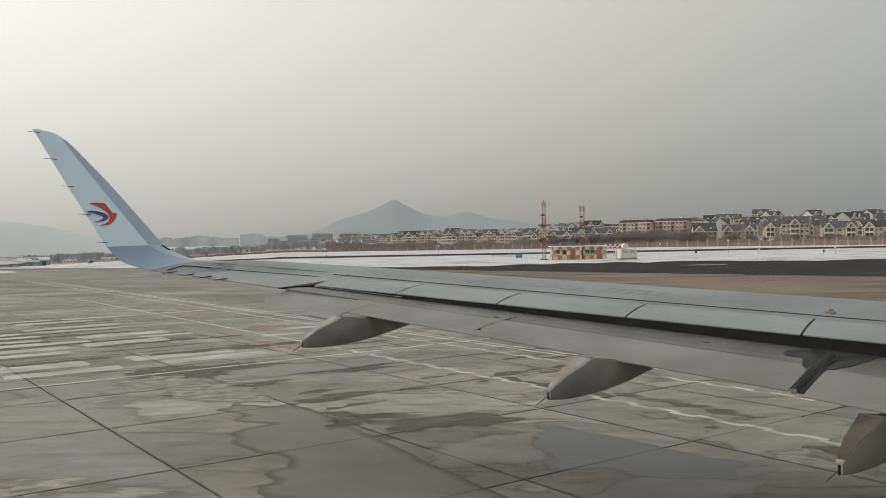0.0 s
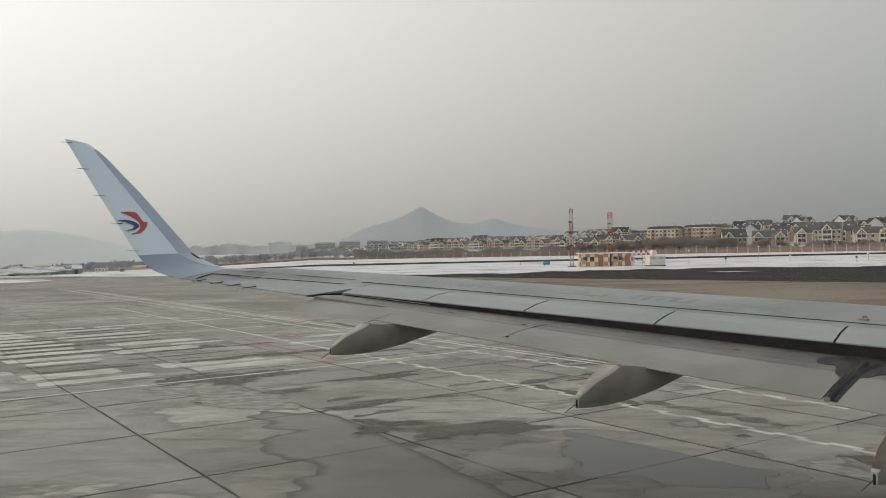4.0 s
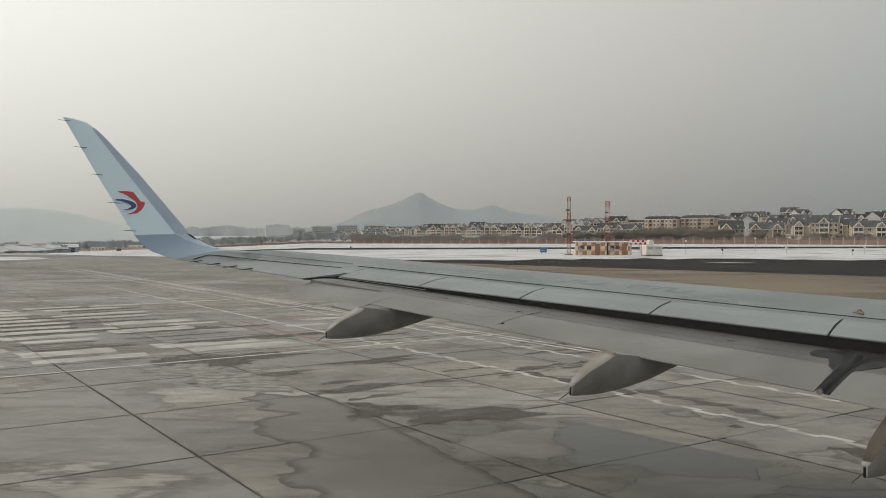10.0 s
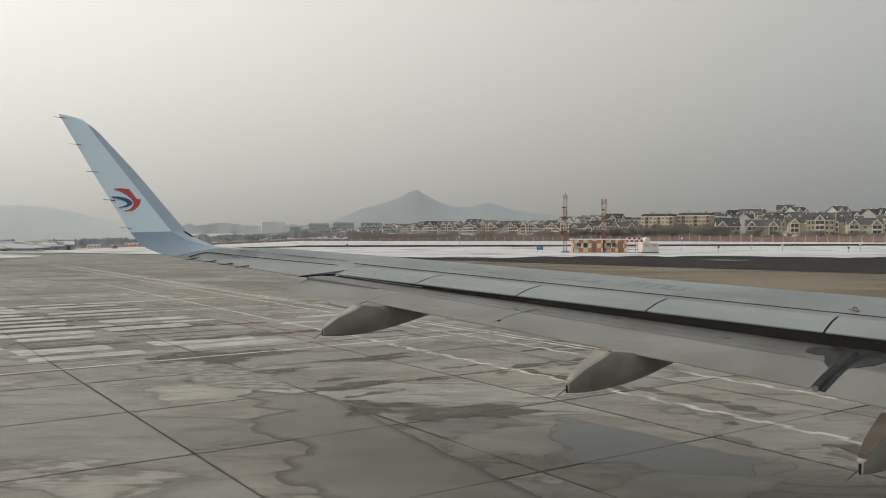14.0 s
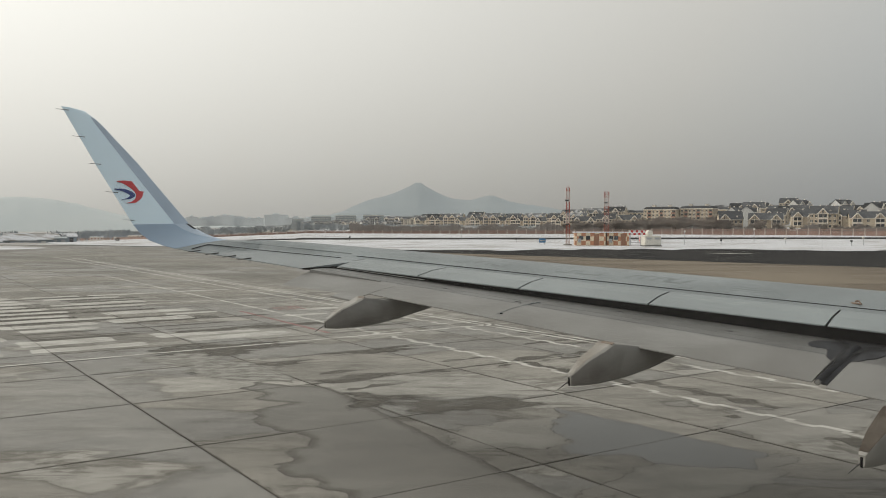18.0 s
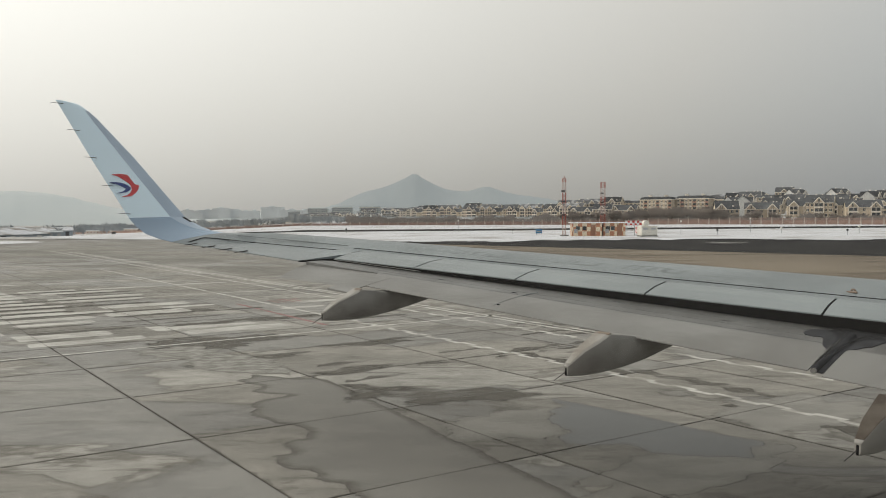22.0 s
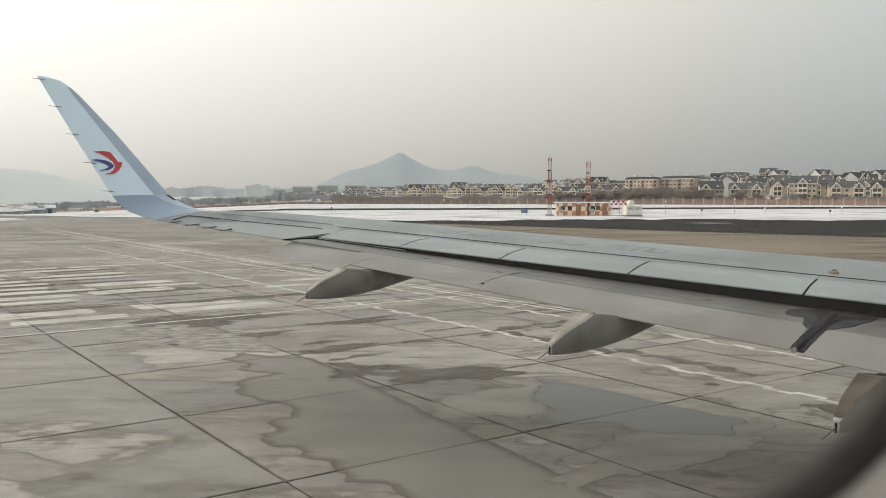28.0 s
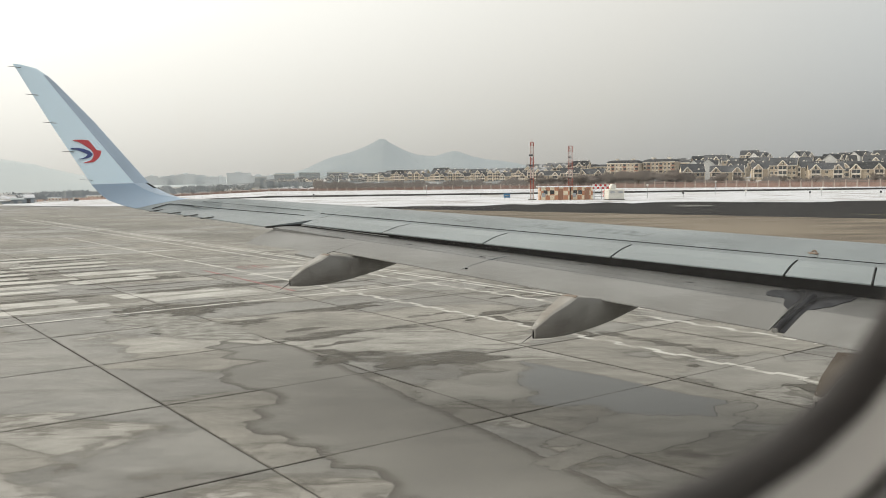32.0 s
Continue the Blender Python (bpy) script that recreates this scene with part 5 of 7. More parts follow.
def put_copy(proto, az, r, z, turn, sc=1.0):
    x, y = polar(az, r)
    c = copy_thing(proto, pose(x, y, z, 0, 0, turn))
    sc *= proto.scale.x
    c.scale = (sc, sc, sc)
    return c


def hill_z(az, r):
    """The town climbs gently behind the boundary wall, more steeply to the forward side."""
    return 1.5 + max(0, min(r, 640) - 430) * (0.006 + 0.044 * max(0, min(1, (az - 9) / 14)))


# sloping ground under the town
bm = bmesh.new()
cols = []
for i in range(61):
    az = -30 + 96 * i / 60
    cols.append([bm.verts.new((*polar(az, r), (hill_z(az, r) - 0.6 if r > 372 and az > -12 else -0.3) + fall(*polar(az, r)))) for r in (360, 372, 440, 500, 600, 720, 860, 1050, 1300)])
for a, b in zip(cols, cols[1:]):
    for j in range(8):
        bm.faces.new((a[j], b[j], b[j + 1], a[j + 1]))
bmesh.ops.recalc_face_normals(bm, faces=bm.faces)
town = part("town_ground", bm, M_GRASS, smooth=True)
tagged(town, "brown winter slope under the houses with thin snow", "ground", kind="structure")

rnd = random.Random(5)
x, y = polar(20.3, 430)
A1 = town_house((x, y, hill_z(20.3, 430)), -22, 19, 9.5, 2, (-6.0, 6.0), M_ROOF, M_CREAM, "cream rendered terrace house with slate roof and two gables")
x, y = polar(18.2, 418)
A2 = town_house((x, y, hill_z(18.2, 418)), -10, 13, 12, 2, (-3.5,), M_ROOF, M_CREAM, "small cream house with steep dark slate roof")
x, y = polar(22.9, 462)
A5 = town_house((x, y, hill_z(22.9, 462)), -18, 24, 10, 2, (-8.5, 0, 8.5), M_ROOF, M_CREAM, "long cream terrace house with slate roof on the slope", True)
x, y = polar(23.6, 440)
A6 = town_house((x, y, hill_z(23.6, 440)), -30, 15, 11, 3, (0.0,), M_ROOF, M_CREAM, "tall pale terrace house with one gable and slate roof")
x, y = polar(19.3, 470)
A7 = town_house((x, y, hill_z(19.3, 470)), 60, 16, 10, 3, (-4.0, 4.0), M_ROOF, M_GREY_WALL, "grey rendered house end under a steep slate roof", True)
x, y = polar(5.5, 860)
A3 = town_house((x, y, hill_z(5.5, 860)), -6, 22, 11, 3, (-8.0, 0, 8.0), M_ROOF_SNOW, M_CREAM, "tall cream terrace house with snow-dusted roof", True)
x, y = polar(0.5, 1060)
A4 = town_house((x, y, hill_z(0.5, 1060)), -2, 24, 11, 3, (-8.5, 8.5), M_ROOF_SNOW, M_CREAM_TRIM, "pale rendered terrace house with snow-dusted roof", True)
# its grey wall colour stands in for haze at this end of town
x, y = polar(-4.6, 1090)
A8 = town_house((x, y, hill_z(-4.6, 1090)), 8, 22, 11, 3, (-7.0, 6.0), M_ROOF_SNOW, M_GREY_WALL, "dull grey terrace house dim in the haze", True)
x, y = polar(-0.2, 1010)
A9 = town_house((x, y, hill_z(-0.2, 1010)), -4, 20, 11, 4, (0.0,), M_ROOF, M_BRICK_PALE, "tall brown terrace house with slate roof", True)
x, y = polar(22.0, 545)
A5 = town_house((x, y, hill_z(22, 545)), -18, 24, 10, 2, (-8.5, 0, 8.5), M_ROOF, M_CREAM, "long cream terrace house with slate roof on the slope", True)
# the front row, and the rows that climb behind it
for k, (r, az0, az1, step) in enumerate(((432, 25.9, 49, 2.75), (466, 25.0, 49, 3.1), (500, 18.6, 44, 3.0), (536, 19.6, 38, 2.9), (574, 18.8, 36, 2.9), (612, 20.0, 33, 2.8), (655, 19.0, 32, 3.2))):
    az = az0
    while az < az1:
        p = rnd.choice((A1, A1, A1, A6) if k == 0 else (A5, A1, A2, A6, A7))
        rr_ = r + rnd.uniform(-9, 9)
        put_copy(p, az, rr_, hill_z(az, rr_) + rnd.uniform(-1.2, 0.8), (60 if p is A7 else 0) - az + rnd.uniform(-16, 12))
        az += step * 0.80 * rnd.uniform(0.9, 1.15)
# the middle rows, paler with distance
for k in range(17):
    f = k / 16
    az, r = -1.2 + 10.6 * f, 980 - 420 * f + rnd.uniform(-8, 8)
    put_copy((A1, A6, A1, A3)[k % 4], az, r, hill_z(az, r) - 1.0 + rnd.uniform(-0.4, 0.4), -az - 22 + rnd.uniform(-5, 5), 1.25 - 0.33 * f)
for az, r in ((8.6, 760), (9.6, 720), (7.6, 840), (6.5, 900)):
    put_copy(rnd.choice((A3, A4)), az, r, hill_z(az, r) + rnd.uniform(0, 1.5), -az + rnd.uniform(-14, 14))
for az, r in ((-1.4, 1090), (-0.4, 1070), (1.5, 1030), (2.4, 1000), (3.3, 960), (4.2, 920), (5.1, 900), (-0.3, 1180), (0.9, 1150), (1.8, 1130), (-2.4, 1120), (-3.3, 1130), (2.8, 1090), (3.8, 1040), (4.8, 1000), (5.7, 980)):
    put_copy(rnd.choice((A3, A9, A4, A4)), az, r, hill_z(az, r) + rnd.uniform(-1, 1), -az + rnd.uniform(-14, 14))
# two gabled rows that climb behind the shelters
az = 9.3
while az < 12.4:
    r = rnd.uniform(515, 560)
    put_copy(rnd.choice((A3, A1, A6, A1)), az, r, hill_z(az, r) + rnd.uniform(-2.0, -0.8), -az + rnd.uniform(-24, -4), rnd.uniform(0.9, 1.05))
    az += rnd.uniform(1.3, 1.75)
az = 8.6
while az < 12.9:
    r = rnd.uniform(610, 650)
    put_copy(rnd.choice((A3, A6, A3)), az, r, hill_z(az, r) + 0.25 * (az - 7) + rnd.uniform(-0.5, 0.5), -az + rnd.uniform(-20, 0), 1.05)
    az += rnd.uniform(1.3, 1.8)
# apartment blocks with cupolas
x, y = polar(11.9, 660)
B1 = apartment((x, y, hill_z(11.9, 660)), -12, 17, 13, 3, M_CREAM, M_ROOF, "cream apartment block with dark mansard roof", cupola=0)
x, y = polar(14.1, 632)
B2 = apartment((x, y, hill_z(14.1, 632) + 0.2), -33, 26, 13, 3, M_CREAM, M_ROOF, "long cream apartment block with roof cupolas", cupola=2)
B2.scale = (0.88, 0.88, 0.88)
B1.scale = (0.84, 0.84, 0.84)
put_copy(B2, 16.35, 632, hill_z(16.35, 632) - 0.6, -35)
put_copy(B1, 10.6, 760, hill_z(10.6, 760), -10)
put_copy(B1, 12.9, 715, hill_z(12.9, 715), -16)
put_copy(B2, 9.2, 900, hill_z(9.2, 900), -12)
put_copy(B1, 17.6, 690, hill_z(17.6, 690) - 1, -20)
x, y = polar(19.6, 760)
B3 = apartment((x, y, hill_z(19.6, 760) - 4), -19, 62, 14, 4, M_CREAM_TRIM, M_ROOF_SNOW, "long pale apartment block behind the houses", far=True)
put_copy(B3, 25.5, 800, hill_z(25.5, 800) - 6, -24)
# grey blocks at the town's far end, haze put into wall and window colours
x, y = polar(-5.5, 1150)
C1 = apartment((x, y, 2), 4, 34, 15, 5, M_BLOCK, M_BLOCK, "grey hazy apartment block at the far end of town", far=True)
C1.matrix_basis = pose(*polar(-7.9, 1560), 1, 0, 0, 4)
for az, r, s in ((-6.3, 1560, 1.06), (-4.5, 1540, 1.08), (-9.4, 1640, 0.62), (-0.9, 1650, 1.0)):
    put_copy(C1, az, r, 2, -az + rnd.uniform(-6, 6), s)
# small houses scattered before them
for k in range(22):
    az, r = -8.8 + 14.3 * k / 22 + rnd.uniform(-0.25, 0.25), rnd.uniform(960, 1280)
    put_copy(rnd.choice((A8, A8, A8, A4) if az < -2.5 else (A3, A4, A9, A8)), az, r, hill_z(az, r) - rnd.uniform(0, 1.5) - (2.4 if az < -1 else 0), -az + rnd.uniform(-38, 38), rnd.uniform(0.6, 0.9) if az < -1 else rnd.uniform(0.7, 1.25))
# far skyline, the haze put into its pale blue-grey colour
sk = rnd
for i in range(34):
    az = -16.5 + 20 * i / 34 + sk.uniform(-0.2, 0.2)
    r = sk.uniform(2050, 2500)
    hgt = sk.uniform(12, 24) * (1.1 if -14.5 < az < -10.5 else 0.85)
    w = sk.uniform(24, 60)
    x, y = polar(az, r)
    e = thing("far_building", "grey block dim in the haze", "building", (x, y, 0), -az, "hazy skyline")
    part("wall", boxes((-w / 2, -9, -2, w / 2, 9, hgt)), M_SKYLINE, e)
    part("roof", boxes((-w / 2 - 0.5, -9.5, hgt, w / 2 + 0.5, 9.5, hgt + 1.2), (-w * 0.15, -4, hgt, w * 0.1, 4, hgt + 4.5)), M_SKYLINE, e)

# ochre school complex on the slope, and the wooded hill above it


def school(at, turn, w, d, storeys, gables=0):
    h = storeys * 3.6
    e = thing("school_building", "ochre rendered school building with rows of windows", "building", at, turn, "school complex")
    part("wall", boxes((-w / 2, -d / 2, -8, w / 2, d / 2, h)), M_YELLOW_WALL, e)
    part("parapet", boxes((-w / 2 - 0.3, -d / 2 - 0.3, h, w / 2 + 0.3, d / 2 + 0.3, h + 0.9)), M_CREAM_TRIM, e)
    k = int(w / 4)
    for i in range(k):
        for s in range(storeys):
            add_window(e, W_WIDE, -w / 2 + (i + 0.5) * w / k, -d / 2 - 0.02, s * 3.6 + 1.1, False)
    for g in range(gables):
        x = -w / 2 + (g + 0.5) * w / gables
        gw = w / gables
        part("gable", prism(bmesh.new(), x - gw / 2, x + gw / 2, -d / 2, d / 2, h + 0.9, 3.0), M_YELLOW_WALL, e)
        part("roof", gable_block(bmesh.new(), x - gw / 2, x + gw / 2, -d / 2, d / 2, h + 1.0, 3.0, "y", 0.3), M_BRICK, e)
    part("stair_tower", boxes((w / 2 - 8, -d / 2 - 2, -8, w / 2, d / 2, h + 5)), M_YELLOW_WALL, e)
    return e


for az, r, w, st, g in ((32.2, 640, 34, 4, 4), (37.0, 650, 76, 4, 0), (42.0, 650, 56, 5, 0), (47.5, 640, 84, 5, 0), (54.0, 620, 70, 5, 0)):
    x, y = polar(az, r)
    school((x, y, hill_z(az, r) + 3), -az, w, 18, st, g)
bm = bmesh.new()
grid = []
for i in range(49):
    row = []
    for j in range(25):
        az, r = 30 + 20 * i / 48, 700 + 420 * j / 24
        h = 62 * math.exp(-abs((az - 39.5) / 5.2) ** 2.4) * math.exp(-abs((r - 920) / 150) ** 2.2)
        row.append(bm.verts.new((*polar(az, r), hill_z(az, r) - 1.5 + h + 2.0 * noise.noise(Vector((az * 1.5, r * 0.02, 0))) * min(1, h / 8))))
    grid.append(row)
for a, b in zip(grid, grid[1:]):
    for j in range(24):
        bm.faces.new((a[j], b[j], b[j + 1], a[j + 1]))
bmesh.ops.recalc_face_normals(bm, faces=bm.faces)
hill = part("wooded_hill", bm, M_WOODS, smooth=True)
tagged(hill, "dark wooded hill rising behind the school", "hill", kind="structure")
verts, faces = [], []
for k in range(2600):
    az, r = rnd.uniform(32, 48), rnd.uniform(750, 1060)
    h = 62 * math.exp(-abs((az - 39.5) / 5.2) ** 2.4) * math.exp(-abs((r - 920) / 150) ** 2.2)
    if h < 4:
        continue
    x, y = polar(az, r)
    z = hill_z(az, r) - 2.0 + h
    s = rnd.uniform(1.4, 3.4)
    for m in range(3):
        a = rnd.uniform(0, 6.28)
        i0 = len(verts)
        verts += [(x + s * 0.7 * math.cos(a), y + s * 0.7 * math.sin(a), z + s * 0.2), (x + s * 0.7 * math.cos(a + 2.1), y + s * 0.7 * math.sin(a + 2.1), z + s * 0.3),
                  (x + s * 0.6 * math.cos(a + 4.2), y + s * 0.6 * math.sin(a + 4.2), z + s * 0.2), (x + rnd.uniform(-0.4, 0.4), y, z + s * rnd.uniform(1.2, 1.8))]
        faces += [(i0, i0 + 1, i0 + 3), (i0 + 1, i0 + 2, i0 + 3), (i0 + 2, i0, i0 + 3)]
me = bpy.data.meshes.new("hill_woods")
me.from_pydata(verts, [], faces)
me.materials.append(M_WOODS)
tagged(new("hill_woods", me), "dark bare woods covering the hill", "woods", kind="stuff")


# ---- boundary wall ----
fence = thing("boundary_wall", "red-brown boundary wall with pale posts along the field", "wall")
fence["kind"] = "structure"
FP = [(-96 - 2.55 * i, 346.0 + 2.82 * i) for i in range(40, 0, -1)] + [(-96 + 3.8 * i, 346.0) for i in range(45)]
last = math.degrees(math.atan2(FP[-1][0], FP[-1][1]))
FP += [polar(last + 0.6165 * i, 353.2) for i in range(1, 69)]
panel_me = None
post_me = mesh_of("post", boxes((-0.20, -0.20, -0.4, 0.20, 0.20, 2.55), (-0.26, -0.26, 2.55, 0.26, 0.26, 2.7)), M_POST)
for (xa, ya), (xb, yb) in zip(FP, FP[1:]):
    t = math.degrees(math.atan2(yb - ya, xb - xa))
    ln = math.hypot(xb - xa, yb - ya)
    o = part("post", post_me, None, fence)
    low = Matrix.Diagonal((1, 1, max(0.45, min(1.0, 0.52 + 0.024 * math.degrees(math.atan2(xa, ya)))), 1))
    o.matrix_basis = pose(xa, ya, fall(xa, ya), 0, 0, t) @ low
    if abs(ln - 3.8) < 0.03 and panel_me is not None:
        o = part("panel", panel_me, None, fence)
    else:
        b = boxes((0.28, -0.12, -0.4, ln - 0.28, 0.12, 1.55), (0.28, -0.16, 2.05, ln - 0.28, 0.16, 2.25), (0.28, -0.16, 1.55, ln - 0.28, 0.16, 1.68))
        for k in range(6):
            box(b, 0.5 + k * (ln - 1.0) / 5 - 0.05, -0.05, 1.6, 0.5 + k * (ln - 1.0) / 5 + 0.05, 0.05, 2.1)
        panel_me = mesh_of("panel", b, M_FENCE)
        o = part("panel", panel_me, None, fence)
    o.matrix_basis = pose(xa, ya, fall(xa, ya), 0, 0, t) @ low


# ---- bare trees and shrubs ----
def bare_tree(name, seed, height, spread_w, twigs, label, low=False, limb=0.07, reach=0.2):
    r = random.Random(seed)
    e = thing(name, label, "tree" if not low else "shrub", group="bare trees by the wall")
    b = bmesh.new()
    limbs = []
    if not low:
        rod(b, (0, 0, -0.5), (0.1, 0.05, height * 0.45), 0.16, 0.10, 7)
    for k in range(7 if not low else 9):
        a = r.uniform(0, 6.28)
        z0 = height * (r.uniform(0.25, 0.45) if not low else 0)
        tip = Vector((math.cos(a) * spread_w * r.uniform(0.4, 0.9), math.sin(a) * spread_w * r.uniform(0.4, 0.9), height * r.uniform(0.6, 0.95)))
        base = Vector((0.05, 0.03, z0 - (0.2 if low else 0)))
        rod(b, base, tip, limb, limb * 0.35, 5)
        limbs.append((base, tip))
    part("trunk", b, M_BARK, e)
    verts, faces = [], []
    for k in range(twigs):
        base, tip = r.choice(limbs)
        p = base.lerp(tip, r.uniform(0.3, 1.0))
        d = Vector((r.gauss(0, 0.6), r.gauss(0, 0.6), r.uniform(0.2, 1.0))).normalized() * r.uniform(0.5, 1.3) * height * reach
        s = Vector((r.gauss(0, 1), r.gauss(0, 1), 0)).normalized() * r.uniform(0.010, 0.030)
        i0 = len(verts)
        verts += [p - s, p + s, p + d * 0.6 + s * 0.8, p + d]
        faces += [(i0, i0 + 1, i0 + 2), (i0, i0 + 2, i0 + 3)]
    m2 = bpy.data.meshes.new("crown")
    m2.from_pydata([tuple(v) for v in verts], [], faces)
    m2.materials.append(M_TWIG)
    part("crown", m2, None, e)
    return e


T1 = bare_tree("bare_tree", 1, 6.6, 2.4, 1900, "leafless brown tree beside the boundary wall")
T2 = bare_tree("bare_tree", 2, 5.4, 2.3, 1800, "leafless brown tree with a wide crown by the wall")
S1 = bare_tree("shrub", 3, 3.2, 2.6, 1500, "leafless dark shrub behind the boundary wall", True)
protos = [T1, T2, S1, S1]
T1.matrix_basis = pose(*polar(11.2, 372), 0)
T2.matrix_basis = pose(*polar(12.4, 380), 0)
S1.matrix_basis = pose(*polar(13.1, 366), 0)
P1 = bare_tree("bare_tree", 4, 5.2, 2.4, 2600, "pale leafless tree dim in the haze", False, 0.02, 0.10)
# trunk and crown both take the twig colour paled for haze
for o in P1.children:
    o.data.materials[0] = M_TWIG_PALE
P1.matrix_basis = pose(*polar(-23.5, 420), fall(*polar(-23.5, 420)) - 0.1)
for k in range(16):
    az = rnd.uniform(-31, -8) if k < 9 else rnd.uniform(-27, -18)
    x, y = polar(az, rnd.uniform(470, 600))
    c = copy_thing(P1, pose(x, y, fall(x, y) - 0.2, 0, 0, rnd.uniform(0, 360)))
    s = rnd.uniform(0.6, 0.9)
    c.scale = (s * 1.3, s * 1.3, s)
for k in range(96):
    az = rnd.uniform(8.6, 18.5)
    c = copy_thing(rnd.choice((T1, T2)), pose(*polar(az, rnd.uniform(372, 440)), -0.2, 0, 0, rnd.uniform(0, 360)))
    s = rnd.uniform(0.7, 1.1)
    c.scale = (s * 1.5, s * 1.5, s)
for k in range(26):
    az = rnd.uniform(12.7, 17.4)
    c = copy_thing(rnd.choice((T1, T2)), pose(*polar(az, rnd.uniform(440, 500)), 0.6, 0, 0, rnd.uniform(0, 360)))
    s = rnd.uniform(1.0, 1.4)
    c.scale = (s * 1.4, s * 1.4, s)
for k in range(130):
    az = rnd.uniform(8, 47)
    if 11 < az < 17 or rnd.random() < 0.75:
        r = rnd.uniform(362, 392) / max(math.cos(radians(az)) if az < 12 else 0.98, 0.8)
        c = copy_thing(rnd.choice(protos), pose(*polar(az, r), -0.2, 0, 0, rnd.uniform(0, 360)))
        s = rnd.uniform(0.7, 1.15)
        c.scale = (s * 1.2, s * 1.2, s)
# scrub before the houses
verts, faces = [], []
for k in range(36000):
    az = rnd.uniform(-6, 46)
    r = rnd.uniform(376, 412)
    x, y = polar(az, r)
    thick = 0.75 + 0.75 * noise.noise(Vector((az * 0.8, 4.0, 0))) + 0.4 * noise.noise(Vector((az * 3.1, 9.0, 0)))
    if thick < 0.25:
        continue
    hgt = rnd.uniform(0.8, 1.0) * rnd.uniform(1.5, 4.6) * thick
    w = rnd.uniform(0.012, 0.05)
    a = rnd.uniform(0, 6.28)
    i0 = len(verts)
    dx, dy, lean = w * math.cos(a), w * math.sin(a), rnd.uniform(-1.6, 1.6)
    verts += [(x - dx, y - dy, -0.4), (x + dx, y + dy, -0.4), (x + lean, y, hgt), (x + lean * 0.3 - dy * 3, y + dx * 3, hgt * 0.7)]
    faces += [(i0, i0 + 1, i0 + 2), (i0, i0 + 2, i0 + 3)]
me = bpy.data.meshes.new("roadside_scrub")
me.from_pydata(verts, [], faces)
me.materials.append(M_TWIG_GREY)
tagged(new("roadside_scrub", me), "grey-brown leafless scrub behind the boundary wall", "scrub", kind="stuff")
# a line of far woods, dimmed by haze put into the twig colour
verts, faces = [], []
for k in range(12000):
    az = rnd.uniform(-32, 19)
    r = rnd.uniform(430, 900) if az < 9.5 else rnd.uniform(400, 560)
    x, y = polar(az, r)
    hgt = rnd.uniform(0.6, 2.6) * (1.0 + 0.7 * noise.noise(Vector((az * 0.9, 0, 0))))
    w = rnd.uniform(0.06, 0.30)
    a = rnd.uniform(0, 6.28)
    i0 = len(verts)
    z0 = (hill_z(az, r) - 1.0 if az > -12 else 0) + fall(x, y)
    verts += [(x - w * math.cos(a), y - w * math.sin(a), z0), (x + w * math.cos(a), y + w * math.sin(a), z0), (x + rnd.uniform(-w, w), y, z0 + hgt), (x - w * math.sin(a), y + w * math.cos(a), z0 + hgt * 0.5)]
    faces += [(i0, i0 + 1, i0 + 2), (i0, i0 + 2, i0 + 3)]
for k in range(1000):
    az = rnd.uniform(-33, -5) if k < 620 else rnd.uniform(-29, -16)
    r = rnd.uniform(480, 700) if az < -15 else rnd.uniform(410, 640)
    thick = 0.75 + 0.7 * noise.noise(Vector((az * 0.7, 14.0, 0)))
    if thick < 0.3:
        continue
    cx, cy = polar(az, r)
    tall, wide = rnd.uniform(2.6, 6.0) * thick * (1.15 if az < -15 else 0.9), rnd.uniform(1.6, 3.6)
    for m in range(84):
        a, up, out = rnd.uniform(0, 6.28), rnd.uniform(0.05, 0.75), rnd.uniform(0.0, 1.0) ** 0.6
        x, y, z0 = cx + wide * 0.5 * out * math.cos(a), cy + wide * 0.5 * out * math.sin(a), tall * up - 0.3 + fall(cx, cy)
        ex, ez = wide * 0.45 * math.cos(a) + rnd.uniform(-0.3, 0.3), tall * rnd.uniform(0.15, 0.42) * (1.25 - 0.5 * out)
        w = rnd.uniform(0.012, 0.034)
        i0 = len(verts)
        verts += [(x - w, y, z0), (x + w, y, z0), (x + ex + w * 0.6, y + 0.2, z0 + ez * 0.7), (x + ex, y, z0 + ez)]
        faces += [(i0, i0 + 1, i0 + 2), (i0, i0 + 2, i0 + 3)]
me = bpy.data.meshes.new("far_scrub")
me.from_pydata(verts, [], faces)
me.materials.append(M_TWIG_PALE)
tagged(new("far_scrub", me), "leafless scrub between field and town, its colour paled for haze", "scrub", kind="stuff")


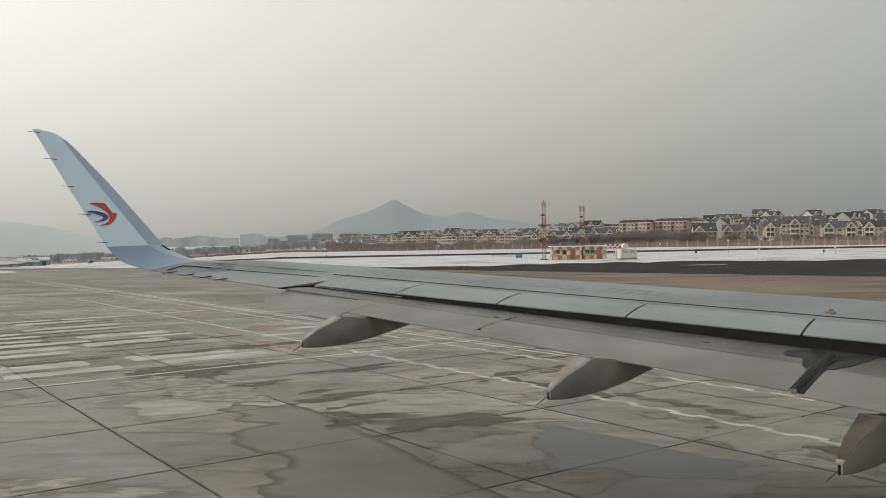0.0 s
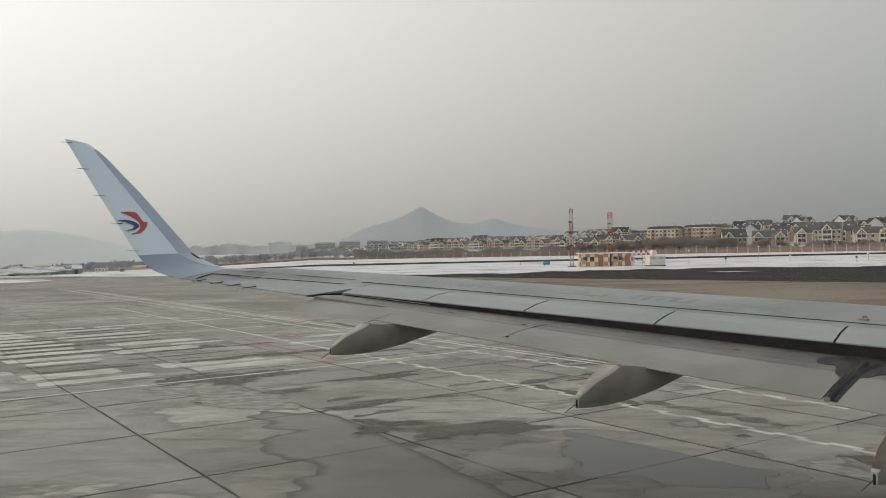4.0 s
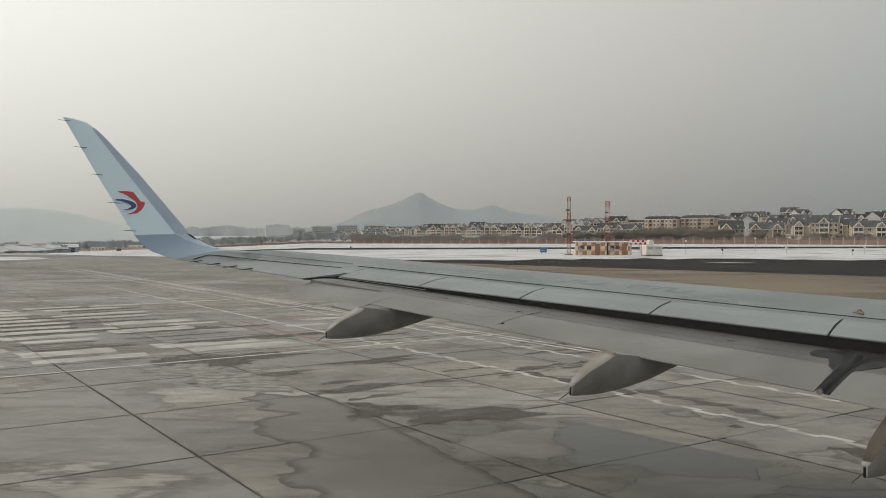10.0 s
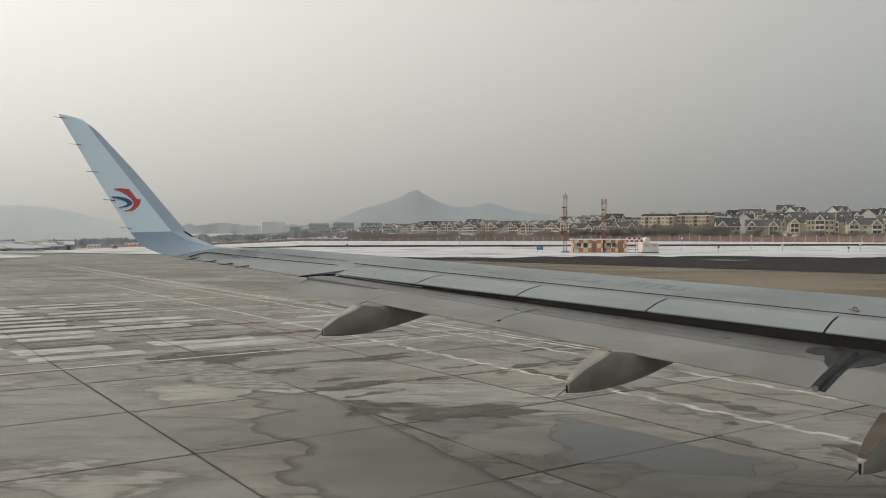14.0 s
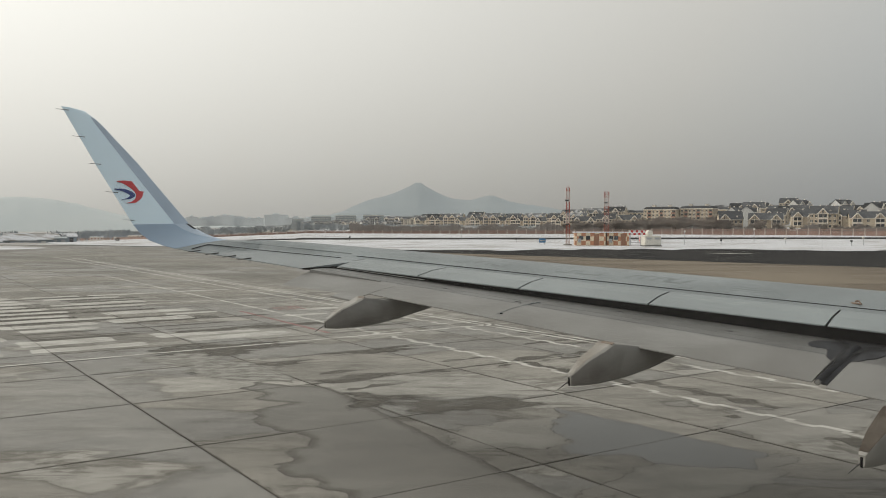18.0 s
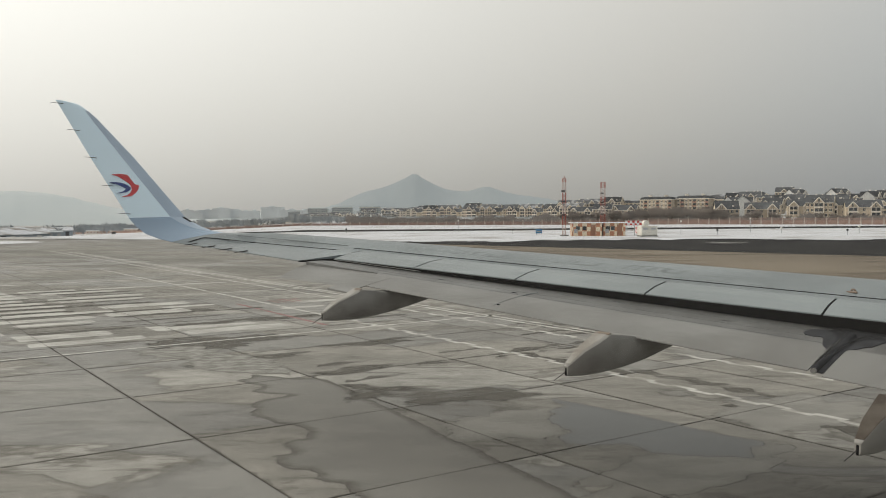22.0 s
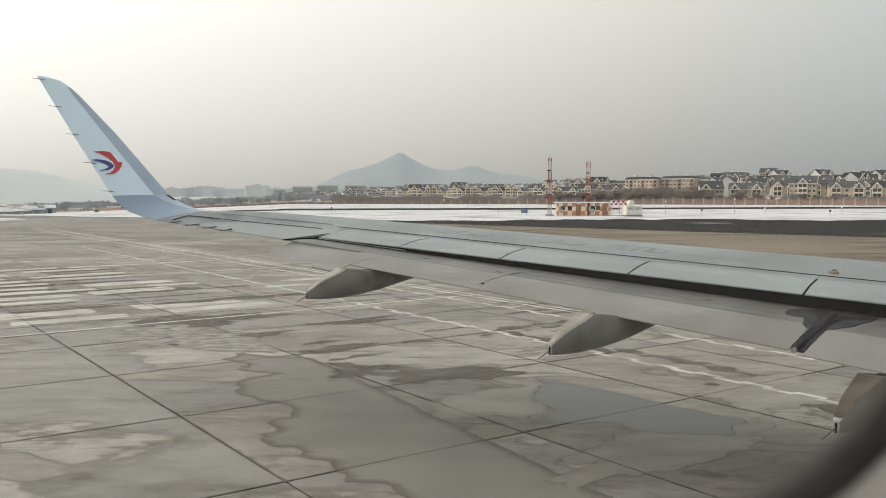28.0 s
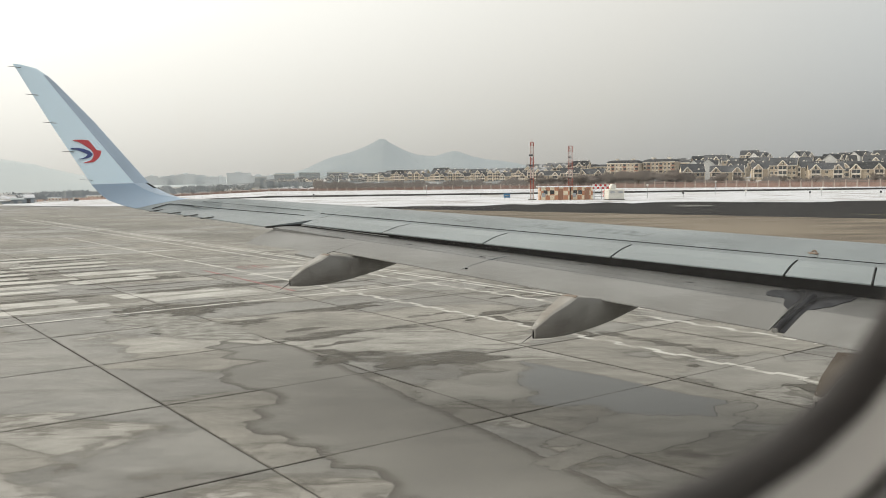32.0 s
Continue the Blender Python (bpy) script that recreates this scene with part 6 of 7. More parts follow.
# ---- antenna masts, checkered shelters and boxes on the snow ----
def lattice_mast(at, height, w, label, tip=0.45):
    e = thing("antenna_mast", label, "mast", (*at, 0), group="antenna masts")
    n = int(height / 0.62)
    for k in range(n):
        z0, z1 = k * height / n, (k + 1) * height / n
        b = bmesh.new()
        c = [(-w, -w), (w, -w), (w, w), (-w, w)]
        for i in range(4):
            j = (i + 1) % 4
            rod(b, (*c[i], z0), (*c[i], z1), 0.045, n=5)
            rod(b, (*c[i], z0), (*c[j], z1), 0.028, n=4)
            rod(b, (*c[i], z1), (*c[j], z1), 0.028, n=4)
        part("mast_section", b, M_MAST_RED if (k // 3) % 2 == (n // 3) % 2 else M_MAST_WHITE, e)
    b = bmesh.new()
    rod(b, (0, 0, height), (0, 0, height + tip), 0.05, n=6)
    part("lightning_rod", b, M_MAST_RED, e)
    for z in (height * 0.36, height * 0.60, height * 0.78):
        part("antenna_panel", boxes((-0.62, -0.5, z - 0.13, 0.1, -0.36, z + 0.13), bevel=0.03), M_BLACK, e)
    part("footing", boxes((-0.7, -0.7, -0.3, 0.7, 0.7, 0.12)), M_CONC_FAR, e)
    return e


lattice_mast((22.7, 158.5), 10.35, 0.28, "red and white lattice antenna mast standing on snow")
lattice_mast((36.0, 192.0), 10.9, 0.44, "second red and white lattice mast behind the shelters", 0.1)


def shelter(at, w, d, h, turn, label):
    e = thing("equipment_shelter", label, "shelter", (*at, 0), turn, "equipment shelters")
    part("wall", boxes((-w / 2, -d / 2, -0.2, w / 2, d / 2, h)), M_CHECK_ORANGE, e)
    part("roof", boxes((-w / 2 - 0.35, -d / 2 - 0.35, h, w / 2 + 0.35, d / 2 + 0.35, h + 0.16), bevel=0.04), M_SNOW_CLEAN, e)
    part("door", boxes((w * 0.12, -d / 2 - 0.05, 0, w * 0.12 + 0.9, -d / 2 - 0.004, 2.0)), M_BRICK, e)
    for x in (-w * 0.3, -w * 0.08):
        part("window", boxes((x - 0.35, -d / 2 - 0.06, 1.0, x + 0.35, -d / 2 - 0.004, 1.7)), M_GLASS_DARK, e)
    part("vent", boxes((-w * 0.42, -d / 2 - 0.25, 0.5, -w * 0.42 + 0.6, -d / 2 - 0.004, 1.2), bevel=0.03), M_METAL, e)
    return e


shelter((26.6, 158.2), 5.4, 3.4, 2.25, -4, "orange and cream checkered equipment hut with snowy roof")
shelter((31.6, 158.4), 3.9, 3.2, 2.25, -4, "smaller checkered equipment hut with snowy roof")
e = thing("canopy_frame", "light metal canopy frame beside the checkered hut", "frame", (34.6, 157.6, 0))
for x in (-0.9, 0.9):
    for y in (-1.0, 1.0):
        part("post", rod(bmesh.new(), (x, y, -0.1), (x, y, 2.2), 0.05), M_METAL, e)
part("roof", boxes((-1.2, -1.3, 2.2, 1.2, 1.3, 2.3)), M_SNOW_CLEAN, e)
part("rail", rod(rod(bmesh.new(), (-0.9, -1, 1.0), (0.9, -1, 1.0), 0.04), (-0.9, -1, 0.5), (0.9, -1, 0.5), 0.04), M_METAL, e)
e = thing("generator_cabinet", "white generator cabinet with a round drum on top", "cabinet", (36.5, 153.0, -0.05), 6)
part("body", boxes((-1.45, -1.1, 0.15, 1.45, 1.1, 1.85), bevel=0.06), M_CABINET, e)
part("plinth", boxes((-1.55, -1.2, -0.2, 1.55, 1.2, 0.15)), M_CONC_FAR, e)
part("drum", rod(bmesh.new(), (-0.35, -0.6, 2.3), (-0.35, 0.6, 2.3), 0.5, n=18), M_CABINET, e, smooth=False)
for x in (-0.72, 0.72):
    part("door", boxes((x - 0.64, -1.14, 0.35, x + 0.64, -1.104, 1.7)), M_CABINET, e)
    part("grille", boxes((x - 0.42, -1.17, 1.2, x + 0.42, -1.144, 1.55)), M_METAL, e)
e = thing("warning_board", "red and white checkered warning board on posts", "board", (36.5, 163.0, 0))
part("board", boxes((-1.8, -0.05, 1.75, 1.6, 0.05, 2.65)), M_CHECK_RED, e)
for x in (-1.6, 1.4):
    part("post", rod(bmesh.new(), (x, 0.08, -0.1), (x, 0.08, 2.65), 0.05), M_METAL, e)
e = thing("checkered_box", "small red and white checkered equipment box", "box", (39.5, 171.0, 0))
part("body", boxes((-0.9, -0.6, 0.1, 0.9, 0.6, 1.4), bevel=0.03), M_CHECK_RED, e)
part("foot", boxes((-0.7, -0.5, -0.2, 0.7, 0.5, 0.1)), M_METAL, e)


def small_sign(at, w, h, m, label, legs=2):
    e = thing("airfield_sign", label, "sign", (*at, fall(*at)))
    part("board", boxes((-w / 2, -0.12, 0.35, w / 2, 0.12, 0.35 + h), bevel=0.03), m, e)
    part("face_bar", boxes((-w * 0.36, -0.135, 0.35 + h * 0.40, w * 0.36, -0.121, 0.35 + h * 0.58)), M_WHITE_LINE, e)
    for k in range(legs):
        x = -w * 0.35 + k * w * 0.7 / max(legs - 1, 1)
        part("leg", rod(bmesh.new(), (x, 0, -0.15), (x, 0, 0.4), 0.04), M_METAL, e)
    return e


small_sign((18.5, 162.0), 1.2, 0.75, M_BLUE, "small blue airfield sign on the snow")
small_sign((-122.0, 328.0), 1.5, 0.8, M_BLACK, "black airfield sign board on the snow")
small_sign((92.0, 120.0), 3.0, 1.1, M_SIGN_RED, "red airfield sign board beside the taxiway")
for px, py, h in ((4.5, 205, 2.6), (46, 166, 2.6), (52.0, 163, 1.0), (66, 185, 3.0), (67.5, 172, 1.2), (74, 158, 1.0), (80, 166, 1.5), (84, 152, 1.1), (100, 170, 1.3), (15, 178, 0.9), (-20, 188, 1.0), (-75, 200, 1.2), (-52, 196, 1.0)):
    e = thing("marker_post", "thin pale airfield marker post in the snow", "post", (px, py, fall(px, py) - 0.05), group="marker posts")
    part("pole", rod(bmesh.new(), (0, 0, -0.2), (0, 0, h), 0.06, 0.05, 6), M_METAL, e)
    part("head", boxes((-0.16, -0.12, h - 0.25, 0.16, 0.12, h + 0.08), bevel=0.02), M_CABINET if h > 1.1 else M_BLACK, e)
# sheds and huts on the dipping land beyond the apron
for az, r, w, hh, ri in ((-26.6, 352, 20, 2.3, 1.5), (-24.9, 366, 11, 2.0, 1.2), (-24.0, 372, 9, 2.2, 0.4), (-28.6, 350, 22, 2.4, 1.5), (-25.6, 420, 16, 3.0, 1.6), (-23.6, 430, 13, 2.6, 1.2), (-30.8, 356, 18, 2.6, 1.3)):
    px, py = polar(az, r)
    e = thing("field_shed", "low blue-grey shed with snow on its pitched roof", "shed", (px, py, fall(px, py) - 0.05), -az + rnd.uniform(-6, 6), "low sheds")
    part("wall", boxes((-w / 2, -3, -0.5, w / 2, 3, hh)), M_SHED, e)
    part("roof", gable_block(bmesh.new(), -w / 2, w / 2, -3, 3, hh, ri, "x", 0.25), M_SNOW if ri > 0.5 else M_BLOCK, e)
    for i in range(int(w / 3)):
        part("door", boxes((-w / 2 + 0.8 + i * 3, -3.06, 0, -w / 2 + 2.4 + i * 3, -3.0, hh * 0.8)), M_GREY_WALL if i % 3 else M_GLASS_DARK, e)
for az, w in ((-21.6, 2.9), (-19.35, 3.6)):
    px, py = polar(az, 440)
    e = thing("field_hut", "small white hut with dark red windows on the snow", "hut", (px, py, fall(px, py) - 0.05), -az, "small field huts")
    part("wall", boxes((-w, -1.4, -0.4, w, 1.4, 1.7)), M_CREAM_TRIM, e)
    part("roof", boxes((-w - 0.2, -1.6, 1.7, w + 0.2, 1.6, 1.85), bevel=0.02), M_SNOW_CLEAN, e)
    for i in range(4):
        x = -w + (i + 0.5) * w / 2
        part("window", boxes((x - 0.34, -1.44, 0.55, x + 0.34, -1.404, 1.3)), M_BRICK_BALC, e)
strip_snow = part("snow_strip", sheet([polar(-29.5, 137), polar(-26.0, 136), polar(-24.3, 142), polar(-24.9, 150), polar(-27.5, 156), polar(-30, 158)], 0.006, 0.006), M_SNOW)
tagged(strip_snow, "thin snow strip at the far apron edge", "snow", kind="structure")
for px, py in ((-139.5, 409), (-134.6, 408)):
    e = thing("parked_car", "dark parked car on the snow beyond the apron", "car", (px, py, fall(px, py) - 0.04), 8, "parked cars")
    part("body", boxes((-2.1, -0.85, 0.35, 2.1, 0.85, 0.95), bevel=0.15), M_BLACK, e)
    part("cabin", boxes((-1.1, -0.75, 0.9, 1.2, 0.75, 1.45), bevel=0.2), M_GLASS_DARK, e)
    for wx_ in (-1.3, 1.3):
        for wy in (-0.8, 0.8):
            part("wheel", rod(bmesh.new(), (wx_, wy - 0.1, 0.32), (wx_, wy + 0.1, 0.32), 0.32, n=14), M_BLACK, e)


# ---- painted lines, drain and puddles on the apron ----
def line(name, a, b, width, material, label, z=0.004):
    a, b = Vector(a), Vector(b)
    s = Vector((b.y - a.y, a.x - b.x)).normalized() * width / 2
    o = part(name, sheet([a - s, b - s, b + s, a + s], z, 0.003), material, apron)
    if label:
        o["label"] = label
    return o


def at_y(p, y):
    """The point at depth y on a line through p along the stand lines."""
    k = (y - p[1]) / U2.y
    return Vector((p[0] + U2.x * k, y))


def zigzag(p, y0, y1, name, label):
    """Two rows of white blocks set in a chequer."""
    a, b = at_y(p, y0), at_y(p, y1)
    ln = (b - a).length
    n = int(ln / 0.56)
    s = Vector((-U2.y, U2.x)) * 0.07
    bm = bmesh.new()
    for k in range(n):
        c = a + (b - a) * (k / n)
        dd = (b - a) / n
        side = s if k % 2 else -s
        q = [c + side - s * 1.15, c + dd * 1.14 + side - s * 1.15, c + dd * 1.14 + side + s * 1.15, c + side + s * 1.15]
        f = bm.faces.new([bm.verts.new((v.x, v.y, 0.0045 if k % 2 else 0.0052)) for v in q])
        bm.normal_update()
        if f.normal.z < 0:
            f.normal_flip()
    o = part(name, bm, M_WHITE_LINE, apron)
    o["label"] = label


PA, PB = (2.35, 22.80), (3.74, 26.95)
zigzag(PA, 31.5, -4, "zigzag_line", "worn white zigzag road line")
zigzag(PB, 34.0, -4, "zigzag_line", "worn white zigzag road line")
line("white_line", at_y(PA, 31.5), at_y(PA, 62), 0.15, M_WHITE_LINE, "worn white line")
line("white_line", at_y(PB, 34), at_y(PB, 95), 0.17, M_WHITE_LINE, "worn white line")
PR = (PB[0] + 1.5, PB[1])
line("red_line", at_y(PR, -4), at_y(PR, 27), 0.16, M_RED_LINE, "worn red stand line")
for s in (-0.24, 0.24):
    line("white_edge_line", at_y((PR[0] + s, PR[1]), -4), at_y((PR[0] + s, PR[1]), 92), 0.16, M_WHITE_LINE, "worn white edge of the red line")
line("white_line", plan((-9.16, 24.17), -40, 0), plan((-9.16, 24.17), 16, 0), 0.15, M_WHITE_LINE, "worn white line across the slabs")
line("dark_line", plan((-9.16, 24.17), -40, 0.17), plan((-9.16, 24.17), 0, 0.17), 0.06, M_JOINT, "")
line("white_line", plan((-16.5, 38.0), -30, 0), plan((-16.5, 38.0), 14, 0), 0.16, M_WHITE_LINE, "worn white line across the slabs")
line("white_line", plan((-24, 47.0), -30, 0), plan((-24, 47.0), 8, 0), 0.25, M_WHITE_LINE, "worn white line across the slabs")
line("red_line", (-8.6, 37.0), (-3.9, 29.7), 0.16, M_RED_LINE, "faded red safety line")
for k in range(4):
    line("red_mark", plan((-7.4, 38.2), 0.35 * k, 0), plan((-7.4, 38.2), 0.35 * k, 0.9), 0.12, M_RED_LINE, "faded red stand mark")
line("red_mark", plan((-7.6, 38.4), 0, 0), plan((-7.6, 38.4), 1.5, 0), 0.12, M_RED_LINE, "faded red stand mark")
# slotted drain: two kerbs and short bars between
PD = (PR[0] + 4.85, PR[1])
line("drain_edge", at_y(PD, -4), at_y(PD, 60), 0.07, M_JOINT, "dark drain edge")
line("drain_edge", at_y((PD[0] + 1.4, PD[1]), -4), at_y((PD[0] + 1.4, PD[1]), 60), 0.07, M_JOINT, "dark drain edge")
for k in range(72):
    c = at_y(PD, 50 - k * 0.72)
    line("drain_slot", c + Vector((0.30, 0.12)) * 0.7, c + Vector((1.12, 0.52)), 0.045, M_JOINT, "")


def arc_line(centre, r, a0, a1, width, material, name, label):
    bm = bmesh.new()
    pts = spread(a0, a1, 40)
    ring = []
    for a in pts:
        c, s = math.cos(radians(a)), math.sin(radians(a))
        ring.append((bm.verts.new((centre[0] + (r - width / 2) * c, centre[1] + (r - width / 2) * s, 0.0045)), bm.verts.new((centre[0] + (r + width / 2) * c, centre[1] + (r + width / 2) * s, 0.0045))))
    for p, q in zip(ring, ring[1:]):
        bm.faces.new((p[0], p[1], q[1], q[0]))
    bmesh.ops.recalc_face_normals(bm, faces=bm.faces)
    o = part(name, bm, material, apron)
    o["label"] = label


# yellow taxi lines: the one left behind, and the curve ahead
for w_, dr in ((0.09, -0.16), (0.09, 0.16)):
    arc_line((-4.0, 36.0), 33.0 + dr, 215, 300, w_, M_YELLOW_LINE, "taxi_line", "double yellow taxi line in a wide curve")
    arc_line((18.0, 70.0), 30.0 + dr, -75, 30, w_, M_YELLOW_LINE, "taxi_line", "double yellow taxi line in a wide curve")
for k in range(2):
    line("yellow_dash", plan((-9.6, 9.2), -1.0 + 1.6 * k, 0.9 * k), plan((-9.6, 9.2), -0.2 + 1.6 * k, 0.95 * k), 0.09, M_YELLOW_LINE, "yellow paint dash")


def soft_patch(pts, z, material, name, out=0.10, inn=0.22):
    """Lays a patch over an outline as a fine grid that knows how far each place lies inside the edge."""
    p = np.array([(q.x, q.y) for q in pts])
    q = np.roll(p, -1, axis=0)
    lo_, hi_ = p.min(axis=0) - out, p.max(axis=0) + out
    step = float(np.clip((hi_ - lo_).min() / 16, 0.03, 0.085))
    nx, ny = [int(math.ceil(v / step)) + 1 for v in hi_ - lo_]
    gx, gy = np.meshgrid(lo_[0] + step * np.arange(nx), lo_[1] + step * np.arange(ny), indexing="ij")
    g = np.stack([gx.ravel(), gy.ravel()], axis=1)
    best, odd = np.full(len(g), 1e9), np.zeros(len(g), int)
    for a, b in zip(p, q):
        ab = b - a
        f = np.clip(((g - a) @ ab) / max(float(ab @ ab), 1e-12), 0, 1)
        d = g - a - f[:, None] * ab
        best = np.minimum(best, np.hypot(d[:, 0], d[:, 1]))
        if a[1] != b[1]:
            over = (a[1] > g[:, 1]) != (b[1] > g[:, 1])
            odd += over & (g[:, 0] < (b[0] - a[0]) * (g[:, 1] - a[1]) / (b[1] - a[1]) + a[0])
    soak = np.where(odd % 2 == 1, 0.5 + 0.5 * np.minimum(1, best / inn), 0.5 - 0.5 * np.minimum(1, best / out))
    wet = soak.reshape(nx, ny) > 0.02
    faces = []
    for i in range(nx - 1):
        for j in range(ny - 1):
            if wet[i, j] or wet[i + 1, j] or wet[i, j + 1] or wet[i + 1, j + 1]:
                k = i * ny + j
                faces.append((k, k + ny, k + ny + 1, k + 1))
    used = sorted({v for f in faces for v in f})
    num = {v: i for i, v in enumerate(used)}
    me = bpy.data.meshes.new(name)
    me.from_pydata([(float(g[v, 0]), float(g[v, 1]), z) for v in used], [], [tuple(num[v] for v in f) for f in faces])
    at = me.attributes.new("soak", "FLOAT", "POINT")
    at.data.foreach_set("value", [float(soak[v]) for v in used])
    me.materials.append(material)
    me.update()
    return part(name, me, None)


def puddle(c, a, b, turn, seed, material, name, label, ragged=0.35, z=0.0035):
    n = 96
    ring = []
    for k in range(n):
        t = 2 * math.pi * k / n
        ct, st = math.cos(t), math.sin(t)
        f = 1 + ragged * (noise.noise(Vector((ct * 1.3, st * 1.3, seed))) + 0.6 * noise.noise(Vector((ct * 3.1, st * 3.1, seed + 5))) + 0.45 * noise.noise(Vector((ct * 8, st * 8, seed + 9))) + 0.2 * noise.noise(Vector((ct * 19, st * 19, seed))))
        w = Matrix.Rotation(radians(turn), 2) @ (U1 * (ct * a * f) + U2 * (st * b * f))
        ring.append(Vector((c[0] + w.x, c[1] + w.y)))
    size = min(a, b)
    o = soft_patch(ring, z, material, name, min(0.10, size * 0.3), min(0.22, size * 0.45))
    return tagged(o, label, "puddle" if material is M_PUDDLE else "stain", "apron puddles", "structure")


# pale dried strips beside dark streaks, cut off along the joints
rs = random.Random(21)


def strips(name, label, material, bands, shift, chance, slim, far):
    verts, faces, soak = [], [], []
    n = 20
    for band in range(bands):
        for seg in range(7):
            if rs.random() > chance[seg]:
                continue
            x0 = 4.06 * (2 - seg) + rs.choice((0, 0, 0.25, 0.6)) if seg < 4 else 4.06 * (seg - 2) - rs.uniform(0, 2)
            ln = rs.uniform(2.6, 4.0) if seg < 4 else rs.uniform(1.5, 4.0)
            w = rs.uniform(*slim) * (1.0 if seg < 4 else 0.6)
            base = G0 + U1 * (x0 - 4.06) + Vector((-U1.y, U1.x)) * (13.2 + shift + band * 1.62 + rs.uniform(-0.2, 0.2))
            i0 = len(verts)
            for k in range(n + 1):
                f = k / n
                for s, wet in ((-1.06, 0.0), (-0.84, 0.9), (0.0, 1.0), (0.84, 0.9), (1.06, 0.0)):
                    side = 1 if s > 0 else -1
                    j = w / 2 * (1 + 0.34 * noise.noise(Vector((f * 2.2 + band * 7.1, side * 2.0, seg * 3.3))) + 0.16 * noise.noise(Vector((f * 11 + band, side * 5.0, seg))))
                    p = base + U1 * (ln * f + 0.10 * noise.noise(Vector((s * 9.0, band, seg)))) + Vector((-U1.y, U1.x)) * (s * j)
                    verts.append((p.x, p.y, far + 0.00037 * ((band * 3 + seg * 5) % 7)))
                    soak.append(wet * min(1.0, 0.7 + 3.0 * f, 0.5 + 4.0 * (1 - f)))
            faces += [(i0 + 5 * k + q, i0 + 5 * k + 5 + q, i0 + 5 * k + 6 + q, i0 + 5 * k + 1 + q) for k in range(n) for q in range(4)]
    me = bpy.data.meshes.new(name)
    me.from_pydata(verts, [], faces)
    me.attributes.new("soak", "FLOAT", "POINT").data.foreach_set("value", soak)
    me.materials.append(material)
    o = part(name, me, None, apron, label)
    o["kind"] = "stuff"


strips("dry_strips", "pale dried strips on the damp concrete", M_DRY_STRIP, 13, 0.0, (0.55, 0.85, 0.95, 0.95, 0.2, 0.2, 0.2), (0.7, 1.4), 0.0012)
strips("dark_streaks", "dark damp streaks between the dried strips", M_SMEAR, 12, 0.81, (0.8, 0.7, 0.4, 0.3, 0.3, 0.1, 0.0), (0.25, 0.6), 0.0042)


def stain(corners, material, name, label, z, seed, rim=0.22):
    """A stain with a few corners; each side is combed into scallops by its own amount."""
    pts = []
    k_c = len(corners)
    area = sum(corners[i][0] * corners[(i + 1) % k_c][1] - corners[(i + 1) % k_c][0] * corners[i][1] for i in range(k_c))
    for i in range(k_c):
        a, b = Vector(corners[i][:2]), Vector(corners[(i + 1) % k_c][:2])
        jag = corners[i][2]
        nrm = Vector((b.y - a.y, a.x - b.x)).normalized() * (1 if area > 0 else -1)
        n = max(3, int((b - a).length / 0.08))
        for k in range(n):
            f = k / n
            q = a.lerp(b, f)
            t = Vector((q.x * 1.15, q.y * 1.15, seed))
            comb = 0.55 - 2.4 * abs(noise.noise(t * 1.1)) + 0.7 * noise.noise(t * 0.5 + Vector((9, 4, 0))) + 0.25 * (0.4 - 1.8 * abs(noise.noise(t * 3.3)))
            pts.append(q + nrm * (jag * comb * min(1.0, 5 * f, 5 * (1 - f))))
    o = soft_patch(pts, z, material, name, min(0.10, rim * 0.5), rim)
    return tagged(o, label, "puddle" if material is M_PUDDLE else "stain", "apron puddles", "structure")


WATER = "shallow grey puddle lying on the concrete slabs"
DAMP = "dark damp stain on the concrete slabs"
stain([(2.25, 17.55, 0.10), (5.25, 14.10, 0.25), (4.75, 13.20, 0.30), (2.05, 14.10, 0.45)], M_PUDDLE, "puddle", WATER, 0.0040, 1.0)
stain([(-4.4, 20.4, 0.45), (-3.7, 17.2, 0.50), (-2.2, 14.5, 0.40), (-2.6, 13.4, 0.35), (-1.3, 12.0, 0.4), (0.3, 9.2, 0.2), (2.9, 9.2, 0.03), (1.39, 12.13, 0.03), (-2.58, 19.68, 0.15)], M_DAMP, "damp_stain", DAMP, 0.003, 3.3, 0.30)
stain([(-2.3, 19.2, 0.25), (-0.6, 16.9, 0.35), (0.5, 17.2, 0.35), (2.1, 17.9, 0.30), (1.4, 18.7, 0.35), (-0.6, 18.9, 0.3)], M_SMEAR, "damp_stain", DAMP, 0.0025, 5.1)
stain([(-8.6, 24.0, 0.35), (-5.6, 21.0, 0.4), (-3.5, 20.3, 0.3), (-4.3, 22.6, 0.35), (-6.9, 25.0, 0.35)], M_SPALL, "spalled_patch", "rough pale patch of spalled concrete on the apron", 0.0034, 7.7)
stain([(4.40, 20.80, 0.27), (8.60, 14.59, 0.1), (9.00, 14.79, 0.27), (4.80, 21.00, 0.1)], M_SMEAR, "damp_stain", DAMP, 0.0026, 6.3, 0.12)
stain([(5.40, 16.90, 0.18), (8.20, 12.76, 0.1), (8.60, 12.96, 0.18), (5.80, 17.10, 0.1)], M_SMEAR, "damp_stain", DAMP, 0.0024, 8.3, 0.12)
stain([(2.00, 23.40, 0.30), (4.24, 20.09, 0.1), (4.64, 20.29, 0.30), (2.40, 23.60, 0.1)], M_SMEAR, "damp_stain", DAMP, 0.0024, 8.9, 0.12)
puddle((4.89, 18.04), 0.30, 0.34, 0, 4.0, M_DAMP, "damp_stain", DAMP, 0.4, 0.003)
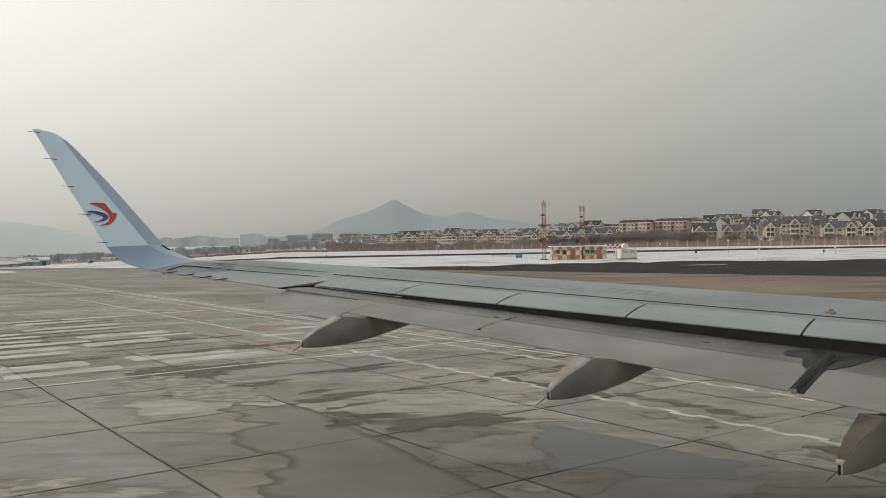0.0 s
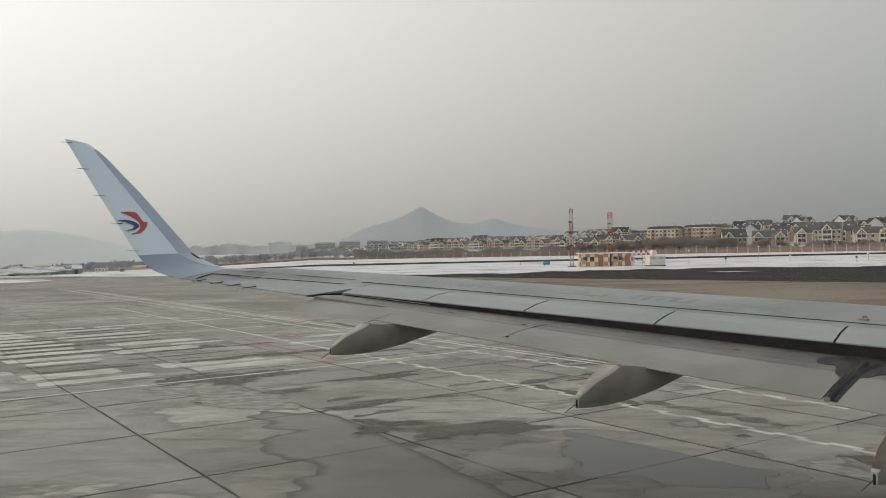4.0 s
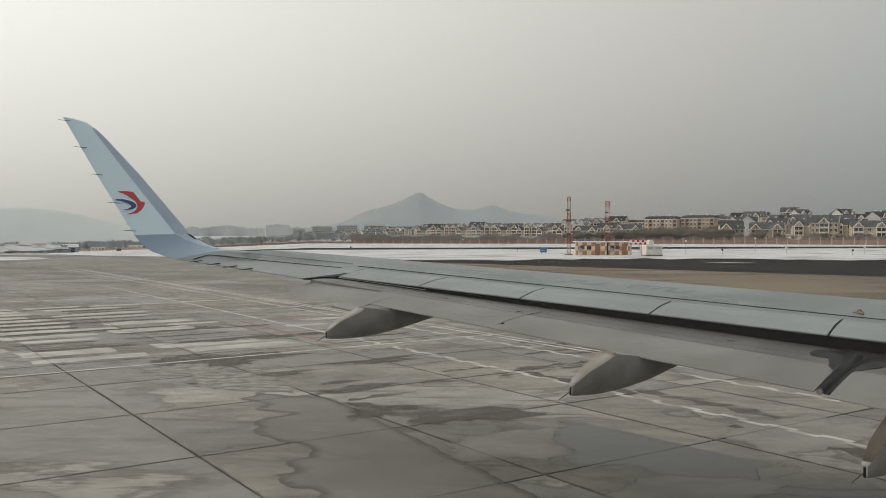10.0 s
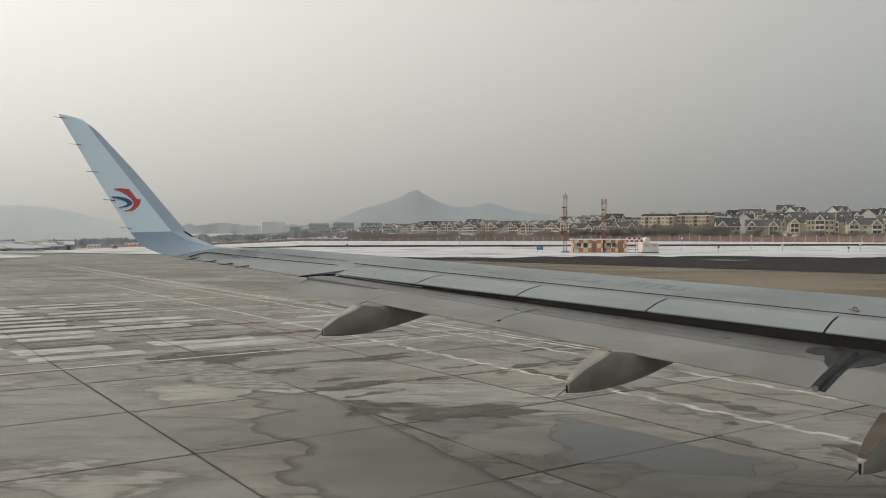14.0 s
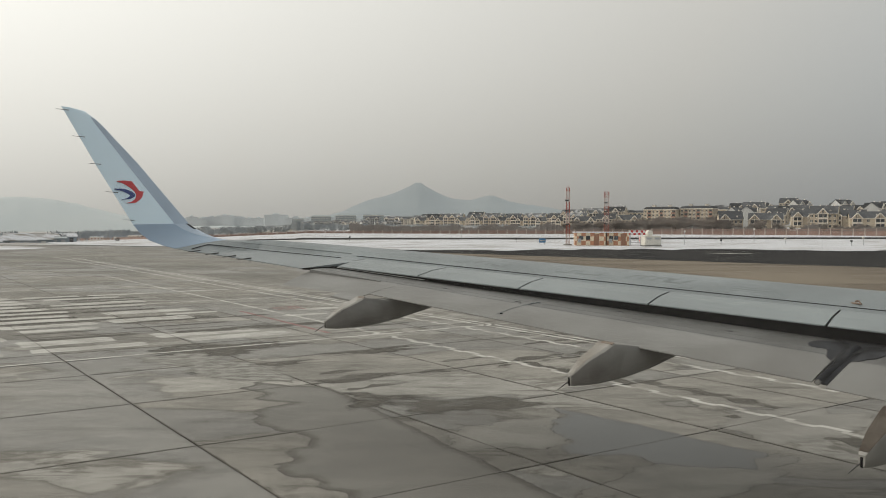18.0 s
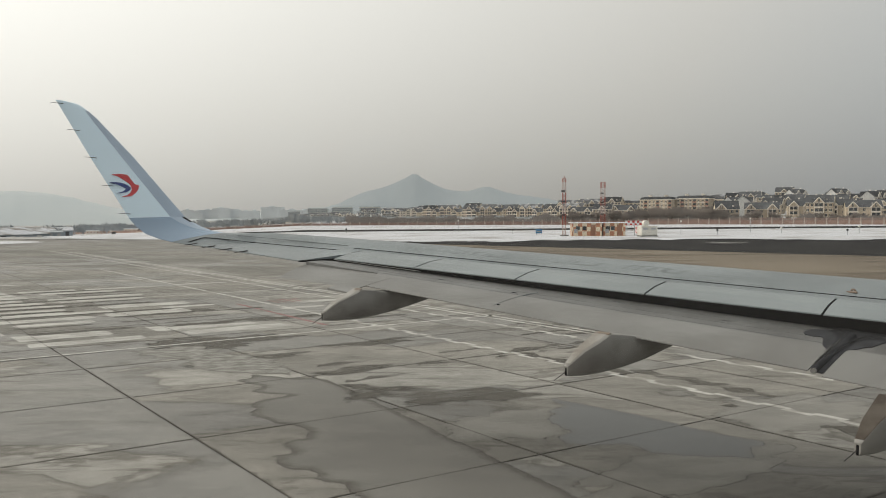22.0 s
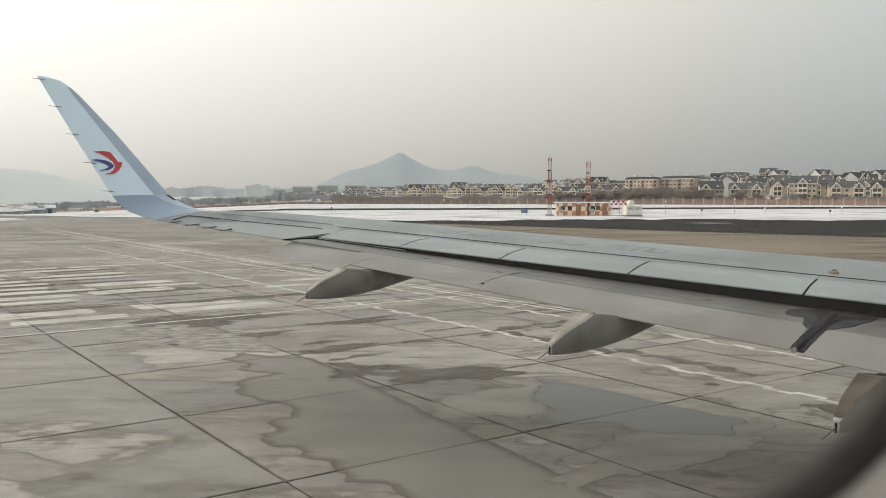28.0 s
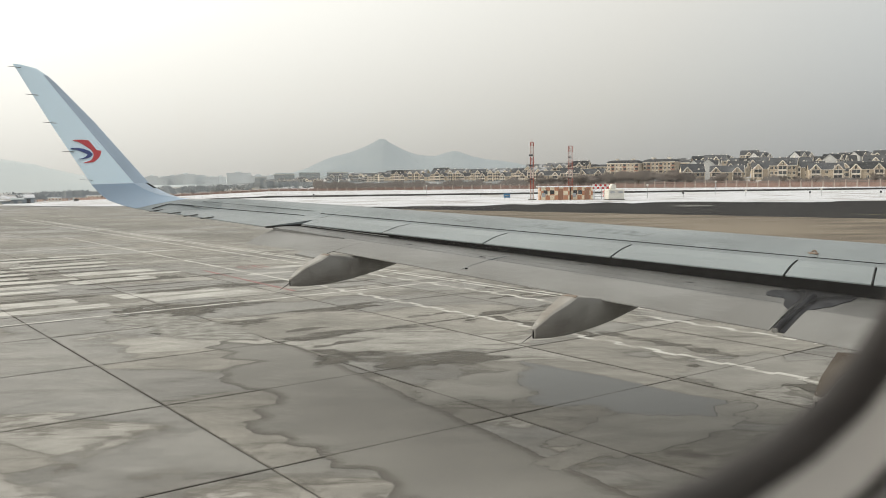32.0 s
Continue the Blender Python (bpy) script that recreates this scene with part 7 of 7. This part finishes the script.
puddle((-2.2, 20.9), 1.3, 0.4, 0, 5.0, M_SMEAR, "damp_stain", DAMP, 0.6, 0.0027)
puddle((-1.3, 18.2), 0.8, 0.5, 0, 7.0, M_SMEAR, "damp_stain", DAMP, 0.6, 0.0038)
puddle((-6.6, 25.6), 2.0, 1.1, 0, 8.4, M_SMEAR, "damp_stain", DAMP, 0.7, 0.0027)
puddle((-5.0, 22.4), 1.5, 0.6, 0, 9.4, M_SMEAR, "damp_stain", DAMP, 0.7, 0.0027)
puddle((-10.5, 34.0), 2.2, 0.7, 0, 10.4, M_SMEAR, "damp_stain", DAMP, 0.7, 0.0027)
puddle((-6.5, 31.5), 2.4, 0.7, 0, 12.4, M_SMEAR, "damp_stain", DAMP, 0.7, 0.0027)
puddle((-2.0, 25.5), 1.6, 0.5, 0, 13.4, M_SMEAR, "damp_stain", DAMP, 0.7, 0.0027)
# combed dark smears along the slab rows
rq = random.Random(33)
for k in range(17):
    q = Vector((rq.uniform(-3, 9), rq.uniform(17.5, 34)))
    if abs(q.x) > q.y * 0.42:
        continue
    ln, wd = rq.uniform(0.7, 2.0), rq.uniform(0.10, 0.32)
    e1, e2 = SLAB * ln, Vector((-SLAB.y, SLAB.x)) * wd
    stain([(*(q - e1 - e2), 0.16), (*(q + e1 - e2 * 0.4), 0.1), (*(q + e1 + e2 * 0.6), 0.22), (*(q - e1 * 0.8 + e2), 0.1)], M_SMEAR, "damp_stain", DAMP, 0.0021 + 0.00002 * k, 60.0 + k, wd * 0.7)
DRY = "pale dry patch between damp stains on the concrete"
for k, (px, py, a, b) in enumerate(((1.15, 15.35, 1.25, 0.95), (3.7, 12.75, 2.1, 0.75), (6.7, 16.3, 1.5, 1.1))):
    puddle((px, py), a, b, 0, 40.0 + k, M_PALE, "dry_patch", DRY, 0.55, 0.0032)
# puddles farther along the taxi route, ahead of the wing
for k, (da, db, a, b, tr) in enumerate(((24, 6, 2.2, 0.8, -20), (27, 3, 1.3, 0.5, 10), (23, 9, 1.6, 0.5, 0), (30, 5, 1.0, 0.35, 15), (21, 3, 1.0, 0.4, 0), (36, 8, 1.4, 0.9, 30))):
    puddle(plan((3.0, 18.0), da, db), a, b, tr, 11.0 + k, M_PUDDLE, "puddle", WATER, 0.5)


# joint seals, showing through the damp stains; each length a little uneven
acr = Vector((-SLAB.y, SLAB.x))
rj = random.Random(14)
for d1, d2 in ((SLAB, acr), (acr, SLAB)):
    for k in range(-5, 6):
        for seg in range(-4, 6):
            p0 = G0 + d2 * (4.06 * k) + d1 * (4.06 * seg)
            if not 8 < p0.y < 34 or abs(p0.x) > 16:
                continue
            o0, o1 = rj.uniform(-0.012, 0.012), rj.uniform(-0.012, 0.012)
            mid = p0 + d1 * rj.uniform(1.2, 2.8) + d2 * rj.uniform(-0.012, 0.012)
            line("joint_seal", p0 + d2 * o0, mid, rj.uniform(0.010, 0.026), M_TIDE, "", 0.0060)
            line("joint_seal", mid, p0 + d1 * 4.06 + d2 * o1, rj.uniform(0.010, 0.030), M_TIDE, "", 0.0058)


# ---- concrete slabs of the apron ----
SIZE, GAP, THICK = 4.06, 0.032, 0.03
bm = bmesh.new()
h2 = SIZE / 2 - GAP / 2
outer = [bm.verts.new((sx * h2, sy * h2, -0.008)) for sx, sy in ((-1, -1), (1, -1), (1, 1), (-1, 1))]
inner = [bm.verts.new((sx * (h2 - 0.012), sy * (h2 - 0.012), 0.0)) for sx, sy in ((-1, -1), (1, -1), (1, 1), (-1, 1))]
lower = [bm.verts.new((sx * h2, sy * h2, -0.02)) for sx, sy in ((-1, -1), (1, -1), (1, 1), (-1, 1))]
bm.faces.new(inner)
for k in range(4):
    j = (k + 1) % 4
    bm.faces.new((outer[k], outer[j], inner[j], inner[k]))
    bm.faces.new((lower[k], lower[j], outer[j], outer[k]))
slab_me = mesh_of("slab", bm, M_CONC)
TURN = math.degrees(math.atan2(SLAB.y, SLAB.x))
UP = Vector((-SLAB.y, SLAB.x))


def on_apron(c):
    if not (-290 < c.x < 185 and -85 < c.y < 160):
        return False
    # near side of the taxiway edge
    e1, e2 = Vector((39.0, 77.0)), Vector((-11.7, 124.1))
    dd = e2 - e1
    if dd.x * (c.y - e1.y) - dd.y * (c.x - e1.x) < 3.2 * dd.length:
        return False
    return c.y < 144 + (-60 - c.x) * 0.07 if c.x < -60 else c.y < 121 + (-11.7 - c.x) * 0.5 or c.x > -11.7


rr = random.Random(8)
near, rest = [], []
for i in range(-80, 60):
    for j in range(-45, 60):
        c = G0 + SLAB * ((i + 0.5) * SIZE) + UP * ((j + 0.5) * SIZE)
        if not on_apron(c):
            continue
        if 6 < c.y < 74 and abs(c.x) < 4 + c.y * 0.62:
            near.append(c)
        else:
            rest.append(c)
near.sort(key=lambda c: c.y)
for c in near[:300]:
    o = part("slab", slab_me, None, apron)
    o.matrix_basis = pose(c.x, c.y, rr.uniform(-0.0015, 0.0), 0, 0, TURN)
verts, faces = [], []
ca, sa = SLAB.x, SLAB.y
for c in near[300:] + rest:
    i0 = len(verts)
    for sx, sy in ((-1, -1), (1, -1), (1, 1), (-1, 1)):
        u, v = sx * h2, sy * h2
        verts.append((c.x + ca * u - sa * v, c.y + sa * u + ca * v, -0.001))
    faces.append((i0, i0 + 1, i0 + 2, i0 + 3))
me = bpy.data.meshes.new("far_slabs")
me.from_pydata(verts, [], faces)
me.materials.append(M_CONC_FAR)
o = part("far_slabs", me, None, apron)
o["kind"] = "stuff"
